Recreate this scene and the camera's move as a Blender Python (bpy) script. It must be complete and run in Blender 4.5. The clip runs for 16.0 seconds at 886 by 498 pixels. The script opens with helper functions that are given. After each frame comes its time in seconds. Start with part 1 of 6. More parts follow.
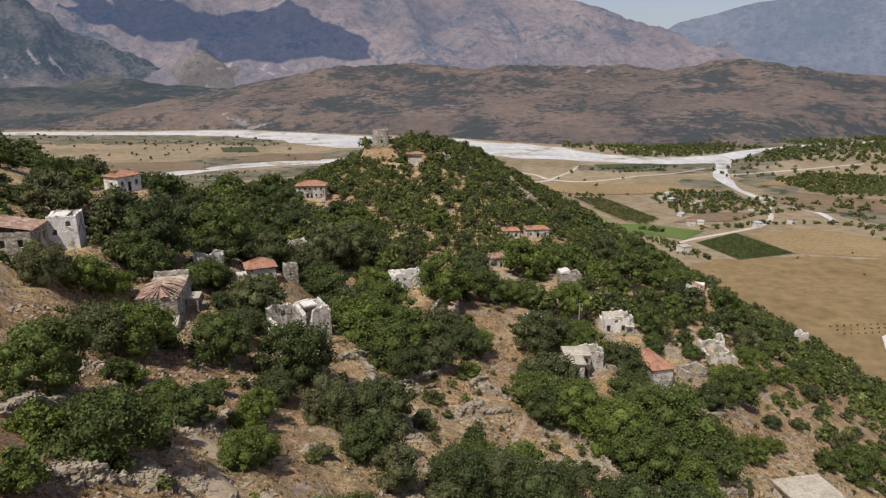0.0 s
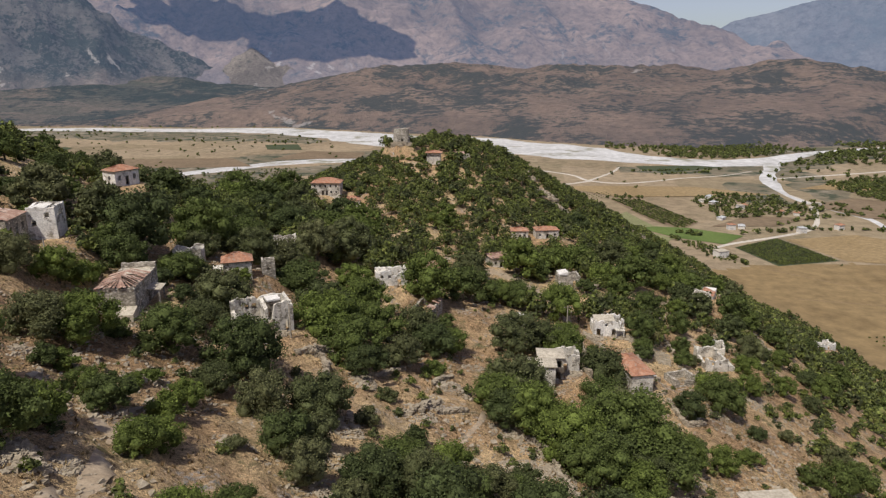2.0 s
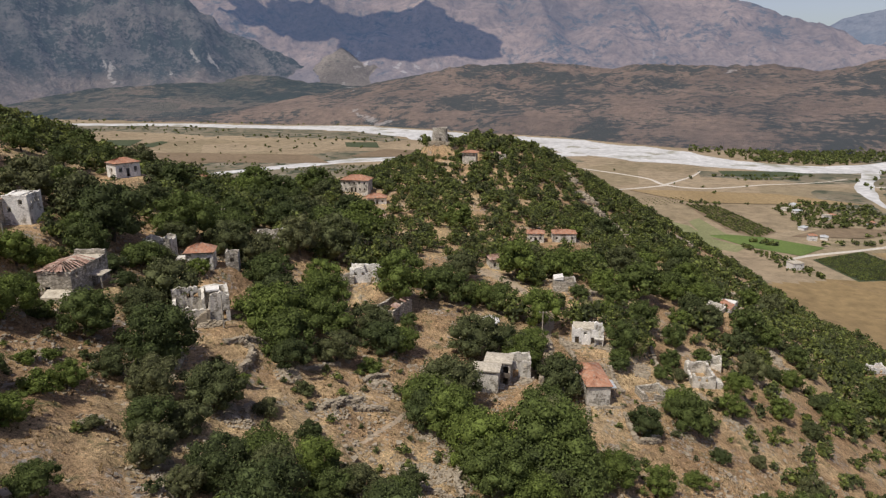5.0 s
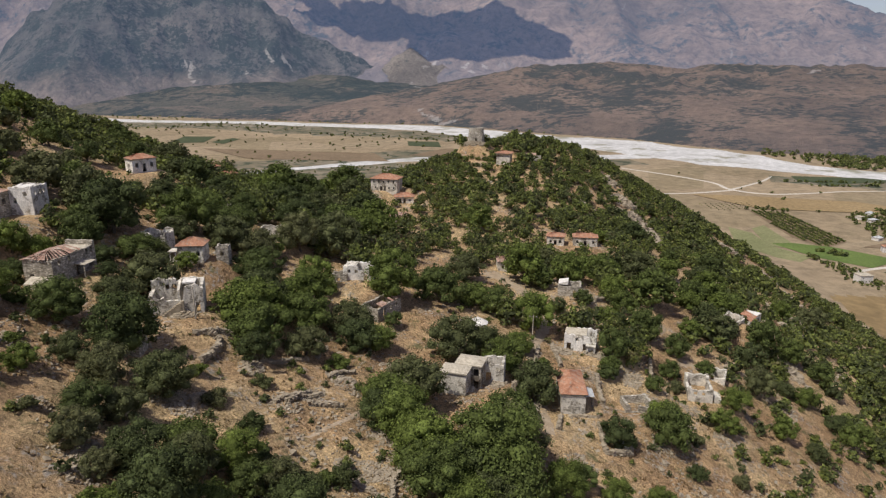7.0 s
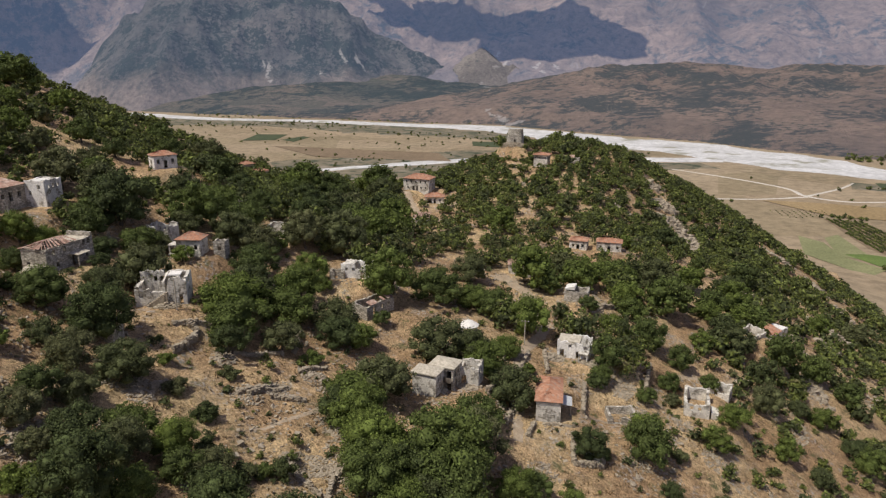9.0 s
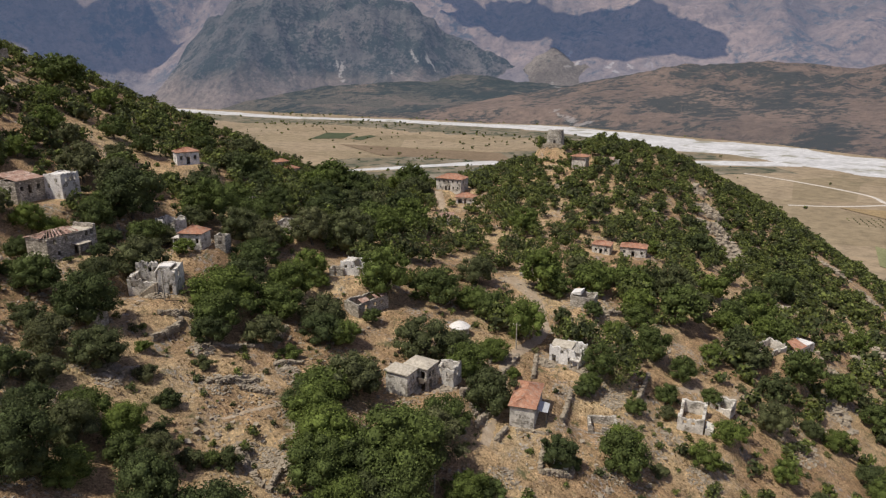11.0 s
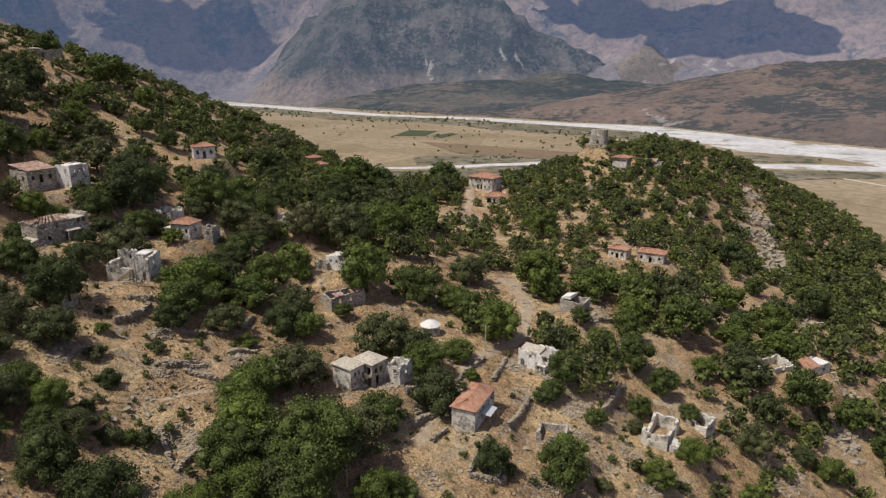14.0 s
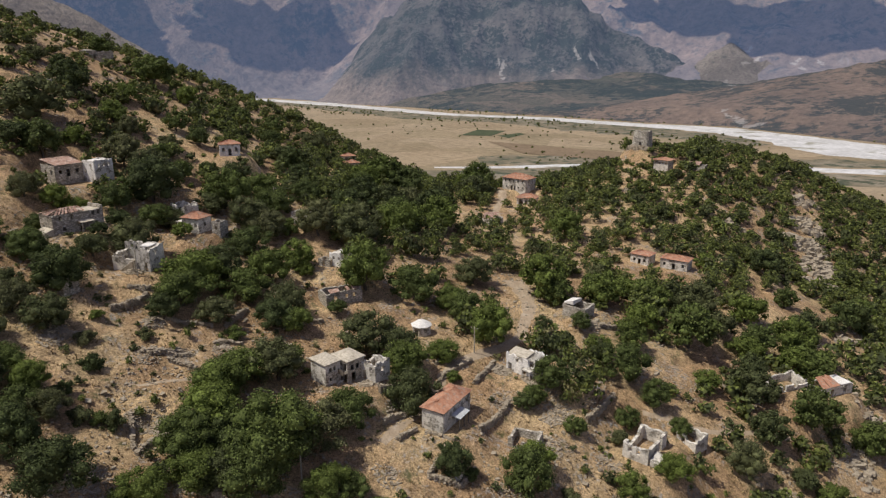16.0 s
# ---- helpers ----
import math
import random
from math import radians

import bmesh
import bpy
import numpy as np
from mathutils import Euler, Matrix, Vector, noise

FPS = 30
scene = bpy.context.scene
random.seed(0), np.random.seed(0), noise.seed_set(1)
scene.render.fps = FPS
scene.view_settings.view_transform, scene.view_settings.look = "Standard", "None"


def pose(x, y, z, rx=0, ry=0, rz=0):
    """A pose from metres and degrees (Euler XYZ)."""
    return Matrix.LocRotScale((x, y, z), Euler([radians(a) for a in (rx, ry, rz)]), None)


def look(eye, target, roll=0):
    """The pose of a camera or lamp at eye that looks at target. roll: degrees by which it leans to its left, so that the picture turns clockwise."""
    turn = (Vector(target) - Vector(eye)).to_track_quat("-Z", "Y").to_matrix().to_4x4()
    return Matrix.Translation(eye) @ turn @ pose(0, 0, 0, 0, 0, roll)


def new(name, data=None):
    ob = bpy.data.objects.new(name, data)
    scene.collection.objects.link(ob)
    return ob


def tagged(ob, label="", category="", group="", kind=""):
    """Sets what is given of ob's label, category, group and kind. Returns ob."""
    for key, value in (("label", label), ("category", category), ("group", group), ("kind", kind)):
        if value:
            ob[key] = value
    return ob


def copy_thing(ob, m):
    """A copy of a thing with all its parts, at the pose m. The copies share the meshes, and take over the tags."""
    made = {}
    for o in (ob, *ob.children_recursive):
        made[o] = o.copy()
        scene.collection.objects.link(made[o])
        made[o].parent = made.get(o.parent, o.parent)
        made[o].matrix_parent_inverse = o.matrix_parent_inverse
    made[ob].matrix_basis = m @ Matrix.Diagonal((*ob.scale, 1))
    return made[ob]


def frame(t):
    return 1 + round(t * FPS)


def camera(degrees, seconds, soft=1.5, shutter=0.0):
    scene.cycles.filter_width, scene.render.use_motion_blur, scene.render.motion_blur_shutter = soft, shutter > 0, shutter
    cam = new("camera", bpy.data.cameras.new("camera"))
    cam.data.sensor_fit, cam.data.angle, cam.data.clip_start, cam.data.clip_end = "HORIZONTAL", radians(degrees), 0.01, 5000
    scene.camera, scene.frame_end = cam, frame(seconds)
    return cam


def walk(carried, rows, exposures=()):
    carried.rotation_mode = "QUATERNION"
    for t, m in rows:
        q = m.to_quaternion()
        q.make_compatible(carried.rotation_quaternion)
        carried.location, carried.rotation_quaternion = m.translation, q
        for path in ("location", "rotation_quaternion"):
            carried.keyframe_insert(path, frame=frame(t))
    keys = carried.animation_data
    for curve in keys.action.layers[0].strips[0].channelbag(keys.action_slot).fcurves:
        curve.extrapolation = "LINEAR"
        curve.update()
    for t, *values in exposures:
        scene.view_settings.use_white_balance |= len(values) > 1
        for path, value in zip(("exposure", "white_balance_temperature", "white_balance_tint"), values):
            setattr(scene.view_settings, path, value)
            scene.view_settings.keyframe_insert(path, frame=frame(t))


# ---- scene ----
cam = camera(68.38, 16.0, soft=1.25)
# seconds, eye in metres, then tilt, lean and heading in degrees
ROWS = [
    (0, 0.00, 0.00, 175.00, 74.59, 0.19, -0.19),
    (0.5, 3.10, -0.06, 174.89, 74.59, 0.17, 0.78),
    (1, 6.51, 0.04, 174.80, 74.58, 0.14, 1.69),
    (1.5, 10.14, 0.30, 174.76, 74.55, 0.14, 2.65),
    (2, 13.99, 0.60, 174.68, 74.56, 0.07, 3.88),
    (2.5, 18.11, 0.98, 174.60, 74.56, 0.03, 5.14),
    (3, 22.29, 1.52, 174.55, 74.56, 0.01, 6.35),
    (3.5, 26.61, 2.14, 174.54, 74.56, -0.02, 7.55),
    (4, 31.01, 2.82, 174.51, 74.55, -0.04, 8.77),
    (6.5, 52.75, 7.61, 174.69, 74.52, -0.08, 15.98),
    (7, 57.01, 8.85, 174.75, 74.51, -0.10, 17.51),
    (7.5, 61.26, 10.22, 174.83, 74.50, -0.10, 19.07),
    (8, 65.44, 11.73, 174.93, 74.49, -0.12, 20.62),
    (8.5, 69.52, 13.36, 175.00, 74.49, -0.10, 22.19),
    (9, 73.59, 15.09, 175.05, 74.50, -0.10, 23.78),
    (11.5, 92.86, 25.36, 175.17, 74.45, -0.04, 31.38),
    (12, 96.56, 27.75, 175.16, 74.42, -0.02, 32.63),
    (12.5, 100.20, 30.23, 175.11, 74.39, -0.01, 33.88),
    (13, 103.80, 32.75, 175.09, 74.35, 0.02, 35.08),
    (13.5, 107.39, 35.31, 175.09, 74.31, 0.04, 36.32),
    (14, 110.89, 37.95, 175.14, 74.33, 0.06, 37.93),
    (14.5, 114.39, 40.70, 175.16, 74.33, 0.08, 39.42),
    (15, 117.81, 43.61, 175.24, 74.34, 0.11, 40.92),
    (15.5, 121.17, 46.66, 175.29, 74.33, 0.14, 42.54),
    (16, 124.43, 49.88, 175.31, 74.30, 0.18, 44.36),
]
walk(cam, [(t, pose(*row)) for t, *row in ROWS])

# ---------------------------------------------------------------- light
SUN_FROM = Vector((-0.58, -0.81, 1.80)).normalized()
world = bpy.data.worlds.new("sky")
scene.world = world
world.use_nodes = True
wn = world.node_tree.nodes
sky = wn.new("ShaderNodeTexSky")
sky.sky_type = "NISHITA"
sky.sun_disc = False
sky.sun_elevation = math.asin(SUN_FROM.z)
sky.sun_rotation = math.atan2(SUN_FROM.x, SUN_FROM.y)
sky.altitude = 300
sky.dust_density = 1.2
sky.ozone_density = 4.0
wn["Background"].inputs["Strength"].default_value = 0.10
pale = wn.new("ShaderNodeHueSaturation")
pale.inputs["Hue"].default_value = 0.535
pale.inputs["Saturation"].default_value = 0.66
world.node_tree.links.new(sky.outputs[0], pale.inputs["Color"])
world.node_tree.links.new(pale.outputs[0], wn["Background"].inputs["Color"])
sun = new("sun", bpy.data.lights.new("sun", "SUN"))
sun.data.energy = 4.1
sun.data.angle = radians(0.6)
sun.data.color = (1.0, 0.945, 0.86)
sun.matrix_world = look(SUN_FROM * 100, (0, 0, 0))
scene.view_settings.exposure = -0.03

# ---------------------------------------------------------------- materials
def mat(name, rough=0.9):
    m = bpy.data.materials.new(name)
    m.use_nodes = True
    b = m.node_tree.nodes["Principled BSDF"]
    b.inputs["Roughness"].default_value = rough
    b.inputs["Specular IOR Level"].default_value = 0.25
    return m, m.node_tree, b


def node(nt, kind, **vals):
    n = nt.nodes.new(kind)
    for k, v in vals.items():
        n.inputs[k.replace("_", " ")].default_value = v
    return n


def coords(nt, world_space=True):
    if world_space:
        return nt.nodes.new("ShaderNodeNewGeometry").outputs["Position"]
    return nt.nodes.new("ShaderNodeTexCoord").outputs["Object"]


def noise_tex(nt, co, scale, detail=5.0, rough=0.6):
    n = node(nt, "ShaderNodeTexNoise", Scale=scale, Detail=detail, Roughness=rough)
    nt.links.new(co, n.inputs["Vector"])
    return n.outputs["Fac"]


def ramp(nt, fac, stops):
    r = nt.nodes.new("ShaderNodeValToRGB")
    e = r.color_ramp.elements
    while len(e) < len(stops):
        e.new(0.5)
    for k, (p, c) in enumerate(stops):
        e[k].position = p
        e[k].color = (*c, 1.0) if len(c) == 3 else c
    nt.links.new(fac, r.inputs[0])
    return r.outputs[0]


def mix(nt, fac, a, b, kind="MIX"):
    m = nt.nodes.new("ShaderNodeMix")
    m.data_type = "RGBA"
    m.blend_type = kind
    for sock, v in ((m.inputs[0], fac), (m.inputs[6], a), (m.inputs[7], b)):
        if isinstance(v, (int, float)):
            sock.default_value = v
        elif isinstance(v, tuple):
            sock.default_value = (*v, 1.0)
        else:
            nt.links.new(v, sock)
    return m.outputs[2]


def grey(v):
    return (v, v, v)


def bump(nt, b, fac, strength, distance):
    n = node(nt, "ShaderNodeBump", Strength=strength, Distance=distance)
    nt.links.new(fac, n.inputs["Height"])
    nt.links.new(n.outputs[0], b.inputs["Normal"])


def mottled(name, stops, scale, fine, rough=0.9, bumpiness=0.0, spot=None, world_space=True):
    """A surface whose colour runs over stops by a coarse noise, broken by a fine one."""
    m, nt, b = mat(name, rough)
    co = coords(nt, world_space)
    base = ramp(nt, noise_tex(nt, co, scale), stops)
    f = noise_tex(nt, co, fine, 6.0, 0.7)
    col = mix(nt, 0.75, base, ramp(nt, f, [(0.25, grey(0.45)), (0.7, grey(1.25))]), "MULTIPLY")
    if spot:
        colour, sscale, lo, hi = spot
        col = mix(nt, ramp(nt, noise_tex(nt, co, sscale, 3.0), [(lo, grey(0)), (hi, grey(1))]), col, colour)
    nt.links.new(col, b.inputs["Base Color"])
    if bumpiness:
        bump(nt, b, f, 0.8, bumpiness)
    return m


def hillside_material():
    """Dry summer grass and bare earth with stony patches and low green scrub."""
    m, nt, b = mat("dry_hillside", 0.95)
    co = coords(nt)
    big = noise_tex(nt, co, 0.045, 6.0, 0.62)
    col = ramp(nt, big, [(0.30, (0.259, 0.157, 0.0793)), (0.46, (0.383, 0.253, 0.136)), (0.60, (0.479, 0.344, 0.187)), (0.75, (0.345, 0.259, 0.136))])
    mid = noise_tex(nt, co, 0.35, 7.0, 0.7)
    col = mix(nt, 0.8, col, ramp(nt, mid, [(0.32, grey(0.42)), (0.5, grey(0.95)), (0.66, grey(1.4))]), "MULTIPLY")
    tuft = noise_tex(nt, co, 2.2, 6.0, 0.75)
    col = mix(nt, 0.9, col, ramp(nt, tuft, [(0.34, grey(0.2)), (0.46, grey(0.85)), (0.55, grey(1.1)), (0.66, grey(1.7))]), "MULTIPLY")
    clump = noise_tex(nt, co, 0.9, 5.0, 0.8)
    col = mix(nt, ramp(nt, clump, [(0.58, grey(0)), (0.66, grey(0.6))]), col, (0.54, 0.42, 0.25))
    col = mix(nt, ramp(nt, clump, [(0.34, grey(0.65)), (0.42, grey(0))]), col, (0.13, 0.09, 0.05))
    grain = noise_tex(nt, co, 7.0, 4.0, 0.8)
    col = mix(nt, 0.8, col, ramp(nt, grain, [(0.36, grey(0.45)), (0.5, grey(1.0)), (0.62, grey(1.5))]), "MULTIPLY")
    stone = ramp(nt, noise_tex(nt, co, 0.13, 5.0, 0.65), [(0.52, grey(0)), (0.62, grey(1))])
    rock = ramp(nt, noise_tex(nt, co, 1.4, 6.0, 0.75), [(0.35, grey(0.07)), (0.5, (0.30, 0.28, 0.25)), (0.65, (0.52, 0.50, 0.47))])
    speck = ramp(nt, noise_tex(nt, co, 1.1, 4.0, 0.8), [(0.50, grey(0)), (0.60, grey(1))])
    gate = mix(nt, 1.0, stone, speck, "MULTIPLY")
    col = mix(nt, gate, col, rock)
    green = ramp(nt, noise_tex(nt, co, 0.28, 6.0, 0.75), [(0.56, grey(0)), (0.66, grey(0.85))])
    col = mix(nt, green, col, ramp(nt, tuft, [(0.3, (0.045, 0.06, 0.022)), (0.7, (0.13, 0.13, 0.055))]))
    nt.links.new(col, b.inputs["Base Color"])
    hsum = nt.nodes.new("ShaderNodeMath")
    hsum.operation = "ADD"
    nt.links.new(mid, hsum.inputs[0])
    nt.links.new(tuft, hsum.inputs[1])
    bump(nt, b, hsum.outputs[0], 0.9, 0.45)
    return m


HILL = hillside_material()
def plain_material():
    """Dry summer pasture with old field plots, green damp patches and scrub specks."""
    m, nt, b = mat("dry_plain_grass", 0.95)
    co = coords(nt)
    col = ramp(nt, noise_tex(nt, co, 0.004, 6.0, 0.65), [(0.32, (0.20, 0.148, 0.090)), (0.48, (0.265, 0.203, 0.128)), (0.60, (0.305, 0.240, 0.156)), (0.72, (0.225, 0.174, 0.107))])
    v = node(nt, "ShaderNodeTexVoronoi", Scale=0.0065)
    nt.links.new(co, v.inputs["Vector"])
    sep = nt.nodes.new("ShaderNodeSeparateColor")
    nt.links.new(v.outputs["Color"], sep.inputs[0])
    col = mix(nt, 0.55, col, ramp(nt, sep.outputs[0], [(0.15, (0.305, 0.240, 0.156)), (0.45, (0.25, 0.19, 0.118)), (0.7, (0.21, 0.172, 0.10)), (0.9, (0.32, 0.246, 0.155))]))
    fine = noise_tex(nt, co, 0.06, 7.0, 0.75)
    col = mix(nt, 0.8, col, ramp(nt, fine, [(0.3, grey(0.5)), (0.5, grey(1.0)), (0.7, grey(1.4))]), "MULTIPLY")
    damp = noise_tex(nt, co, 0.0045, 3.0, 0.6)
    speck = noise_tex(nt, co, 0.05, 5.0, 0.8)
    both = mix(nt, 1.0, ramp(nt, damp, [(0.50, grey(0)), (0.66, grey(0.7))]), ramp(nt, speck, [(0.46, grey(0)), (0.60, grey(0.8))]), "MULTIPLY")
    col = mix(nt, both, col, (0.085, 0.082, 0.044))
    nt.links.new(col, b.inputs["Base Color"])
    bump(nt, b, fine, 0.4, 1.0)
    return m


PLAIN = plain_material()
GRAVEL = mottled("river_gravel", [(0.3, (0.44, 0.43, 0.41)), (0.6, (0.60, 0.59, 0.57))], 0.012, 0.07, spot=((0.27, 0.26, 0.20), 0.014, 0.56, 0.66))

# ---------------------------------------------------------------- shape of the land
# Heights in metres of a smooth control lattice: west to east every 62.5 m from x = -375, one row every 62.5 m north from y = 0.
LATTICE = np.array([
    [272, 256, 241, 225, 207, 187, 159, 116, 77, 38, 0],
    [240, 227, 216, 205, 184, 149, 125, 104, 74, 37, 0],
    [209, 198, 200, 200, 173, 142, 120, 108, 73, 34, 0],
    [180, 172, 182, 175, 147, 136, 116, 109, 78, 30, 0],
    [153, 147, 153, 158, 128, 115, 112, 116, 80, 30, 2],
    [122, 115, 113, 121, 103, 120, 133, 91, 73, 31, 3],
    [89, 82, 76, 76, 87, 129, 153, 96, 77, 25, 0],
    [56, 48, 46, 54, 74, 98, 134, 103, 62, 22, 0],
    [25, 17, 16, 33, 62, 91, 98, 92, 40, 0, 0],
])


def spline(u, n):
    """Weights of n lattice lines for the places u, cubic and held at both ends."""
    u = np.clip(u, 0, n - 1)[..., None]
    d = np.abs(u - np.arange(-1, n + 1))
    w = np.where(d < 1, 2 / 3 - d * d + d**3 / 2, np.where(d < 2, (2 - d) ** 3 / 6, 0))
    w[..., 1] += w[..., 0]
    w[..., -2] += w[..., -1]
    return w[..., 1:-1]


def smooth(a, b, v):
    s = np.clip((v - a) / (b - a), 0, 1)
    return s * s * (3 - 2 * s)


def hashed(ix, iy, seed):
    v = np.sin(ix * 127.1 + iy * 311.7 + seed * 74.7) * 43758.5453
    return v - np.floor(v)


def value_noise(x, y, seed=0):
    ix, iy = np.floor(x), np.floor(y)
    fx, fy = x - ix, y - iy
    fx, fy = fx * fx * (3 - 2 * fx), fy * fy * (3 - 2 * fy)
    a, b = hashed(ix, iy, seed), hashed(ix + 1, iy, seed)
    c, d = hashed(ix, iy + 1, seed), hashed(ix + 1, iy + 1, seed)
    return (a + (b - a) * fx) * (1 - fy) + (c + (d - c) * fx) * fy


def fbm(x, y, octaves=4, seed=0):
    total, amp, norm = 0.0, 1.0, 0.0
    for k in range(octaves):
        total = total + amp * value_noise(x * 2**k, y * 2**k, seed + k)
        norm += amp
        amp *= 0.5
    return total / norm - 0.5


# Levelled building plots: x, y, height, radius.
PLOTS = [
    (45.7, 131.1, 109.3, 6), (27.2, 120.5, 115.2, 6.5), (-24.1, 102.9, 131.3, 5.5), (-43.4, 95.7, 138.3, 7), (-35.6, 122.5, 134.3, 5), (-67, 105, 145.6, 8),
    (-76, 154.5, 147.2, 5), (-95, 219, 133.3, 5), (-109, 228, 134.0, 5), (-57.3, 285, 120.8, 9), (-45.5, 275.5, 117.2, 6), (-13.5, 337, 126.5, 5),
    (-32.2, 351, 136.5, 6), (46, 158.5, 110.0, 6), (58.7, 139.3, 105.8, 4), (72.6, 160.5, 100.6, 6), (38.5, 187.5, 112.8, 5), (84, 206.5, 101.8, 5),
    (90.5, 219.5, 98, 5), (-8.8, 149.5, 124.8, 5), (-36.8, 156, 130.6, 5), (35.5, 246.5, 112.0, 6), (22, 147, 115.2, 3.5), (168.5, 286, 52.3, 5),
]


def broad(x, y):
    """The hill without its small relief."""
    x, y = np.asarray(x, float), np.asarray(y, float)
    wx, wy = spline((x + 375) / 62.5, 11), spline(y / 62.5, 9)
    z = np.einsum("...i,...j,ji->...", wx, wy, LATTICE)
    return np.maximum(z, 0) * (1 - smooth(495, 700, y)) * smooth(-1500, -620, x)


def ground(x, y):
    """Height of the ground: the hill, its old terraces, hummocks and rocks."""
    x, y = np.asarray(x, float), np.asarray(y, float)
    z = broad(x, y)
    steep = smooth(2, 12, z)
    step = 2.6
    warped = z + 3.0 * fbm(x / 30, y / 30, 3, 11)
    k = warped / step
    terraced = (np.floor(k) + smooth(0.62, 0.98, k - np.floor(k))) * step - (warped - z) - step * 0.35
    amount = 0.55 * smooth(0.42, 0.6, value_noise(x / 56, y / 56, 5)) * smooth(75, 88, z) * (1 - smooth(156, 180, z))
    z = z + amount * (terraced - z)
    z = z + steep * (1.5 * fbm(x / 14, y / 14, 4, 21) + 0.35 * fbm(x / 2.6, y / 2.6, 2, 31))
    z = z + 0.4 * (1 - steep) * fbm(x / 40, y / 40, 2, 41)
    for px, py, pz, pr in PLOTS:
        w = 1 - smooth(pr, pr + 7, np.hypot(x - px, y - py))
        z = z + w * (pz - z)
    return z


def at_ground(x, y, sink=0.0):
    return Vector((x, y, float(ground(x, y)) - sink))


def grid_mesh(name, xs, ys, zfun, material):
    gx, gy = np.meshgrid(xs, ys)
    co = np.stack([gx, gy, zfun(gx, gy)], -1).reshape(-1, 3)
    return sheet(name, co, len(xs), len(ys), material)


def sheet(name, co, nx, ny, material):
    """A smooth mesh from ny rows of nx points."""
    i = np.arange((ny - 1) * nx).reshape(ny - 1, nx)[:, :-1].ravel()
    quads = np.stack([i, i + 1, i + nx + 1, i + nx], 1)
    me = bpy.data.meshes.new(name)
    me.vertices.add(len(co))
    me.vertices.foreach_set("co", co.astype(np.float32).ravel())
    me.loops.add(quads.size)
    me.loops.foreach_set("vertex_index", quads.astype(np.int32).ravel())
    me.polygons.add(len(quads))
    me.polygons.foreach_set("loop_start", np.arange(0, quads.size, 4, dtype=np.int32))
    me.polygons.foreach_set("use_smooth", np.ones(len(quads), bool))
    me.update(calc_edges=True)
    me.materials.append(material)
    return new(name, me)


def lines(*spans):
    return np.unique(np.concatenate([np.arange(a, b, s) for a, b, s in spans]))


gx = lines((-4900, -850, 120), (-850, -230, 8), (-230, 165, 1.5), (165, 380, 5), (380, 1250, 25), (1250, 4901, 150))
gy = lines((-1200, 0, 60), (0, 38, 4), (38, 300, 1.5), (300, 390, 2), (390, 750, 7), (750, 2200, 30), (2200, 4901, 160))
land = grid_mesh("ground", gx, gy, ground, HILL)
tagged(land, "dry grassy hillside with old terraces above a tan valley plain", "ground", kind="structure")
land.data.materials.append(PLAIN)
zz = np.zeros(len(land.data.vertices) * 3, np.float32)
land.data.vertices.foreach_get("co", zz)
zz = zz.reshape(-1, 3)
level = ((zz[:, 2] < 2.5) | ((zz[:, 2] < 14) & (zz[:, 0] > 165))).reshape(len(gy), len(gx))
flat = level[:-1, :-1] & level[1:, :-1] & level[:-1, 1:] & level[1:, 1:]
land.data.polygons.foreach_set("material_index", flat.astype(np.int32).ravel())


def ribbon(path, samples=14):
    """A winding band (x, y, width) as left and right edges, with uneven banks."""
    pts = np.array(path, float)
    s = np.linspace(0, len(pts) - 1, samples * (len(pts) - 1) + 1)
    k = np.clip(s.astype(int), 0, len(pts) - 2)
    f = (s - k)[:, None]
    p0, p1, p2, p3 = (pts[np.clip(k + d, 0, len(pts) - 1)] for d in (-1, 0, 1, 2))
    c = 0.5 * (2 * p1 + (p2 - p0) * f + (2 * p0 - 5 * p1 + 4 * p2 - p3) * f**2 + (3 * p1 - p0 - 3 * p2 + p3) * f**3)
    d = np.gradient(c[:, :2], axis=0)
    n = np.stack([-d[:, 1], d[:, 0]], 1) / (np.linalg.norm(d, axis=1)[:, None] + 1e-9)
    return c, n


def band(name, path, z, material, rough=0.15, across=7):
    c, n = ribbon(path)
    rows = []
    for k in range(across):
        u = k / (across - 1) - 0.5
        jitter = 1 + 4 * rough * fbm(c[:, 0] / 60 + 9 * (u > 0), c[:, 1] / 60, 3, 3)
        q = c[:, :2] + n * (c[:, 2] * u * jitter)[:, None]
        rows.append(np.stack([q[:, 0], q[:, 1], ground(q[:, 0], q[:, 1]) + z * (1 if 0 < k < across - 1 else -0.4)], 1))
    return sheet(name, np.concatenate(rows), len(c), across, material)


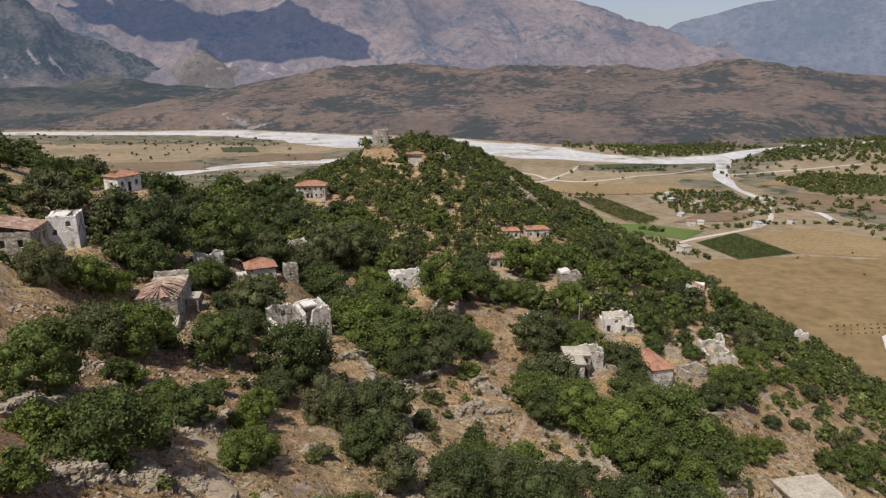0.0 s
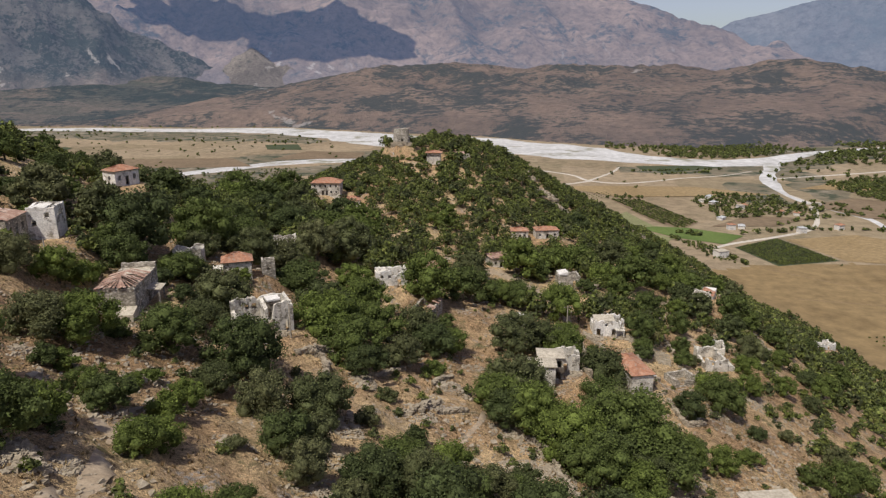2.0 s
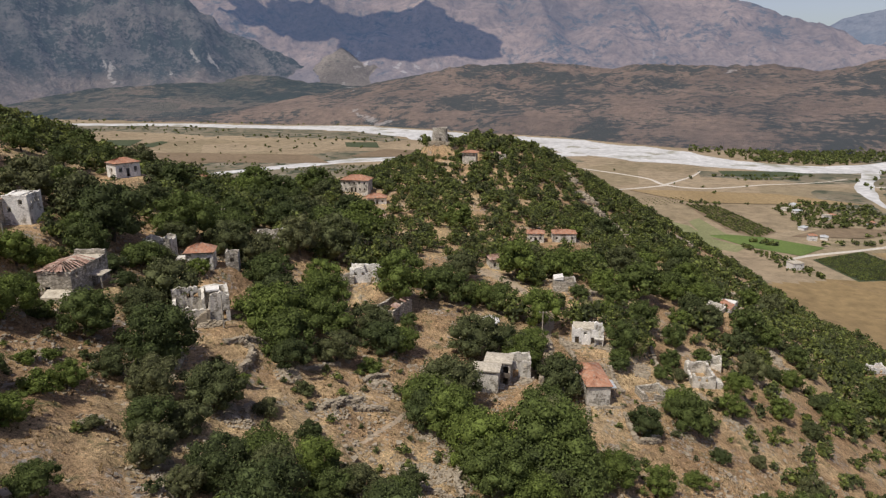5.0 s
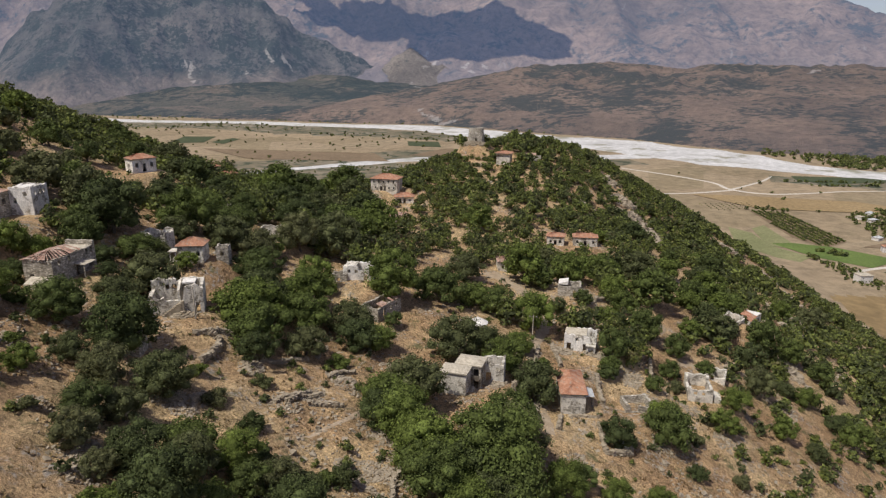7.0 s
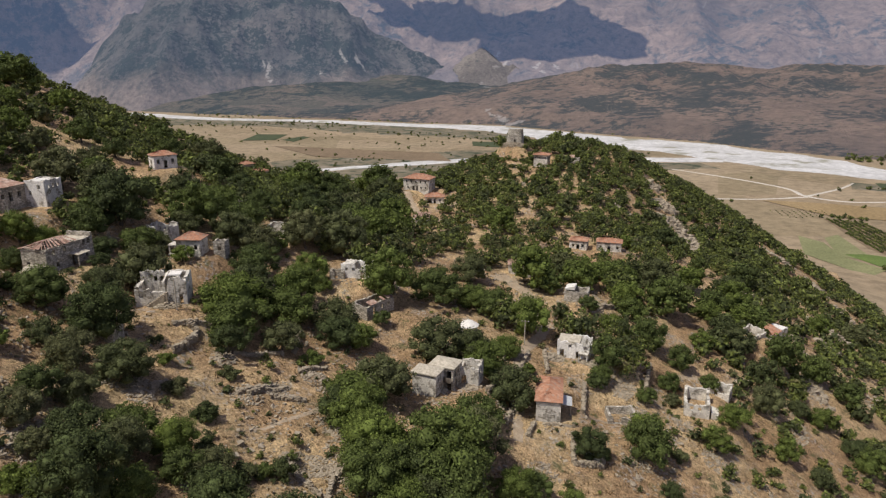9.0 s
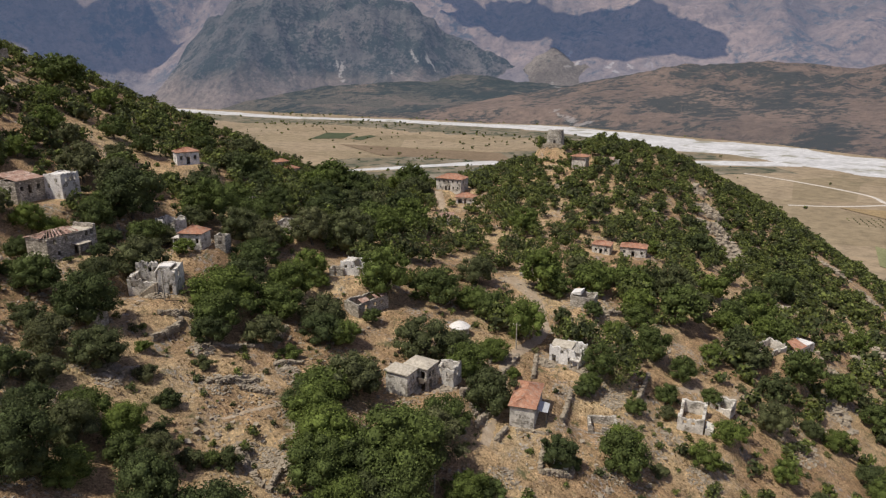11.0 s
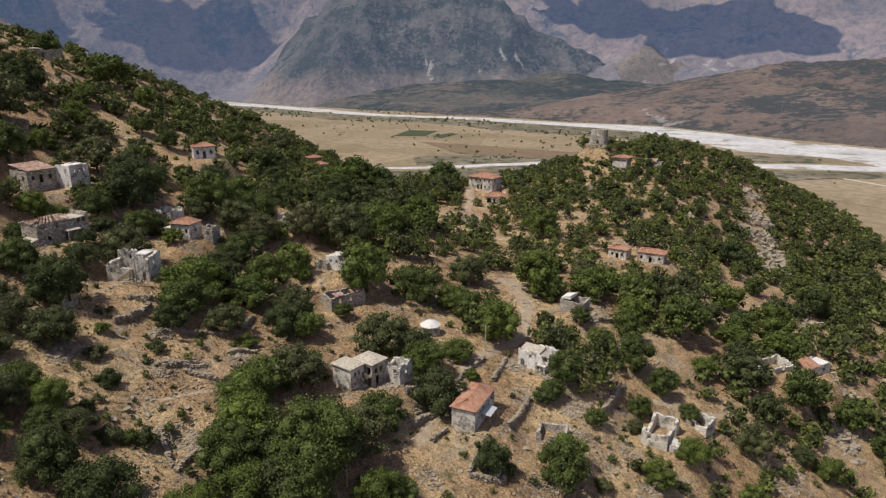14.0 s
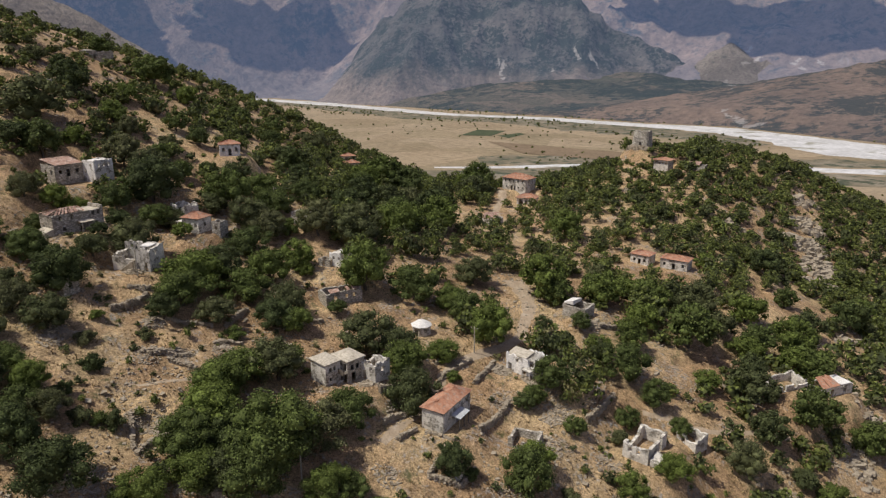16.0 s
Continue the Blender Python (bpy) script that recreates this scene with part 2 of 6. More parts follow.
BANK = mottled("scrubby_river_bank", [(0.3, (0.115, 0.110, 0.070)), (0.5, (0.19, 0.160, 0.105)), (0.7, (0.27, 0.235, 0.175))], 0.011, 0.05, spot=((0.055, 0.065, 0.038), 0.035, 0.50, 0.60))
for path in ([(-3250, 1860, 200), (-2688, 1850, 220), (-2125, 1790, 220), (-1625, 1720, 260), (-1250, 1770, 220), (-875, 1740, 260), (-600, 1700, 200), (-400, 1600, 120)],
             [(-700, 990, 150), (-560, 1130, 170), (-420, 1290, 150), (-250, 1380, 130), (-90, 1450, 110)], [(-700, 800, 60), (-560, 900, 110), (-430, 1050, 150), (-330, 1130, 130), (-150, 1215, 110), (40, 1330, 90)],
             [(250, 1190, 70), (400, 1180, 120), (520, 1230, 140), (640, 1330, 120), (800, 1430, 120), (1100, 1530, 120), (1700, 1580, 120)], [(560, 1430, 130), (700, 1540, 130), (900, 1640, 120), (1300, 1740, 120)],
             [(430, 1050, 60), (395, 960, 70), (400, 880, 60)], [(540, 1180, 80), (530, 1040, 90), (500, 940, 60), (520, 840, 70), (540, 720, 80), (560, 600, 70)]):
    tagged(band("river_bank", path, 0.25, BANK, 0.3), "scrubby grey-green bank beside the gravel", "river bank", kind="structure")
RIVER = [(-3250, 1950, 162), (-2688, 1950, 162), (-2125, 1900, 138), (-1625, 1838, 112), (-1250, 1912, 112), (-875, 1894, 131), (-625, 1906, 188),
                           (-375, 1775, 188), (-188, 1650, 275), (0, 1600, 238), (188, 1438, 238), (350, 1312, 120), (475, 1281, 110), (575, 1331, 80),
                           (700, 1438, 48), (875, 1538, 30), (1125, 1612, 26), (1750, 1662, 22)]
river = band("river_bed", RIVER, 0.5, GRAVEL)
tagged(river, "wide pale gravel bed of a braided river", "river", kind="structure")
ARM = [(-700, 870, 14), (-620, 950, 30), (-540, 1050, 38), (-438, 1175, 55), (-350, 1250, 66), (-188, 1306, 66), (-75, 1369, 70), (50, 1425, 75)]
arm = band("river_bed", ARM, 0.45, GRAVEL)
tagged(arm, "pale gravel side arm of the river", "river", kind="structure")
creek = band("river_bed", [(562, 1288, 50), (502, 1162, 30), (460, 1044, 24), (446, 975, 12), (442, 925, 9), (452, 862, 12), (472, 800, 14), (464, 750, 7)], 0.45, GRAVEL, 0.3)
tagged(creek, "dry gravel stream bed joining the river", "river", kind="structure")

# ---------------------------------------------------------------- mountains across the river
def crest(x, y, path, front, power=1.0):
    """Height under a crest line of (x, y, z) points, which falls away over the distance front."""
    best = np.zeros_like(x)
    pts = np.array(path, float)
    for a, b in zip(pts[:-1], pts[1:]):
        d = b[:2] - a[:2]
        u = np.clip(((x - a[0]) * d[0] + (y - a[1]) * d[1]) / (d @ d), 0, 1)
        dist = np.hypot(x - a[0] - u * d[0], y - a[1] - u * d[1])
        best = np.maximum(best, (a[2] + u * (b[2] - a[2])) * np.clip(1 - dist / front, 0, 1) ** power)
    return best


def spur(x, y, path, slope):
    """Height under a crest line of (x, y, z) points, falling away on both sides at a steady slope."""
    best = np.zeros_like(x) - 50
    pts = np.array(path, float)
    for a, b in zip(pts[:-1], pts[1:]):
        d = b[:2] - a[:2]
        u = np.clip(((x - a[0]) * d[0] + (y - a[1]) * d[1]) / (d @ d), 0, 1)
        dist = np.hypot(x - a[0] - u * d[0], y - a[1] - u * d[1])
        best = np.maximum(best, a[2] + u * (b[2] - a[2]) - slope * dist)
    return best


def ridged(x, y, octaves, seed):
    total, amp, norm = 0.0, 1.0, 0.0
    for k in range(octaves):
        total = total + amp * (1 - np.abs(2 * value_noise(x * 2**k, y * 2**k, seed + k) - 1))
        norm += amp
        amp *= 0.5
    return total / norm


EDGE = np.array([(-5000, -1500), (-3900, 200), (-3500, 1250), (-3250, 2035), (-2125, 1975), (-1625, 1900), (-1250, 1975), (-875, 1965), (-625, 2005), (-375, 1875), (-188, 1795), (0, 1730), (188, 1565), (350, 1400), (475, 1370), (575, 1420), (700, 1495), (875, 1580), (1125, 1650), (1750, 1695)], float)


def range_sheet(az0, az1, step, r0, r1, rows, height, material, label, seed, relief, ravine, warp=120, run=2.6, lumps=14, valley=True):
    """A stretch of mountain as seen from the valley: a fan of ground from az0 to az1 degrees and r0 to r1 metres, cut by ravines that run down to the valley."""
    az = np.radians(np.arange(az0, az1, step))
    rr = r0 * (r1 / r0) ** np.linspace(0, 1, rows)
    ga, gr = np.meshgrid(az, rr)
    x, y = 60 - gr * np.sin(ga), 25 + gr * np.cos(ga)
    dx, dy = fbm(x / 420, y / 420, 4, seed), fbm(x / 420, y / 420, 4, seed + 5)
    z = height(x + warp * dx, y + warp * dy)
    if valley:
        wide = np.interp(x, [-3900, -2700], [2400, 170])
        z = z * smooth(0, 1, (y - np.interp(x, EDGE[:, 0], EDGE[:, 1]) + 25 * dy) / wide)
    k = smooth(4, 140, z)
    across, down = (ga * 3000 + 260 * dx) / ravine, (gr + 300 * dy) / (ravine * run)
    z = z + k * (relief * np.minimum(z, 700) * np.interp(z, [0, 200, 450, 620], [1, 1, 0.8, 0.3]) * (0.7 * ridged(across, down, 5, seed + 10) + 0.3 * ridged(x / ravine, y / ravine, 4, seed + 30) - 0.66) + lumps * fbm(x / 70, y / 70, 3, seed + 20))
    z = np.where(z < 2.0, -8, z)
    ob = sheet("backdrop", np.stack([x, y, z], -1).reshape(-1, 3), len(az), len(rr), material)
    ob.data.flip_normals()
    return tagged(ob, label, "mountains", kind="structure")


def mountain_material(name, stops, scale, scrub, scrub_scale, lo, hi, scree=None, haze_glow=None, scars=(), fields=None, low=None):
    m, nt, b = mat(name, 0.95)
    co = coords(nt)
    base = ramp(nt, noise_tex(nt, co, scale, 8.0, 0.6), stops)
    fine = noise_tex(nt, co, scale * 14, 7.0, 0.72)
    if fields:
        v = node(nt, "ShaderNodeTexVoronoi", Scale=fields[0])
        sq = node(nt, "ShaderNodeMapping", Scale=(1, 2.2, 0))
        nt.links.new(co, sq.inputs["Vector"])
        nt.links.new(sq.outputs[0], v.inputs["Vector"])
        sep = nt.nodes.new("ShaderNodeSeparateColor")
        nt.links.new(v.outputs["Color"], sep.inputs[0])
        base = mix(nt, fields[1], base, ramp(nt, sep.outputs[0], fields[2]))
    col = mix(nt, 0.75, base, ramp(nt, fine, [(0.32, grey(0.5)), (0.5, grey(1.0)), (0.68, grey(1.4))]), "MULTIPLY")
    add = nt.nodes.new("ShaderNodeMath")
    add.operation = "ADD"
    nt.links.new(noise_tex(nt, co, scrub_scale, 8.0, 0.74), add.inputs[0])
    shift = nt.nodes.new("ShaderNodeMath")
    shift.operation = "MULTIPLY_ADD"
    nt.links.new(noise_tex(nt, co, scrub_scale * 0.14, 4.0, 0.6), shift.inputs[0])
    shift.inputs[1].default_value = 0.9
    shift.inputs[2].default_value = -0.45
    nt.links.new(shift.outputs[0], add.inputs[1])
    col = mix(nt, ramp(nt, add.outputs[0], [(lo, grey(0)), (hi, grey(0.92))]), col, scrub)
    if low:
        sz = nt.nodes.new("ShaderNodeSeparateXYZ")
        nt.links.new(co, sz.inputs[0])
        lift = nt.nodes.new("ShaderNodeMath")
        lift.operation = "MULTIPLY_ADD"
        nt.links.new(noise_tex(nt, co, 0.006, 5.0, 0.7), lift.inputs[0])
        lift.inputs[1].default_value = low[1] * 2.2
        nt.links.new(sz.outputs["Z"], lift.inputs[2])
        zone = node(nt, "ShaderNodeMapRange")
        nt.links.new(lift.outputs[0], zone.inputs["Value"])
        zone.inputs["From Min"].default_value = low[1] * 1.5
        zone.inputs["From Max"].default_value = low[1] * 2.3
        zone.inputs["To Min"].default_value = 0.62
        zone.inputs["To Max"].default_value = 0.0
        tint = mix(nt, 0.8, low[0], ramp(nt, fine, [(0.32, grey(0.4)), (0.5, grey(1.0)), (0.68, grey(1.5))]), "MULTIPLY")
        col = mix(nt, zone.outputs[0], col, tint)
    if scree:
        v = node(nt, "ShaderNodeTexNoise", Scale=scale * 5, Detail=7.0, Roughness=0.68, Distortion=0.8)
        sq = node(nt, "ShaderNodeMapping", Scale=(1.6, 0.45, 0.45))
        nt.links.new(co, sq.inputs["Vector"])
        nt.links.new(sq.outputs[0], v.inputs["Vector"])
        col = mix(nt, ramp(nt, v.outputs["Fac"], [(0.62, grey(0)), (0.72, grey(0.6))]), col, scree)
    edge = noise_tex(nt, co, 0.05, 6.0, 0.8)
    shake = node(nt, "ShaderNodeTexNoise", Scale=0.022, Detail=5.0, Roughness=0.7)
    nt.links.new(co, shake.inputs["Vector"])
    ragged = nt.nodes.new("ShaderNodeVectorMath")
    ragged.operation = "MULTIPLY_ADD"
    nt.links.new(shake.outputs["Color"], ragged.inputs[0])
    ragged.inputs[1].default_value = (90, 90, 0)
    nt.links.new(co, ragged.inputs[2])
    for (sx, sy), (rx, ry), turn in scars:
        mp = node(nt, "ShaderNodeMapping", Location=(-sx - 45, -sy - 45, 0), Scale=(1, 1, 0))
        nt.links.new(ragged.outputs[0], mp.inputs["Vector"])
        rot = node(nt, "ShaderNodeMapping", Rotation=(0, 0, -math.radians(turn)))
        nt.links.new(mp.outputs[0], rot.inputs["Vector"])
        sc = node(nt, "ShaderNodeMapping", Scale=(1 / rx, 1 / ry, 0))
        nt.links.new(rot.outputs[0], sc.inputs["Vector"])
        ln = nt.nodes.new("ShaderNodeVectorMath")
        ln.operation = "LENGTH"
        nt.links.new(sc.outputs[0], ln.inputs[0])
        sub = nt.nodes.new("ShaderNodeMath")
        sub.operation = "MULTIPLY_ADD"
        nt.links.new(edge, sub.inputs[0])
        sub.inputs[1].default_value = -4.0
        plus = nt.nodes.new("ShaderNodeMath")
        plus.inputs[1].default_value = 1.2
        nt.links.new(ln.outputs["Value"], plus.inputs[0])
        nt.links.new(plus.outputs[0], sub.inputs[2])
        col = mix(nt, ramp(nt, sub.outputs[0], [(0.0, grey(0.6)), (0.7, grey(0))]), col, (0.44, 0.40, 0.355))
    nt.links.new(col, b.inputs["Base Color"])
    bump(nt, b, fine, 1.0, 22.0)
    # distance haze is imitated by a faint blue emission of the whole slope
    if haze_glow:
        b.inputs["Emission Color"].default_value = (*haze_glow[0], 1)
        b.inputs["Emission Strength"].default_value = haze_glow[1]
    return m


# blue of the distance haze, put into each mountain material as emission
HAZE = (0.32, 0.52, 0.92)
# pale scree and gully scars: middle, half sizes, turn
SCARS = [((-1935, 2572), (8, 26), 15), ((-1900, 2525), (7, 18), -25), ((-1970, 2575), (5, 16), 40), ((-1680, 2795), (26, 7), -35), ((-1612, 2840), (20, 7), -20), ((-1718, 2660), (6, 10), 0),
         ((-1030, 3300), (10, 22), 10), ((-1050, 3225), (9, 20), -15), ((-1100, 3380), (7, 14), 20), ((-830, 3275), (15, 14), 10), ((-875, 3334), (10, 14), 0), ((-785, 3380), (16, 7), 0),
         ((-574, 2020), (32, 12), 20), ((-618, 2065), (24, 9), -40), ((-662, 2095), (18, 6), -20), ((-693, 2114), (8, 10), 0), ((-975, 2905), (22, 12), 10), ((-1063, 3057), (10, 14), 0), ((575, 2645), (16, 10), 20),
         ((-835, 2560), (10, 6), 30)]
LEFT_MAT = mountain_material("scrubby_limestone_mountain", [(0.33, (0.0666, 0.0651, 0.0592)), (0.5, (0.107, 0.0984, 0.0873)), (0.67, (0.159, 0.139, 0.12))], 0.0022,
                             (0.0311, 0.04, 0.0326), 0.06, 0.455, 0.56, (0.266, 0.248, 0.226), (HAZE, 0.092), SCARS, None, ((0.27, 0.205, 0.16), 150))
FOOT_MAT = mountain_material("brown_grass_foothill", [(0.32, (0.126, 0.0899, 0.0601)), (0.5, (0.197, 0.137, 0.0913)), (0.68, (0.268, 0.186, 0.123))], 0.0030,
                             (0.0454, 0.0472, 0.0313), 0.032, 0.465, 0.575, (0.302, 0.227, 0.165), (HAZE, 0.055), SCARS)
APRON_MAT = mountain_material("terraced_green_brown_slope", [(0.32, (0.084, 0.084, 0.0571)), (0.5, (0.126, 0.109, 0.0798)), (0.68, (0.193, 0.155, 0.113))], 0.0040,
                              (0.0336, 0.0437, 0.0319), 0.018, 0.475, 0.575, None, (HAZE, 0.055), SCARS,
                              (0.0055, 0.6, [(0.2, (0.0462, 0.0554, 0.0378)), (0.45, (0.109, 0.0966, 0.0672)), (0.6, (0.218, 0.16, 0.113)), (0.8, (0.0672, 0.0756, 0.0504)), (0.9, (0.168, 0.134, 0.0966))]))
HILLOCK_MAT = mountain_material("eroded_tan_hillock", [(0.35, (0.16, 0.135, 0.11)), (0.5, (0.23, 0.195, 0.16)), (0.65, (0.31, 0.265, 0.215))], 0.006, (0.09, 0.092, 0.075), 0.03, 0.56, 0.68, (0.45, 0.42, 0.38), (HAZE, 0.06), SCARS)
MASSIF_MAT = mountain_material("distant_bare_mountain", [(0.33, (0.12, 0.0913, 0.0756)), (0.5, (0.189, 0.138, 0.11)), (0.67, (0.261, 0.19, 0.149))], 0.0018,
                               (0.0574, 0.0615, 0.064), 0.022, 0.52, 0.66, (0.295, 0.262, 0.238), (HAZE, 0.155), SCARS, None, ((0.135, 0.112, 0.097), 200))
FAR_MAT = mountain_material("far_range_haze_glow", [(0.35, (0.10, 0.10, 0.105)), (0.65, (0.15, 0.145, 0.14))], 0.0015, (0.09, 0.10, 0.105), 0.006, 0.5, 0.7, None, (HAZE, 0.19))
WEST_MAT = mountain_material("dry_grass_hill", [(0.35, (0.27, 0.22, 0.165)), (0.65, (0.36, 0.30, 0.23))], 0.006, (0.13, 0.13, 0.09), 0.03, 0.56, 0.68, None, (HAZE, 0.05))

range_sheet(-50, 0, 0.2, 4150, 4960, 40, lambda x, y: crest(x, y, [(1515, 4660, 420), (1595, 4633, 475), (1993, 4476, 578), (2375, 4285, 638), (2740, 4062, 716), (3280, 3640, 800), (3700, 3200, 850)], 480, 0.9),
            FAR_MAT, "pale blue far mountain range with haze as emission", 700, 0.12, 500, 60)
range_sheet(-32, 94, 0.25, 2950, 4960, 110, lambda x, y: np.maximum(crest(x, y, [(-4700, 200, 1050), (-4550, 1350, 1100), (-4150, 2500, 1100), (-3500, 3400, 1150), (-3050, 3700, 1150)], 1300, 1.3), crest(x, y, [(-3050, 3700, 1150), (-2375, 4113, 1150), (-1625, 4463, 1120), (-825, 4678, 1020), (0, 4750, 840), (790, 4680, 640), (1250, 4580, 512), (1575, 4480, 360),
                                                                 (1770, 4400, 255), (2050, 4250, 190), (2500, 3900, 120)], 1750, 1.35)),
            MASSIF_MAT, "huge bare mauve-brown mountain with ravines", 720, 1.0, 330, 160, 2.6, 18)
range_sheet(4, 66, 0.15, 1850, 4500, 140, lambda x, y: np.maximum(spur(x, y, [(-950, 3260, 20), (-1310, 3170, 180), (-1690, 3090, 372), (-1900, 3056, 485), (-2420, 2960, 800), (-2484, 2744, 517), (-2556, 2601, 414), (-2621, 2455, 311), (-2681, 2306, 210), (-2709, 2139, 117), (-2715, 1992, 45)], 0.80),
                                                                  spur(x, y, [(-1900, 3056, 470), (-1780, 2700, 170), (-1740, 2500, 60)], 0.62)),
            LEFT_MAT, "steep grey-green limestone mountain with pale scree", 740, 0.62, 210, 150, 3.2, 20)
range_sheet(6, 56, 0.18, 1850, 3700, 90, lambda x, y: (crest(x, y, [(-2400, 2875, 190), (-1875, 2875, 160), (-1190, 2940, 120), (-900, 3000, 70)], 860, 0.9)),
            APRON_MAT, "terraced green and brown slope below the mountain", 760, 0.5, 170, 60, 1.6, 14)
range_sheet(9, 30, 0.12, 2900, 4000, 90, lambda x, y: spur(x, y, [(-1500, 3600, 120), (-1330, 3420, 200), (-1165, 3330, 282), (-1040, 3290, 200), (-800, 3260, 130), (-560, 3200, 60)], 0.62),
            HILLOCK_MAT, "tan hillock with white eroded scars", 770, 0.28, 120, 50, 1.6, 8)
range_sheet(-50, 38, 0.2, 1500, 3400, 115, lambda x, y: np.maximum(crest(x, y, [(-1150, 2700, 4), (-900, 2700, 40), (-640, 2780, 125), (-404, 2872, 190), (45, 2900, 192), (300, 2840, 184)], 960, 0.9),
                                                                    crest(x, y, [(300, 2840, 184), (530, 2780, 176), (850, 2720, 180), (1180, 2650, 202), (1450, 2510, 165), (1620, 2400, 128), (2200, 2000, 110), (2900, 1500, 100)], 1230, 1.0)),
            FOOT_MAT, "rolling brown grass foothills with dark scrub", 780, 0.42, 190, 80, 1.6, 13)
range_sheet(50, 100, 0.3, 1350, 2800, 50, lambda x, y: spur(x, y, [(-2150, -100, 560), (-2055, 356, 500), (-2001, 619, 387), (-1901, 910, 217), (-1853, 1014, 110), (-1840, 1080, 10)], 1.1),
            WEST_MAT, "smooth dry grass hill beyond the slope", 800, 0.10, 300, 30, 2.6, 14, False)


def cloud(sx, sy, sz, rx, ry, turn, seed):
    """A flat cumulus high outside the view, whose shade lies round the place (sx, sy, sz) of the mountain."""
    place = Vector((sx, sy, sz)) + SUN_FROM * (1700 - sz) / SUN_FROM.z
    rz = 100
    bm = bmesh.new()
    bmesh.ops.create_icosphere(bm, subdivisions=4, radius=1)
    for v in bm.verts:
        f = 1 + 0.7 * noise.noise(v.co * 1.5 + Vector((seed, 0, 0))) + 0.34 * noise.noise(v.co * 3.4 + Vector((0, seed, 0))) + 0.20 * noise.noise(v.co * 8 + Vector((0, 0, seed))) + 0.10 * noise.noise(v.co * 17)
        v.co = Vector((v.co.x * rx * f, v.co.y * ry * f, max(v.co.z, -0.25) * rz * f))
    me = bpy.data.meshes.new("cloud")
    bm.to_mesh(me)
    bm.free()
    me.materials.append(CLOUD_MAT)
    ob = new("cloud", me)
    ob.matrix_world = pose(*place, 0, 0, turn)
    tagged(ob, "white fair-weather cumulus cloud shading the mountain", "cloud", kind="structure")


CLOUD_MAT = mottled("cloud_white", [(0.3, grey(0.78)), (0.7, grey(0.85))], 0.002, 0.02)
cloud(-910, 3610, 340, 450, 225, 22, 3)
cloud(-1500, 3560, 400, 290, 190, 10, 14)
cloud(-3560, 2290, 430, 420, 130, 58, 9)
cloud(-4120, 1430, 520, 330, 210, 40, 21)

# ---------------------------------------------------------------- buildings
def masonry(name, stops, plaster=None, cover=0.0):
    """Rough coursed rubble masonry with dark joints, under patches of old plaster."""
    m, nt, b = mat(name, 0.95)
    co = coords(nt)
    flat = node(nt, "ShaderNodeMapping", Scale=(1.0, 1.0, 1.9))
    nt.links.new(co, flat.inputs["Vector"])
    v = node(nt, "ShaderNodeTexVoronoi", Scale=1.9)
    nt.links.new(flat.outputs[0], v.inputs["Vector"])
    sep = nt.nodes.new("ShaderNodeSeparateColor")
    nt.links.new(v.outputs["Color"], sep.inputs[0])
    col = ramp(nt, sep.outputs[0], stops)
    joint = ramp(nt, v.outputs["Distance"], [(0.30, grey(1.0)), (0.52, grey(0.55))])
    col = mix(nt, 0.8, col, joint, "MULTIPLY")
    if plaster:
        patch = noise_tex(nt, co, 0.55, 5.0, 0.7)
        col = mix(nt, ramp(nt, patch, [(0.62 - cover, grey(0)), (0.68 - cover, grey(0.95))]), col, plaster)
    stain = noise_tex(nt, co, 0.35, 6.0, 0.7)
    col = mix(nt, 0.85, col, ramp(nt, stain, [(0.30, grey(0.55)), (0.5, grey(0.95)), (0.68, grey(1.2))]), "MULTIPLY")
    grain = noise_tex(nt, co, 3.5, 6.0, 0.75)
    col = mix(nt, 0.7, col, ramp(nt, grain, [(0.32, grey(0.5)), (0.62, grey(1.2))]), "MULTIPLY")
    nt.links.new(col, b.inputs["Base Color"])
    bump(nt, b, v.outputs["Distance"], 0.6, -0.06)
    return m


STONE = masonry("weathered_stone_wall", [(0.15, (0.35, 0.31, 0.245)), (0.5, (0.52, 0.465, 0.38)), (0.85, (0.66, 0.605, 0.505))])
PALE = masonry("bleached_plaster_wall", [(0.15, (0.32, 0.285, 0.225)), (0.5, (0.48, 0.435, 0.36)), (0.85, (0.61, 0.565, 0.475))], (0.68, 0.635, 0.55), 0.18)
CONCRETE = mottled("weathered_slab", [(0.3, (0.400, 0.349, 0.270)), (0.6, (0.520, 0.466, 0.369))], 0.5, 2.0, 0.9, 0.03, ((0.250, 0.213, 0.162), 0.7, 0.6, 0.72))
TILE = mottled("old_clay_tiles", [(0.3, (0.29, 0.135, 0.082)), (0.5, (0.41, 0.205, 0.125)), (0.7, (0.49, 0.30, 0.205))], 0.9, 4.0, 0.85, 0.05, ((0.30, 0.24, 0.19), 1.3, 0.55, 0.68))
FADED = mottled("faded_clay_tiles", [(0.3, (0.25, 0.15, 0.11)), (0.5, (0.38, 0.24, 0.18)), (0.7, (0.52, 0.42, 0.35))], 0.9, 3.0, 0.9, 0.06, ((0.12, 0.09, 0.07), 1.2, 0.56, 0.66))
WOOD = mottled("grey_timber", [(0.3, (0.10, 0.08, 0.06)), (0.7, (0.20, 0.17, 0.14))], 2.0, 9.0, 0.85)
DARKWOOD = mottled("dark_door_boards", [(0.3, (0.035, 0.03, 0.025)), (0.7, (0.08, 0.065, 0.05))], 3.0, 12.0, 0.8)
METAL = mottled("galvanised_sheet", [(0.3, (0.42, 0.43, 0.43)), (0.7, (0.55, 0.56, 0.56))], 0.8, 4.0, 0.5)
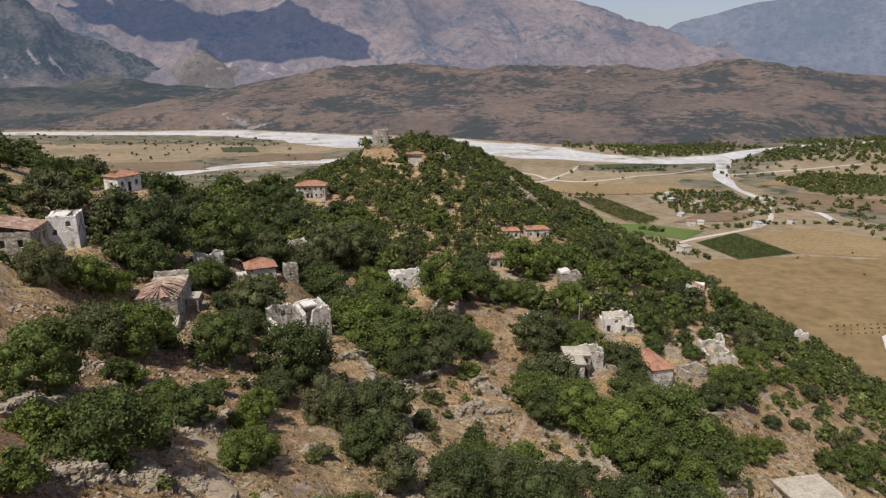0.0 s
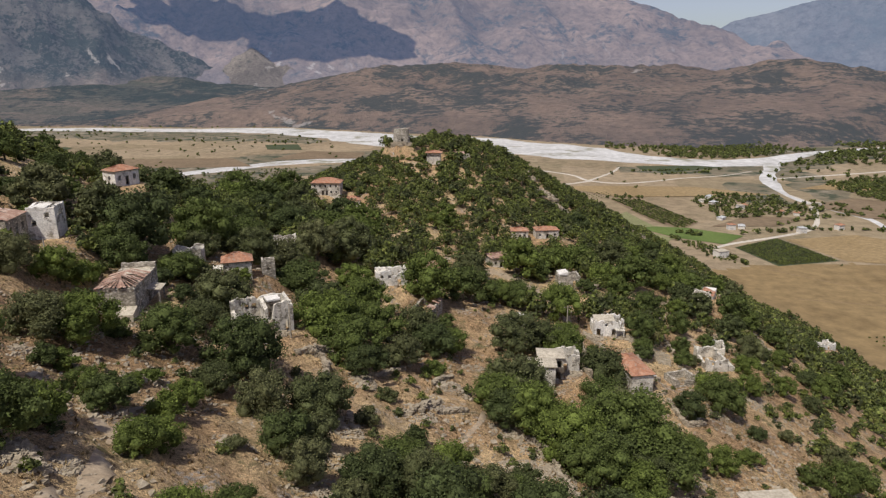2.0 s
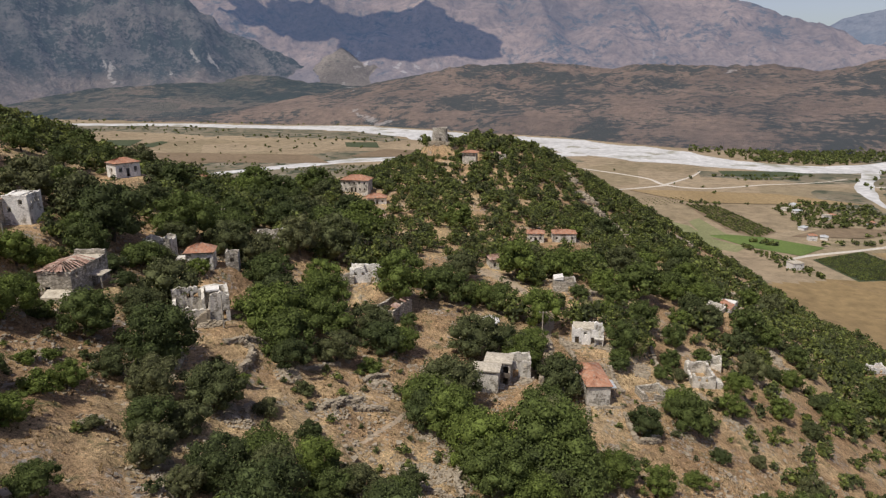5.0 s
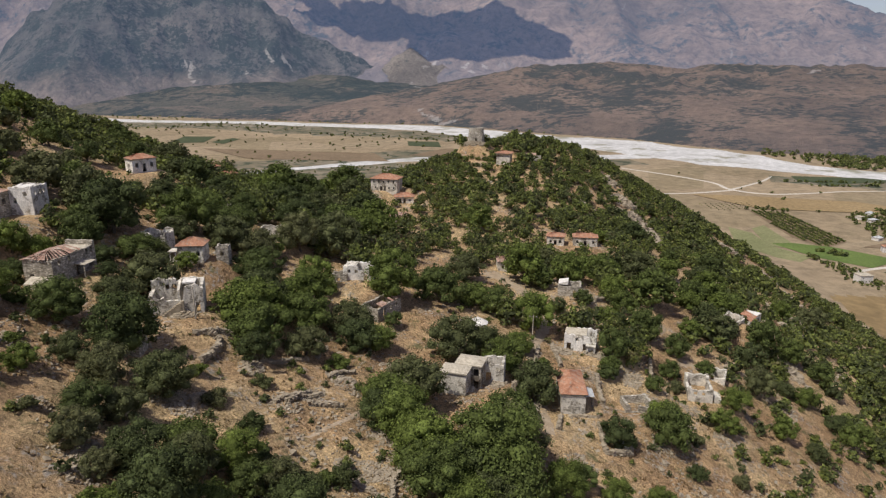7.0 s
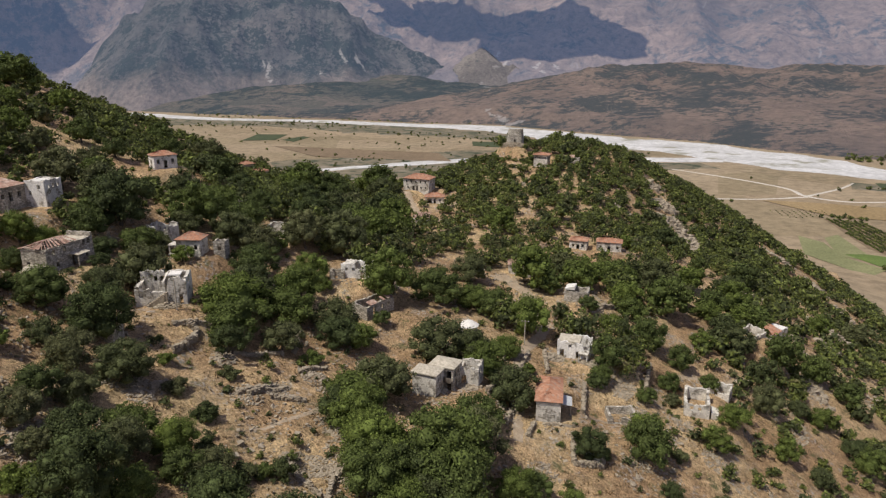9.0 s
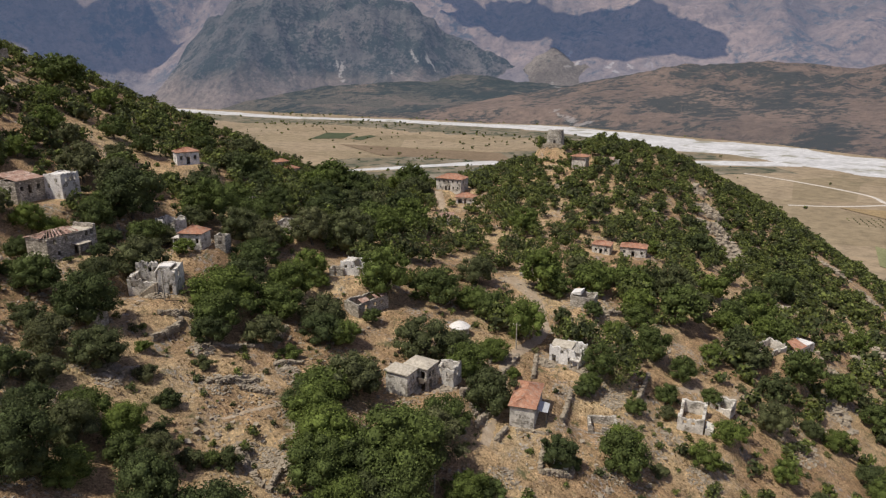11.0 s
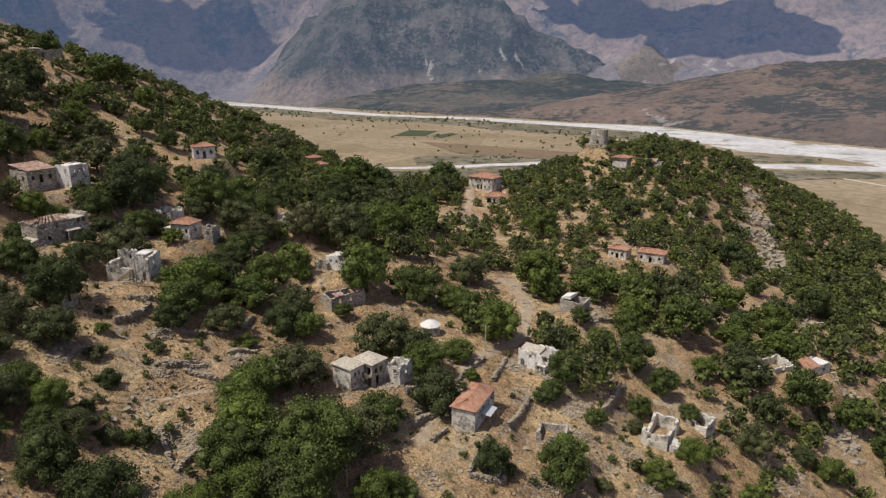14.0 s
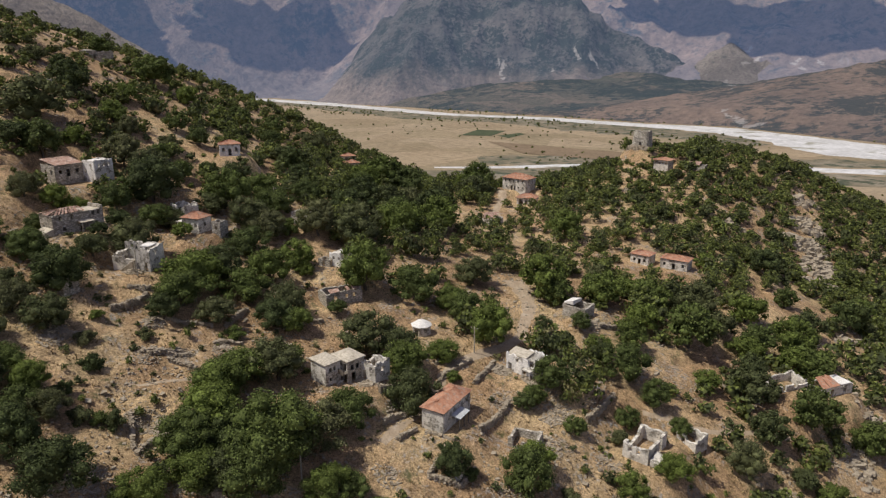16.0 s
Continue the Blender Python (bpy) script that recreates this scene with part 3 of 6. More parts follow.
WORN_WHITE = masonry("worn_whitewash", [(0.15, (0.40, 0.36, 0.29)), (0.5, (0.55, 0.50, 0.42)), (0.85, (0.66, 0.61, 0.52))], (0.80, 0.765, 0.70), 0.22)
RUBBLE = mottled("limestone_rubble", [(0.3, (0.235, 0.191, 0.134)), (0.55, (0.363, 0.307, 0.227)), (0.75, (0.470, 0.409, 0.311))], 0.9, 4.5, 0.95, 0.04)
WHITEWASH = mottled("whitewashed_render", [(0.3, (0.686, 0.655, 0.596)), (0.7, (0.784, 0.750, 0.694))], 0.5, 3.0, 0.85)
m, nt, b = mat("window_glass", 0.08)
b.inputs["Base Color"].default_value = (0.03, 0.035, 0.04, 1)
b.inputs["Specular IOR Level"].default_value = 0.6
GLASS = m


def mesh_of(name, bm, material):
    me = bpy.data.meshes.new(name)
    bmesh.ops.recalc_face_normals(bm, faces=bm.faces)
    bm.to_mesh(me)
    bm.free()
    me.materials.append(material)
    return me


def part(name, bm, material, parent, label=""):
    ob = new(name, mesh_of(name, bm, material))
    ob.parent = parent
    return tagged(ob, label)


def box(bm, x0, x1, y0, y1, z0, z1, tops=None):
    """A box; tops gives the heights of its four upper corners instead of z1."""
    t = tops or (z1, z1, z1, z1)
    v = [bm.verts.new(c) for c in ((x0, y0, z0), (x1, y0, z0), (x1, y1, z0), (x0, y1, z0), (x0, y0, t[0]), (x1, y0, t[1]), (x1, y1, t[2]), (x0, y1, t[3]))]
    for f in ((3, 2, 1, 0), (4, 5, 6, 7), (0, 1, 5, 4), (1, 2, 6, 5), (2, 3, 7, 6), (3, 0, 4, 7)):
        bm.faces.new([v[k] for k in f])


def wall_mesh(length, height, thick, openings, ragged=0.0, seed=1, foot=-1.6, slump=()):
    """A wall along x from 0 to length with its outer face at y = 0; openings are (from, to, bottom, top). ragged: how broken the top is.
    slump: (from, to, height) stretches that have fallen."""
    rng = random.Random(seed)
    cuts = {0.0, length}
    for a, b, _, _ in openings:
        cuts |= {a, b}
    for a, b, _ in slump:
        cuts |= {max(a, 0), min(b, length)}
    if ragged:
        u = 0.0
        while u < length:
            cuts.add(round(u, 2))
            u += rng.uniform(0.3, 0.8)
    cuts = sorted(c for c in cuts if 0 <= c <= length)
    tops = []
    level = 0.0
    for c in cuts:
        level = 0.55 * level + rng.uniform(-1, 0.25) * ragged
        h = height + min(level, 0.15 * ragged)
        for a, b, s in slump:
            if a <= c <= b:
                h = min(h, s + rng.uniform(-0.2, 0.3))
        tops.append(h)
    bm = bmesh.new()
    for k in range(len(cuts) - 1):
        a, b = cuts[k], cuts[k + 1]
        if b - a < 0.02:
            continue
        mid, ta, tb = (a + b) / 2, tops[k], tops[k + 1]
        spans = sorted((v0, v1) for u0, u1, v0, v1 in openings if u0 <= mid <= u1)
        z = foot
        for v0, v1 in spans:
            if v0 > z:
                box(bm, a, b, 0, thick, z, min(v0, ta, tb))
            z = v1
        if min(ta, tb) > z + 0.05:
            box(bm, a, b, 0, thick, z, 0, (ta, tb, tb + rng.uniform(-0.3, 0.1) * ragged, ta))
    bmesh.ops.remove_doubles(bm, verts=bm.verts, dist=0.004)
    return bm


def rough(bm, amount, seed):
    """Uneven masonry: every corner is nudged, alike where corners meet."""
    for v in bm.verts:
        k = v.co * 3.1 + Vector((seed, seed * 2, 0))
        v.co += noise.noise_vector(k) * amount


def four_walls(parent, w, d, h, material, openings=None, ragged=0.0, thick=0.55, seed=1, foot=-1.6, slumps=None, label="", heights=None):
    """Walls round a plan w by d, centred on the parent: front, right, back and left."""
    openings, slumps, heights = openings or {}, slumps or {}, heights or {}
    for side, length, m in (("front", w, pose(-w / 2, -d / 2, 0)), ("right", d - 2 * thick, pose(w / 2, -d / 2 + thick, 0, 0, 0, 90)),
                            ("back", w, pose(w / 2, d / 2, 0, 0, 0, 180)), ("left", d - 2 * thick, pose(-w / 2, d / 2 - thick, 0, 0, 0, 270))):
        bm = wall_mesh(length, heights.get(side, h), thick, openings.get(side, ()), ragged, seed, foot, slumps.get(side, ()))
        rough(bm, 0.05 + 0.06 * ragged, seed)
        seed += 1
        bm.transform(m)
        part("wall", bm, material, parent, label)


def slope(bm, a, b, c, d, pitch=0.42, lift=0.07, keep=None):
    """A tiled slope between the eave a-b and the ridge d-c, in ridges that run down the slope. keep: which strips are left."""
    a, b, c, d = (Vector(p) for p in (a, b, c, d))
    n = max(4, int((b - a).length / pitch) * 2)
    normal = (b - a).cross(d - a)
    normal.normalize()
    if normal.z < 0:
        normal.negate()
    pts = []
    for k in range(n + 1):
        u = k / n
        off = normal * (lift if k % 2 else 0.0)
        pts.append((bm.verts.new(a.lerp(b, u) + off), bm.verts.new(d.lerp(c, u) + off)))
    for k in range(n):
        if keep is None or keep(k / n):
            bm.faces.new((pts[k][0], pts[k + 1][0], pts[k + 1][1], pts[k][1]))


def hip_roof(parent, w, d, z, rise, material, over=0.4, keep=None, label=""):
    """A hipped tile roof with its ridge along the longer side."""
    x, y = w / 2 + over, d / 2 + over
    if w >= d:
        r = max(x - y, 0.01)
        p, q = (-r, 0, z + rise), (r, 0, z + rise)
        faces = [((-x, -y, z), (x, -y, z), q, p), ((x, y, z), (-x, y, z), p, q), ((x, -y, z), (x, y, z), q, q), ((-x, y, z), (-x, -y, z), p, p)]
    else:
        r = max(y - x, 0.01)
        p, q = (0, -r, z + rise), (0, r, z + rise)
        faces = [((-x, -y, z), (x, -y, z), p, p), ((x, y, z), (-x, y, z), q, q), ((x, -y, z), (x, y, z), q, p), ((-x, y, z), (-x, -y, z), p, q)]
    bm = bmesh.new()
    for f in faces:
        slope(bm, *f, keep=keep)
    roof = part("roof", bm, material, parent, label)
    bm = bmesh.new()
    box(bm, -x + 0.05, x - 0.05, -y + 0.05, y - 0.05, z - 0.14, z - 0.03)
    part("eaves_board", bm, WOOD, roof)
    return roof


def slab_roof(parent, x0, x1, y0, y1, z, material, rise=0.0, thick=0.22, label=""):
    """A shallow pyramid slab over a plan."""
    bm = bmesh.new()
    lo = [bm.verts.new(c) for c in ((x0, y0, z), (x1, y0, z), (x1, y1, z), (x0, y1, z))]
    hi = [bm.verts.new(c) for c in ((x0, y0, z + thick), (x1, y0, z + thick), (x1, y1, z + thick), (x0, y1, z + thick))]
    r = min(x1 - x0, y1 - y0) * 0.32
    top = [bm.verts.new(c) for c in ((x0 + r, y0 + r, z + thick + rise), (x1 - r, y0 + r, z + thick + rise), (x1 - r, y1 - r, z + thick + rise), (x0 + r, y1 - r, z + thick + rise))]
    bm.faces.new(lo[::-1])
    bm.faces.new(top)
    for k in range(4):
        n = (k + 1) % 4
        bm.faces.new((lo[k], lo[n], hi[n], hi[k]))
        bm.faces.new((hi[k], hi[n], top[n], top[k]))
    rough(bm, 0.05, 3)
    return part("roof", bm, material, parent, label)


def floor_slab(parent, w, d, z, material, name="floor_slab"):
    bm = bmesh.new()
    box(bm, -w / 2 + 0.5, w / 2 - 0.5, -d / 2 + 0.5, d / 2 - 0.5, z - 0.2, z)
    return part(name, bm, material, parent)


def window(parent, m, w, h, depth=0.25):
    """A framed window set back in its opening; m places its lower middle on the outer face, looking along -y."""
    bm = bmesh.new()
    t = 0.09
    for x0, x1, z0, z1 in ((-w / 2, -w / 2 + t, 0, h), (w / 2 - t, w / 2, 0, h), (-w / 2 + t, w / 2 - t, 0, t), (-w / 2 + t, w / 2 - t, h - t, h), (-t / 2, t / 2, t, h - t)):
        box(bm, x0, x1, depth, depth + 0.08, z0, z1)
    bm.transform(m)
    frame_ob = part("window", bm, WOOD, parent, "timber window frame")
    bm = bmesh.new()
    box(bm, -w / 2 + t, w / 2 - t, depth + 0.03, depth + 0.05, t, h - t)
    bm.transform(m)
    part("pane", bm, GLASS, frame_ob, "dark glass pane")
    bm = bmesh.new()
    box(bm, -w / 2 - 0.1, w / 2 + 0.1, -0.12, 0.3, -0.1, 0)
    bm.transform(m)
    part("sill", bm, PALE, frame_ob)


def door(parent, m, w, h):
    bm = bmesh.new()
    n = 5
    for k in range(n):
        box(bm, -w / 2 + k * w / n + 0.01, -w / 2 + (k + 1) * w / n - 0.01, 0.2, 0.26 + 0.01 * (k % 2), 0, h)
    bm.transform(m)
    part("door", bm, DARKWOOD, parent, "dark plank door")


def site(name, x, y, rz, label, category="house", z=None):
    ob = new(name)
    ob.empty_display_size = 1
    ob.matrix_world = pose(x, y, float(ground(x, y)) if z is None else z, 0, 0, rz)
    return tagged(ob, label, category)


def holes(*places, w=0.8, h=1.0, z=0.9):
    return [(u - w / 2, u + w / 2, z, z + h) for u in places]


def stones(name, places, sizes, material, label, seed, category="rubble", kind="stuff"):
    """Loose angular stones as one mesh."""
    rng = np.random.default_rng(seed)
    n = len(places)
    cube = np.array([(x, y, z) for x in (-1, 1) for y in (-1, 1) for z in (-1, 1)], float)
    v = cube[None] * (1 + 0.45 * rng.uniform(-1, 1, (n, 8, 3))) * (np.asarray(sizes)[:, None, None] * np.array([0.55, 0.45, 0.35]) * rng.uniform(0.7, 1.3, (n, 1, 3)))
    a = rng.uniform(0, 2 * np.pi, n)
    b = rng.uniform(-0.5, 0.5, n)
    ca, sa, cb, sb = np.cos(a), np.sin(a), np.cos(b), np.sin(b)
    x, y, z = v[..., 0], v[..., 1] * cb[:, None] - v[..., 2] * sb[:, None], v[..., 1] * sb[:, None] + v[..., 2] * cb[:, None]
    v = np.stack([x * ca[:, None] - y * sa[:, None], x * sa[:, None] + y * ca[:, None], z], -1) + np.asarray(places)[:, None]
    q = np.array([(0, 1, 3, 2), (4, 6, 7, 5), (0, 4, 5, 1), (2, 3, 7, 6), (0, 2, 6, 4), (1, 5, 7, 3)])
    faces = (q[None] + 8 * np.arange(n)[:, None, None]).reshape(-1, 4)
    me = bpy.data.meshes.new(name)
    me.from_pydata(v.reshape(-1, 3).tolist(), [], faces.tolist())
    me.materials.append(material)
    return tagged(new(name, me), label, category, kind=kind)


def heap(x, y, rx, ry, count, size=0.4, rise=0.4, seed=1, rz=0.0, label="heap of fallen grey limestone rubble on dry grass"):
    rng = np.random.default_rng(seed)
    r = np.sqrt(rng.uniform(0, 1, count))
    a = rng.uniform(0, 2 * np.pi, count)
    u, v = rx * r * np.cos(a), ry * r * np.sin(a)
    c, s = math.cos(radians(rz)), math.sin(radians(rz))
    px, py = x + u * c - v * s, y + u * s + v * c
    pz = ground(px, py) + rise * (1 - r) * rng.uniform(0, 1, count)
    return stones("rubble_heap", np.stack([px, py, pz], 1), size * rng.uniform(0.5, 1.5, count), RUBBLE, label, seed)


def dry_wall(points, height=1.2, thick=0.6, seed=1, label="low dry-stone terrace wall of grey limestone"):
    """A dry-stone wall that follows the ground from point to point."""
    rng = np.random.default_rng(seed)
    place, size = [], []
    for (ax, ay), (bx, by) in zip(points[:-1], points[1:]):
        length = math.hypot(bx - ax, by - ay)
        nx, ny = -(by - ay) / length, (bx - ax) / length
        for k in range(int(length / 0.3)):
            u = (k + rng.uniform(0, 1)) * 0.3 / length
            h = height * (0.75 + 0.5 * value_noise(np.float64(k * 0.15), np.float64(seed), 7))
            x, y = ax + u * (bx - ax), ay + u * (by - ay)
            g = float(ground(x, y))
            z = -0.3
            while z < h:
                for side in (-1, 1):
                    o = side * thick * 0.28 + rng.uniform(-0.08, 0.08)
                    place.append((x + nx * o + rng.uniform(-0.1, 0.1), y + ny * o + rng.uniform(-0.1, 0.1), g + z))
                    size.append(rng.uniform(0.30, 0.52))
                z += 0.27
    return stones("stone_wall", place, size, RUBBLE, label, seed, "wall", kind="structure")


# --- tiled cottage with a sheet-metal porch
h = site("cottage", 45.7, 131.1, 13.5, "grey stone cottage with an orange clay-tile roof and tin porch")
four_walls(h, 4.7, 10.4, 4.4, PALE, {"right": holes(2.2, 6.6, 8.4, z=2.3, w=0.9, h=1.1) + [(4.2, 5.2, 0, 2.0), (7.2, 8.0, 0.7, 1.6)], "left": holes(3, 6.5, z=2.2)}, 0.04, seed=11)
hip_roof(h, 4.7, 10.4, 4.4, 1.0, TILE, 0.35, label="orange clay-tile roof")
floor_slab(h, 4.7, 10.4, 2.1, WOOD)
bm = bmesh.new()
box(bm, 2.5, 4.5, -2.6, 1.2, 2.45, 0, (2.75, 2.45, 2.45, 2.75))
for v in bm.verts:
    if v.co.z > 2.44 and v.co.x < 3:
        v.co.z += 0.1
part("porch_roof", bm, METAL, h, "grey galvanised porch sheet")
for py in (-2.4, -0.7, 1.0):
    bm = bmesh.new()
    box(bm, 4.2, 4.34, py - 0.07, py + 0.07, -0.6, 2.5)
    part("post", bm, WOOD, h)
bm = bmesh.new()
box(bm, -2.6, 4.4, -6.1, -5.7, -1.2, -0.1)
part("step", bm, CONCRETE, h, "pale kerb before the wall")

# --- stepped pair of flat-roofed houses and the shell behind
h = site("flat_roofed_house", 25.3, 117.8, 0, "small two-storey stone house with a flat beige slab roof", z=115.2)
four_walls(h, 4.9, 3.6, 4.4, PALE, {"right": [(0.5, 1.1, 2.7, 3.6), (0.5, 1.1, 0.7, 1.5), (1.5, 2.1, 2.7, 3.6)], "front": []}, 0.03, 0.4, 21)
slab_roof(h, -2.75, 2.75, -2.05, 1.95, 4.4, CONCRETE, 0.25, label="pale beige slab roof")
floor_slab(h, 4.9, 3.6, 2.2, WOOD)
bm = bmesh.new()
for k in range(7):
    box(bm, 2.6 + 0.0, 3.5, -1.9 + 0.5 * k, -1.4 + 0.5 * k, -1.5, -0.5 + 0.16 * k)
part("stair", bm, CONCRETE, h, "pale outside stair")
h = site("flat_roofed_house", 27.2, 121.9, 0, "stone house with shaded balcony under a flat slab roof", z=115.2)
four_walls(h, 5.0, 4.2, 4.5, STONE, {"right": [(0.4, 1.2, 2.5, 3.6), (1.7, 2.5, 2.5, 3.6), (0.6, 1.6, 0, 2.0)], "front": [(3.6, 4.6, 2.3, 4.0), (3.6, 4.6, 0, 1.9)]}, 0.03, 0.4, 25)
slab_roof(h, -2.75, 2.75, -2.3, 2.35, 4.5, CONCRETE, 0.35, label="pale beige slab roof")
floor_slab(h, 5.0, 4.2, 2.2, WOOD)
bm = bmesh.new()
box(bm, 0.9, 2.5, -3.2, -2.1, 2.05, 2.2)
box(bm, 0.9, 2.5, -3.2, -3.12, 2.2, 3.1)
part("balcony", bm, WOOD, h, "grey timber balcony")
h = site("roofless_house", 31.0, 125.6, 8, "roofless stone house shell with an arched doorway", "ruin", z=114.6)
four_walls(h, 4.2, 4.4, 4.6, PALE, {"front": [(0.6, 1.7, 0.2, 2.6), (2.6, 3.4, 2.8, 3.7)], "right": holes(1.7, z=2.4), "left": [(1.0, 2.0, 0, 3.0)]}, 0.5, 0.45, 29,
           slumps={"left": [(0, 2.2, 3.4)], "back": [(2.4, 4.2, 5.4)]})
heap(31.5, 122.5, 2.2, 1.3, 140, 0.35, 0.4, 31, label="heap of pale rubble below the roofless house")

# --- tall roofless ruin with a fallen front
h = site("roofless_house", -24.1, 102.9, 33, "tall roofless stone house with a collapsed front wall", "ruin")
four_walls(h, 9.4, 5.4, 5.8, PALE, {"front": [(0.8, 1.6, 1.7, 2.8), (8.0, 8.7, 0.1, 2.2), (4.4, 5.2, 0.2, 2.0)], "right": [(1.5, 2.2, 3.4, 4.4)], "back": [(5.0, 5.8, 3.4, 4.4), (6.3, 7.0, 3.4, 4.4)], "left": holes(2.0, z=2.0)},
           0.55, 0.6, 41, slumps={"front": [(0, 2.8, 3.3), (2.8, 5.8, 2.6)], "left": [(0, 4.2, 3.6)]})
bm = bmesh.new()
box(bm, 0.2, 0.7, -1.8, 2.0, -1, 0, (4.2, 4.6, 5.3, 5.2))
rough(bm, 0.1, 5)
part("inner_wall", bm, PALE, h)
bm = bmesh.new()
box(bm, 1.0, 3.3, -0.4, 2.1, 5.1, 5.35)
rough(bm, 0.08, 8)
part("roof_slab", bm, WHITEWASH, h, "white remnant of the roof")
bm = bmesh.new()
for k in range(9):
    box(bm, -2.6 + 0.42 * k, -2.1 + 0.42 * k, -3.3, -2.5, -1.2, 0.25 + 0.3 * k)
rough(bm, 0.12, 9)
part("stair", bm, RUBBLE, h, "broken outside stone stair")
heap(-21.2, 100.7, 2.4, 1.6, 180, 0.4, 1.0, 43, 33)
heap(-24.6, 103.0, 2.4, 1.5, 120, 0.4, 0.8, 44, 33)

# --- long house with a broken tile roof
h = site("long_house", -42.8, 95.9, 12, "long two-storey stone house with a half-fallen tile roof", "ruin")
four_walls(h, 5.4, 12, 4.6, STONE, {"right": holes(1.3, 4.0, 9.0, 10.3, z=3.2, w=0.7, h=1.0) + holes(2.0, 9.6, z=0.7, w=0.8, h=1.0) + [(5.6, 6.6, 0, 2.0)], "front": [(1.0, 1.8, 1.0, 2.1)], "back": holes(2, 4, z=3.0)},
           0.15, 0.55, 51, heights={"back": 5.4})
rng = random.Random(5)
lost = {rng.randrange(60) for _ in range(26)}
roof = bmesh.new()
for f in (((3.0, -6.3, 4.7), (3.0, 1.5, 4.7), (0, 1.5, 5.5), (0, -3.4, 5.5)), ((-3.0, 1.5, 4.7), (-3.0, -6.3, 4.7), (0, -3.4, 5.5), (0, 1.5, 5.5)), ((-3.0, -6.3, 4.7), (3.0, -6.3, 4.7), (0, -3.4, 5.5), (0, -3.4, 5.5))):
    slope(roof, *f, keep=lambda u: int(u * 60) not in lost)
rough(roof, 0.14, 4)
part("roof", roof, FADED, h, "broken faded clay-tile roof with holes")
bm = bmesh.new()
for k in range(7):
    box(bm, -2.7, 2.7, -5.6 + 1.1 * k, -5.46 + 1.1 * k, 4.45, 4.65)
part("rafters", bm, WOOD, h)
bm = bmesh.new()
box(bm, -2.6, 2.6, 1.6, 5.9, 4.2, 4.4)
part("roof_slab", bm, CONCRETE, h, "pale bare roof slab")
floor_slab(h, 5.4, 12, 2.4, WOOD)
bm = bmesh.new()
box(bm, 2.75, 4.9, -0.6, 2.6, 2.3, 0, (2.55, 2.4, 2.4, 2.55))
part("porch_roof", bm, CONCRETE, h, "pale porch slab")
for py in (-0.3, 2.3):
    bm = bmesh.new()
    box(bm, 4.4, 4.65, py - 0.13, py + 0.13, -1, 2.4)
    part("post", bm, STONE, h)
bm = bmesh.new()
box(bm, -1.4, 2.8, -8.2, -6.0, -1.4, 0, (1.0, 1.0, 1.7, 1.7))
rough(bm, 0.06, 2)
part("lean_to", bm, CONCRETE, h, "low lean-to with a pale slab")

# --- small house with a pyramid roof
h = site("cottage", -35.6, 122.5, 22, "pale cottage with an orange pyramid tile roof")
four_walls(h, 5.4, 4.6, 3.9, PALE, {"front": [(0.6, 1.5, 0, 2.0), (2.2, 2.9, 1.6, 2.7), (4.0, 4.7, 1.6, 2.7)], "right": holes(1.8, z=1.6), "left": [(1.0, 1.9, 0, 2.0)]}, 0.04, 0.5, 61)
hip_roof(h, 5.4, 4.6, 3.9, 1.5, TILE, 0.35, label="orange clay-tile roof")
floor_slab(h, 5.4, 4.6, 1.0, WOOD)
for px in (-4.3, -3.1):
    bm = bmesh.new()
    box(bm, px - 0.12, px + 0.12, -2.2, -1.96, -2.6, 2.6)
    part("post", bm, WHITEWASH, h)
bm = bmesh.new()
box(bm, -4.6, -2.7, -2.5, 0.6, 0.5, 0.68)
part("landing", bm, PALE, h, "pale porch landing")
bm = bmesh.new()
box(bm, -4.6, -2.7, -2.5, 0.6, 2.6, 2.75)
part("porch_roof", bm, PALE, h, "ruined pale porch slab")
h = site("roofless_house", -30.6, 126.2, 22, "small roofless grey stone outhouse", "ruin")
four_walls(h, 2.6, 3, 3.4, STONE, {"front": holes(1.3, z=1.2)}, 0.3, 0.4, 66)

# --- white block and its low neighbour on the upper slope
h = site("tall_house", -65.0, 110.2, 18, "whitewashed roofless block with small dark windows", "ruin", z=145.3)
four_walls(h, 4.6, 5.6, 6.2, WORN_WHITE, {"right": holes(1.0, 2.4, 3.8, z=4.3, w=0.6, h=0.9), "front": [(0.6, 1.4, 2.8, 3.8), (2.8, 3.6, 4.2, 5.1)]}, 0.2, 0.5, 71)
floor_slab(h, 4.6, 5.6, 3.2, WOOD)
bm = bmesh.new()
box(bm, -2.0, 0.6, -2.5, 2.5, 5.7, 5.9)
rough(bm, 0.08, 6)
part("roof_slab", bm, WHITEWASH, h, "white remnant of the flat roof")
h = site("low_house", -68.6, 103.0, 14, "low stone house with a faded tile lean-to roof", "ruin", z=146.2)
four_walls(h, 6.2, 8.8, 4.6, STONE, {"right": [(2.6, 3.6, 1.4, 3.4), (5.0, 5.9, 2.0, 3.2), (0.6, 1.4, 2.2, 3.2)], "front": [(1.6, 2.4, 2.0, 3.2), (4.2, 5.0, 2.0, 3.2)]}, 0.15, 0.5, 75)
bm = bmesh.new()
slope(bm, (3.5, -4.7, 4.6), (3.5, 4.5, 4.6), (-3.2, 4.5, 5.9), (-3.2, -4.7, 5.9), keep=lambda u: value_noise(np.float64(u * 17), np.float64(2), 3) > 0.28)
rough(bm, 0.1, 7)
part("roof", bm, FADED, h, "faded patchy tile roof")
floor_slab(h, 6.2, 8.8, 2.4, WOOD)

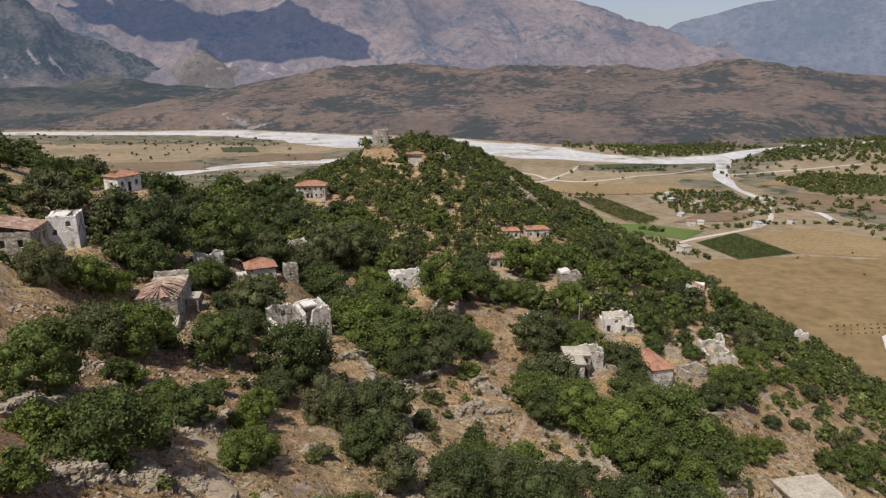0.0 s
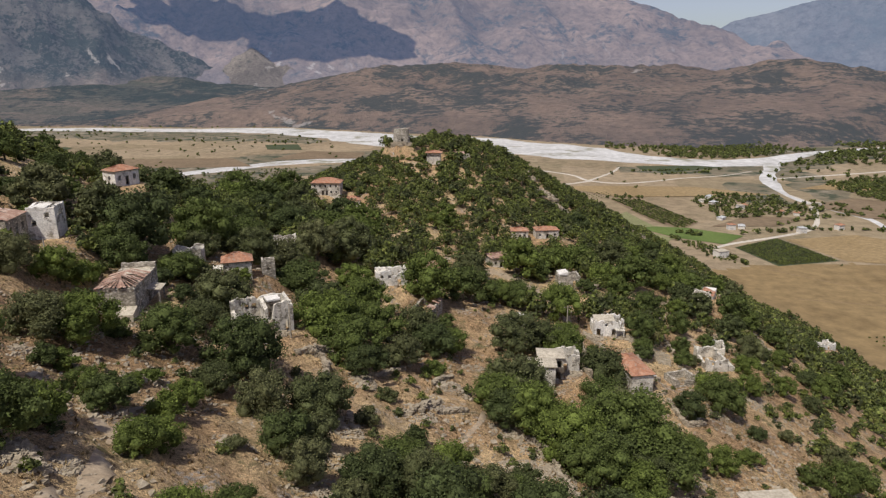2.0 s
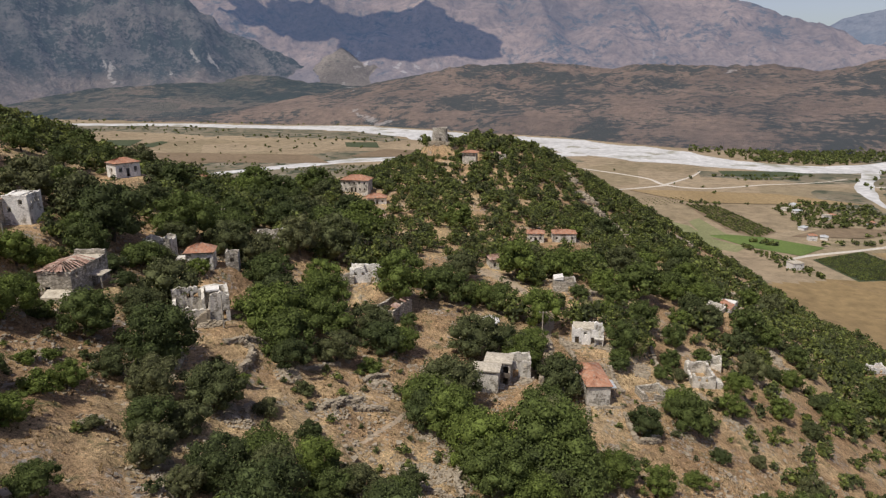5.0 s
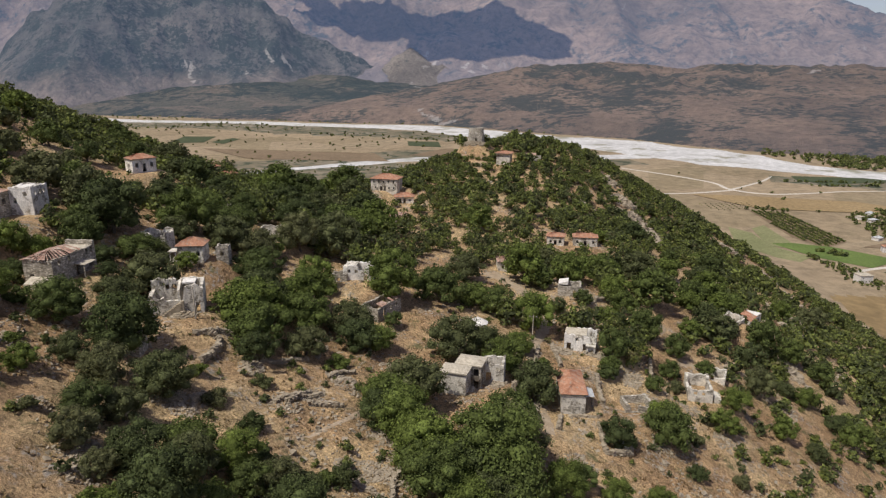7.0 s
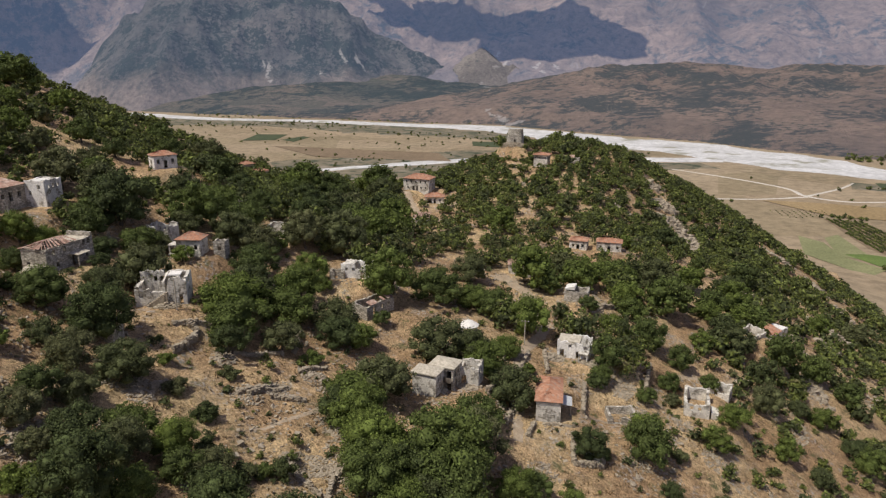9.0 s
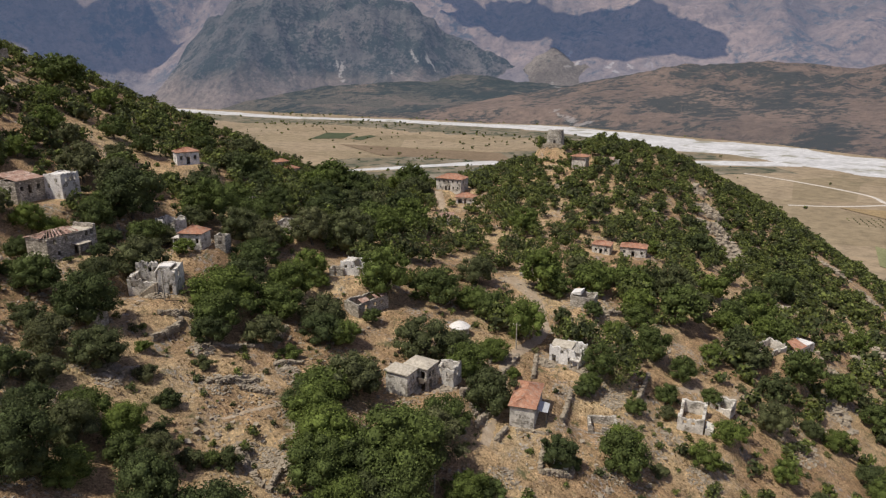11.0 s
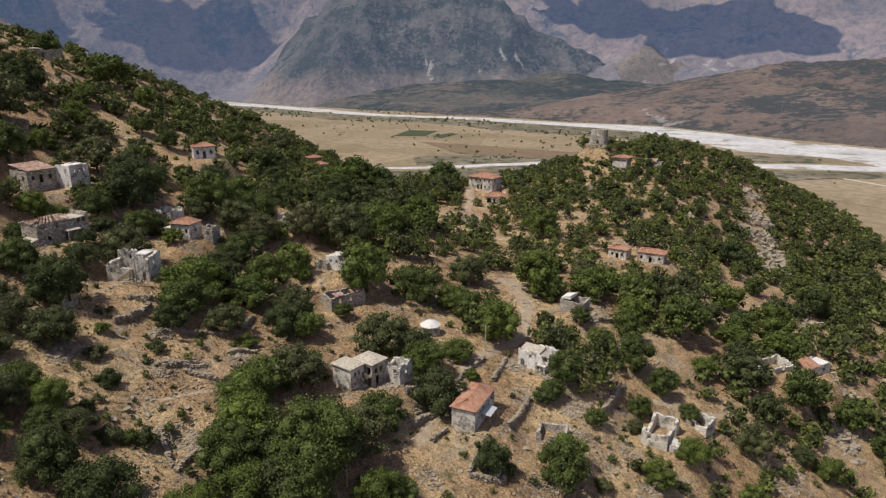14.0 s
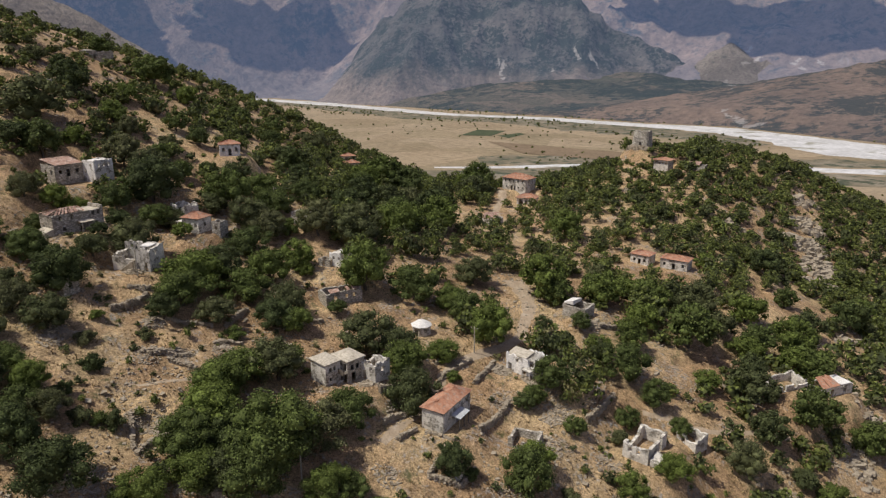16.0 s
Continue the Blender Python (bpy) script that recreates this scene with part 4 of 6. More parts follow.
# --- tiled houses along the upper slope
h = site("cottage", -76, 154.5, 64, "whitewashed house with a faded orange tile roof")
four_walls(h, 6.4, 4.8, 3.8, WORN_WHITE, {"front": holes(1.2, 5.2, z=1.5, w=0.8, h=1.2) + [(2.7, 3.7, 0.2, 2.4)], "left": holes(2.0, z=1.5)}, 0.05, 0.5, 81)
hip_roof(h, 6.4, 4.8, 3.8, 1.2, TILE, 0.35, label="faded orange clay-tile roof")
floor_slab(h, 6.4, 4.8, 0.2, WOOD)
for x, y, z, rz, w, d, hh in ((-95, 219, None, 70, 5.6, 4.6, 3.0), (-109, 228, None, 75, 5.4, 4.6, 3.0)):
    h = site("cottage", x, y, rz, "stone hillside cottage with a weathered orange tile roof", z=z)
    four_walls(h, w, d, hh, STONE, {"front": holes(1.1, 4.4, z=1.2, h=1.1) + [(2.3, 3.2, 0, 2.0)]}, 0.06, 0.5, int(-x))
    hip_roof(h, w, d, hh, 1.2, TILE, 0.35, label="weathered orange tile roof")

# --- two-storey farmhouse with rows of windows
h = site("farmhouse", -57.3, 285.2, 3, "pale two-storey farmhouse with an orange hipped tile roof")
top = [1.5, 3.9, 6.2, 8.5, 10.9]
low = [2.2, 8.7, 10.9]
four_walls(h, 12.6, 8, 5.4, PALE, {"front": holes(*top, z=3.5, w=0.8, h=1.1) + holes(*low, z=0.9, w=0.8, h=1.0) + [(4.4, 5.5, 0, 2.1), (6.3, 7.2, 0, 2.1)], "right": holes(1.8, 5.0, z=3.5), "left": holes(2, 5, z=3.5)}, 0.02, 0.5, 91)
hip_roof(h, 12.6, 8, 5.4, 2.0, TILE, 0.5, label="orange clay-tile hipped roof")
floor_slab(h, 12.6, 8, 2.8, WOOD)
for u in top:
    window(h, pose(-6.3 + u, -4, 3.5), 0.8, 1.1)
for u in low:
    window(h, pose(-6.3 + u, -4, 0.9), 0.8, 1.0)
door(h, pose(-6.3 + 4.95, -4, 0), 1.1, 2.1)
door(h, pose(-6.3 + 6.75, -4, 0), 0.9, 2.1)
h = site("cottage", -45.2, 276, 22, "low white cottage with a faded orange hipped roof")
four_walls(h, 8.2, 5.6, 2.9, WORN_WHITE, {"front": [(0.8, 2.8, 0, 2.2), (3.6, 4.6, 0, 2.0), (6.0, 6.9, 0.9, 1.9)], "right": holes(2.2, z=0.9)}, 0.03, 0.45, 97)
hip_roof(h, 8.2, 5.6, 2.9, 1.7, TILE, 0.5, label="faded orange hipped roof")

# --- knoll: tower house, ruined keep
h = site("tower_house", -13.5, 337, 0, "tall stone tower house with a low orange tile roof")
four_walls(h, 7.0, 5.6, 6.8, PALE, {"front": holes(1.0, 2.7, 4.4, 6.0, z=4.9, w=0.5, h=0.8), "right": holes(1.5, 3.2, z=4.9, w=0.5, h=0.8)}, 0.03, 0.5, 101, foot=-3)
hip_roof(h, 7.0, 5.6, 6.8, 1.1, TILE, 0.9, label="low orange tile roof with wide eaves")
h = site("ruined_shed", 0.5, 341, 10, "low ruined stone shed with a sagging slate roof", "ruin")
four_walls(h, 8, 5, 2.2, STONE, {"front": [(3, 4, 0, 1.7)]}, 0.3, 0.5, 107)
bm = bmesh.new()
slope(bm, (-4.3, -2.8, 2.2), (3.6, -2.8, 1.9), (3.6, 2.4, 3.2), (-4.3, 2.4, 3.0), keep=lambda u: u < 0.75)
rough(bm, 0.15, 3)
part("roof", bm, FADED, h, "sagging broken roof")


def keep_tower():
    """A battered, blunt tower with a broken rim, on a collar of rubble."""
    t = site("ruined_tower", -32.2, 351, 12, "broad grey stone tower stump with a broken rim", "tower")
    bm = bmesh.new()
    rings, around = 9, 28
    vs = []
    for k in range(rings):
        z = -7 + 14.6 * k / (rings - 1)
        ring = []
        for j in range(around):
            a = 2 * math.pi * j / around
            r = 4.5 - 0.08 * z
            f = (abs(math.cos(a)) ** 5 + abs(math.sin(a)) ** 5) ** -0.2
            zz = z + (0.9 * noise.noise(Vector((math.cos(a) * 1.7, math.sin(a) * 1.7, 4))) if k == rings - 1 else 0)
            p = Vector((r * f * math.cos(a) * 0.98, r * f * math.sin(a) * 0.95, zz))
            ring.append(bm.verts.new(p + noise.noise_vector(p * 1.3) * 0.12))
        vs.append(ring)
    for k in range(rings - 1):
        for j in range(around):
            n = (j + 1) % around
            bm.faces.new((vs[k][j], vs[k][n], vs[k + 1][n], vs[k + 1][j]))
    inner = [bm.verts.new((v.co.x * 0.72, v.co.y * 0.72, v.co.z - 0.3)) for v in vs[-1]]
    pit = [bm.verts.new((v.co.x, v.co.y, v.co.z - 2.5)) for v in inner]
    for j in range(around):
        n = (j + 1) % around
        bm.faces.new((vs[-1][j], vs[-1][n], inner[n], inner[j]))
        bm.faces.new((inner[j], inner[n], pit[n], pit[j]))
    bm.faces.new(pit[::-1])
    part("shaft", bm, STONE, t, "weathered grey masonry")
    # solid dark block imitates the shade inside a loophole; no hole is cut
    bm = bmesh.new()
    box(bm, -0.45, 0.45, -4.5, -3.6, 1.2, 2.6)
    part("loophole_shade", bm, DARKWOOD, t, "dark block painted as a shaded opening")


keep_tower()
heap(-32.2, 346.5, 6.5, 3, 420, 0.7, 1.2, 111, 0, "pale rubble collar below the tower")
heap(-2, 340.5, 5, 2.6, 200, 0.5, 0.5, 112, 20)

# --- shells on the lower slope
h = site("ruined_house", 45.0, 157.4, 2, "ruined house with a white plastered wall and broken slab roof", "ruin")
four_walls(h, 7.4, 5.4, 4.4, WORN_WHITE, {"front": [(0.6, 1.6, 0, 2.0), (4.4, 5.4, 0.2, 2.0), (2.6, 3.3, 2.6, 3.4)], "right": holes(1.8, z=2.4)}, 0.55, 0.5, 121, slumps={"left": [(0, 2.4, 2.6)], "right": [(2.0, 4.4, 2.6)], "front": [(6.2, 7.4, 2.4)], "back": [(0, 2.2, 5.6), (4.8, 7.4, 2.8)]})
bm = bmesh.new()
box(bm, -3.6, 1.4, -2.3, 0.8, 3.7, 0, (3.95, 4.1, 4.6, 4.5))
rough(bm, 0.12, 3)
part("roof_slab", bm, CONCRETE, h, "cracked beige slab roof")
bm = bmesh.new()
box(bm, 1.4, 3.6, -4.0, -2.6, 1.9, 2.1)
rough(bm, 0.08, 4)
part("porch_roof", bm, PALE, h, "pale porch slab")
for px in (1.6, 3.4):
    bm = bmesh.new()
    box(bm, px - 0.12, px + 0.12, -3.9, -3.66, -1.2, 1.9)
    part("post", bm, PALE, h)
heap(46.2, 159.0, 3.2, 2.0, 160, 0.42, 0.9, 124, -16, "fallen stone inside the ruined house")
heap(48.5, 154.3, 3.0, 1.6, 190, 0.40, 0.5, 125, -16)
heap(40.9, 153.2, 2.6, 2.4, 330, 0.45, 1.0, 123, label="spill of white rubble beside the ruined house")
h = site("roofless_house", 58.7, 139.3, 20, "small roofless square of low stone walls", "ruin")
four_walls(h, 5.6, 4.6, 2.0, STONE, {"front": [(1.0, 2.6, 0.2, 3)]}, 0.25, 0.55, 131, slumps={"front": [(1, 5, 1.2)]})
h = site("roofless_house", 72.6, 160.5, 4, "roofless long house with two front windows", "ruin")
four_walls(h, 5.3, 9.2, 3.3, PALE, {"front": holes(1.5, 3.2, z=1.6, w=0.75, h=0.9), "right": [(5.0, 6.2, 0, 3)]}, 0.35, 0.6, 137, slumps={"left": [(2, 7, 1.6)], "back": [(0, 2.4, 5.2)]}, foot=-2.5)
bm = bmesh.new()
box(bm, 3.0, 4.6, -4.4, -1.2, -2.4, 0, (1.4, 1.0, 1.2, 1.8))
rough(bm, 0.15, 6)
part("buttress", bm, PALE, h)
h = site("roofless_house", 77.5, 171.5, -10, "tall broken gable of pale stone", "ruin")
four_walls(h, 4.6, 4.2, 2.6, PALE, {"front": [(1.2, 2.0, 0.6, 1.8)]}, 0.5, 0.55, 141, slumps={"front": [(2.4, 5, 1.4)], "left": [(0, 3, 5.4)]})
h = site("ruined_house", 38.5, 187.8, 5, "ruined house with a white gable and low stone walls", "ruin")
four_walls(h, 6.4, 5.2, 3.2, STONE, {"front": [(4.2, 5.2, 0, 2.0)]}, 0.3, 0.5, 147)
bm = bmesh.new()
box(bm, -3.1, -0.4, -2.3, 2.2, 3.3, 0, (3.6, 4.4, 4.0, 3.5))
part("roof_slab", bm, WHITEWASH, h, "white sloping roof slab")
heap(43.5, 185, 3, 2, 160, 0.45, 0.4, 149)
h = site("ruined_house", 84, 206.5, 64, "ruined pale house with fallen red roof tiles", "ruin")
four_walls(h, 9.5, 5, 2.3, PALE, {"front": [(2, 3, 0, 1.9), (5.2, 6.2, 0.6, 1.8)]}, 0.7, 0.5, 151, foot=-3, slumps={"front": [(6.4, 9.5, 1.0)], "back": [(0, 3, 3.0)]})
h = site("ruined_house", 90.5, 219.5, 64, "low ruined house with white slab and red tile remnants", "ruin")
four_walls(h, 10, 5, 2.6, PALE, {"front": [(3, 4, 0, 1.9), (7, 8, 0.4, 1.6)]}, 0.35, 0.5, 157, foot=-4)
bm = bmesh.new()
slope(bm, (-4.8, -2.7, 2.5), (0.6, -2.7, 2.7), (0.6, 1.2, 3.9), (-3.4, 1.2, 3.7), keep=lambda u: value_noise(np.float64(u * 13), np.float64(6), 3) > 0.3)
rough(bm, 0.15, 5)
part("roof", bm, TILE, h, "patch of red tiles")
bm = bmesh.new()
box(bm, 1.2, 4.6, -2.4, 2.2, 2.5, 2.7)
part("roof_slab", bm, WHITEWASH, h, "white slab")
h = site("ruined_house", -8.8, 149.6, 14, "broken white-plastered house with part of a flat roof", "ruin")
four_walls(h, 7.4, 5, 3.7, WORN_WHITE, {"front": holes(1.4, 3.2, z=1.8, w=0.7, h=0.9) + [(5.0, 5.9, 0, 2.0)], "right": holes(2, z=2)}, 0.45, 0.45, 161, slumps={"front": [(3.9, 5.0, 2.3)], "left": [(0, 2, 2.4)]})
slab_roof(h, -3.4, -0.6, -2.1, 2.1, 3.2, PALE, 0.05, label="remnant of a pale roof slab")
h = site("roofless_house", -12.6, 146.2, 20, "low pale outhouse walls below the white ruin", "ruin")
four_walls(h, 3.6, 3.2, 2.0, STONE, {"front": [(1.2, 2.0, 0, 1.6)]}, 0.4, 0.45, 164)
h = site("roofless_house", -36.8, 156, 20, "roofless stone house with a pale gable", "ruin")
four_walls(h, 6.4, 5.4, 3.8, PALE, {"front": [(2.6, 3.5, 0, 2.0), (4.8, 5.5, 1.4, 2.4)]}, 0.45, 0.5, 167, slumps={"front": [(0, 2, 2.4)]})
for x, y, w, rz, seed in ((37, 247, 8.6, 8, 171), (26.6, 244.5, 6.2, 4, 175), (18, 199.6, 6.6, 20, 179)):
    h = site("cottage", x, y, rz, "stone cottage with a faded orange tile roof among trees")
    four_walls(h, w, 5.6, 3.3, PALE, {"front": holes(1.4, w - 1.4, z=1.0, h=1.1) + [(w / 2 - 0.5, w / 2 + 0.5, 0, 2.0)]}, 0.08, 0.5, seed)
    hip_roof(h, w, 5.6, 3.3, 1.1, TILE if seed != 179 else FADED, 0.35, label="faded orange tile roof")
h = site("roofless_house", -46.2, 124.4, 15, "roofless stone house with bleached broken corners", "ruin", z=136.4)
four_walls(h, 5.4, 4.6, 3.6, PALE, {"front": holes(1.6, z=1.6)}, 0.6, 0.5, 181, foot=-5, slumps={"front": [(2.6, 4.2, 1.2)]})
h = site("ruined_house", -31.5, 234.5, 12, "collapsed house under a tilted faded tile roof", "ruin")
four_walls(h, 8, 6.5, 2.6, PALE, {"front": [(1, 2, 0, 1.8)]}, 0.5, 0.5, 187)
bm = bmesh.new()
slope(bm, (-4.2, -3.2, 1.6), (3.6, -3.2, 2.6), (2.6, 2.8, 4.0), (-3.0, 2.8, 3.4))
rough(bm, 0.25, 5)
part("roof", bm, FADED, h, "tilted collapsed roof")
h = site("ruined_house", 0.6, 140.2, 78, "long ruined stone house with a strip of red tiles", "ruin")
four_walls(h, 9.5, 5, 2.8, STONE, {"front": [(2, 3, 0, 1.9), (5, 5.8, 0.8, 1.8), (7, 7.8, 0.8, 1.8)]}, 0.4, 0.5, 191)
bm = bmesh.new()
slope(bm, (-4.9, -2.8, 2.8), (4.9, -2.8, 2.8), (4.9, -1.2, 3.3), (-4.9, -1.2, 3.3), keep=lambda u: value_noise(np.float64(u * 15), np.float64(9), 3) > 0.35)
part("roof", bm, FADED, h, "strip of red eave tiles")
h = site("ruined_house", -160, 146, 62, "long grey ruined house on the upper slope", "ruin")
four_walls(h, 11, 5.5, 3.2, STONE, {"front": [(4.6, 5.6, 0, 2.0), (8, 9, 0.8, 1.9)]}, 0.4, 0.5, 193)
slab_roof(h, -5.4, -0.6, -2.8, 2.8, 3.0, STONE, 0.4, label="grey stone-slab roof")
h = site("roofless_house", -118, 114, 40, "small roofless stone hut in scrub", "ruin")
four_walls(h, 5, 4.5, 2.4, STONE, {}, 0.5, 0.5, 194)
h = site("roofless_house", 168.5, 286, 12, "white ruined hut on the lower shoulder", "ruin")
four_walls(h, 7, 5.5, 2.8, WORN_WHITE, {"front": [(3, 4.2, 0, 2.0)]}, 0.6, 0.45, 195, slumps={"left": [(0, 3, 4.6)], "back": [(3, 7, 1.2)]}, foot=-3)
h = site("roofless_house", -20.4, 86, 20, "low square hut of dry grey stone", "ruin")
four_walls(h, 5, 3.6, 2.1, STONE, {"right": [(0.8, 1.6, 0, 1.7)]}, 0.25, 0.55, 197)
h = site("water_tank", 56.4, 122.3, 18, "small whitewashed stone water tank", "tank")
four_walls(h, 2.6, 2.2, 1.6, PALE, {"front": [(0.9, 1.6, 0, 1.3)]}, 0.1, 0.3, 199)
slab_roof(h, -1.4, 1.4, -1.2, 1.2, 1.6, WHITEWASH, 0.0, 0.12)
h = site("flat_roofed_house", 60.0, 92.6, 10, "low house under a wide beige concrete roof", z=105.2)
four_walls(h, 8, 5.6, 3.0, PALE, {"front": [(3.0, 4.2, 0, 2.1), (5.6, 6.6, 0.9, 2.0)], "left": holes(2, z=1.0)}, 0.02, 0.4, 201, foot=-4)
slab_roof(h, -4.4, 4.4, -3.2, 3.2, 3.0, CONCRETE, 0.02, 0.3, label="wide beige concrete roof")


def shrine(x, y):
    """An eight-sided whitewashed tomb with a low domed roof."""
    s = site("domed_shrine", x, y, 10, "small eight-sided pale shrine with a white domed roof", "shrine")

    def ring(bm, r, z):
        return [bm.verts.new((r * math.cos(math.pi / 8 + k * math.pi / 4), r * math.sin(math.pi / 8 + k * math.pi / 4), z)) for k in range(8)]

    def loft(profile, cap):
        bm = bmesh.new()
        rings = [ring(bm, r, z) for r, z in profile]
        for a, b in zip(rings[:-1], rings[1:]):
            for k in range(8):
                bm.faces.new((a[k], a[(k + 1) % 8], b[(k + 1) % 8], b[k]))
        bm.faces.new(rings[0][::-1])
        if cap:
            bm.faces.new(rings[-1])
        return bm

    part("wall", loft([(2.15, -1.5), (2.15, 2.1)], True), PALE, s, "pale stone walls")
    part("dome", loft([(2.5, 2.1), (2.55, 2.28), (2.2, 2.5), (1.5, 2.95), (0.75, 3.3), (0.12, 3.45), (0.1, 3.75)], True), WHITEWASH, s, "bright white dome")
    bm = bmesh.new()
    box(bm, -0.45, 0.45, -2.08, -1.9, 0, 1.6)
    part("door", bm, DARKWOOD, s)


shrine(22, 147.2)


def pole(x, y, height, lean, label, arms=True):
    p = site("utility_pole", x, y, lean * 40, label, "pole")
    bm = bmesh.new()
    bmesh.ops.create_cone(bm, cap_ends=True, segments=10, radius1=0.16, radius2=0.1, depth=height + 1)
    bm.transform(Matrix.Translation((0, 0, (height - 1) / 2)))
    part("mast", bm, CONCRETE, p)
    if arms:
        bm = bmesh.new()
        box(bm, -0.9, 0.9, -0.06, 0.06, height - 0.5, height - 0.38)
        part("crossarm", bm, WOOD, p)
        for px in (-0.75, 0.0, 0.75):
            bm = bmesh.new()
            bmesh.ops.create_cone(bm, cap_ends=True, segments=8, radius1=0.07, radius2=0.04, depth=0.22)
            bm.transform(Matrix.Translation((px, 0, height - 0.27)))
            part("insulator", bm, WHITEWASH, p)


pole(34.2, 152.0, 6.5, 0.3, "grey concrete utility pole with a short crossarm")
pole(-48.0, 153.0, 7.0, 0.8, "grey utility pole beside a roofless house")
pole(-18.4, 100.2, 6.0, 0.1, "thin grey pole beside the tall ruin", False)
pole(43.5, 99.5, 4.5, 0.5, "short grey pole among bushes", False)
pole(-56, 96, 6.0, 0.5, "thin grey pole behind the long house", False)

# --- dry-stone walls and rubble
WALLS = [
    ([(35.6, 122.8), (35.2, 130.3)], 1.3), ([(40.7, 119.4), (39.4, 126.5)], 1.0), ([(45.0, 118.9), (44.9, 123.8)], 0.9), ([(52.2, 133.5), (50.0, 145.1)], 1.2),
    ([(32.8, 141.0), (32.1, 146.7)], 0.9), ([(61.7, 156.0), (61.2, 167.6)], 1.3), ([(5.0, 105.1), (8.3, 109.5)], 0.9), ([(-10.9, 91.3), (-11.6, 97.8)], 1.2),
    ([(4.3, 92.1), (4.9, 98.7)], 0.8), ([(-4.6, 80.9), (-5.5, 85.0)], 0.9), ([(-27.9, 38.1), (-25.2, 38.8), (-22.6, 40.9)], 1.2), ([(17.8, 100.4), (21.0, 94.4), (25.6, 91.3)], 1.2),
    ([(24.9, 91.2), (25.5, 84.8), (27.5, 80.0)], 0.9), ([(-16.8, 97.3), (-9.4, 108.8)], 0.8), ([(2.4, 91.2), (6.9, 99.1)], 0.8), ([(39.6, 86.4), (44.5, 87.4), (48.5, 89.8)], 1.3),
    ([(-10.8, 94.0), (-13.0, 99.6), (-15.3, 99.3)], 1.1), ([(-5.8, 100.3), (-2.9, 104.0), (0.0, 107.6)], 0.9), ([(39.9, 123.0), (39.5, 133.9)], 0.7), ([(46.4, 124.9), (52.2, 127.0)], 0.3),
    ([(52.0, 125.0), (54.0, 117.9), (58.6, 121.3), (57.6, 126.4)], 1.0), ([(5.7, 122.0), (7.3, 130.5)], 1.0), ([(37.0, 137.4), (36.2, 149.0)], 0.9), ([(42.1, 143.3), (38.6, 154.0)], 1.0),
    ([(29.6, 68.1), (28.7, 70.9)], 1.0), ([(-34.3, 45.3), (-34.5, 54.4)], 1.0), ([(-21.9, 81.3), (-18.9, 89.4)], 0.9), ([(17.9, 83.2), (26.3, 80.3)], 0.8),
        ([(31.0, 84.6), (34.5, 87.4)], 2.0), ([(34.5, 87.4), (33.2, 90.6)], 1.8), ([(68.8, 198.4), (74.8, 197.7)], 1.3), ([(0.3, 110.1), (-3.0, 117.4)], 1.0),
    ([(6.5, 95.1), (11.6, 98.2)], 0.8), ([(48.1, 167.9), (50.3, 179.0)], 1.1), ([(-38.3, 135.0), (-30.7, 140.7)], 1.3), ([(49.4, 193.9), (45.8, 186.0)], 1.2),
]
for k, (path, hh) in enumerate(WALLS):
    dry_wall(path, hh * 0.9, 0.42, 300 + k)
HEAPS = [
    (18.1, 96.1, 3, 2, 150), (20.4, 85.5, 4, 2.4, 260), (5.4, 98.0, 3, 1.5, 130), (-2.7, 60.9, 3, 2, 110), (-5.8, 79.4, 4, 2.2, 200), (25.2, 86.5, 3, 2, 160), (-22.6, 43.2, 4, 2.6, 520),
    (-25.5, 40.5, 4, 2, 330), (-6.0, 97.8, 3.4, 2, 150), (8.8, 104.9, 3.5, 2, 160), (30.0, 72.5, 4, 2.5, 170), (35.3, 84.3, 4, 2.5, 170), (57.7, 152.0, 4, 2, 170), (61.9, 140.5, 4, 3, 150),
]
for k, (x, y, rx, ry, n) in enumerate(HEAPS):
    heap(x, y, rx * 1.1, ry * 1.1, int(n * 1.5), 0.30, 0.15, 400 + k, k * 37)

# half lengths and turn of thin spreads of fallen stone
STREWN = [
    (-6.5, 79.2, 5.9, 1.6, 51), (-2.6, 60.7, 2.0, 2.6, 59), (-2.9, 68.5, 2.4, 1.8, 55), (20.3, 83.6, 2.7, 2.0, 38), (1.6, 92.5, 3.1, 1.5, 43), (77.5, 142.9, 2.8, 4.0, -2), (85.1, 159.2, 2.5, 2.2, -5),
    (95.2, 175.4, 2.8, 6.0, -8), (98.6, 204.6, 4.7, 8.0, -8), (-0.2, 56.5, 1.6, 2.0, 61), (48.8, 144.2, 2.5, 2.7, 24), (34.6, 145.0, 3.2, 2.0, 30), (53.1, 152.4, 3.7, 3.4, 35), (-13.9, 63.4, 2.7, 1.8, 12),
    (4.2, 91.6, 2.7, 2.6, -3), (22.3, 91.9, 2.9, 3.0, -14), (38.9, 124.0, 2.0, 3.4, 49), (64, 128, 3, 2, 20), (70, 150, 3, 2.4, 40), (12, 118, 2.5, 1.6, 10), (-28, 72, 3, 2, 40), (50, 112, 3, 2, 0), (-40, 66, 3, 2.4, 70),
]
for k, (x, y, rx, ry, rz) in enumerate(STREWN):
    heap(x, y, rx, ry, int(rx * ry * 17), 0.28, 0.12, 450 + k, rz, "thin spread of fallen limestone on dry grass")

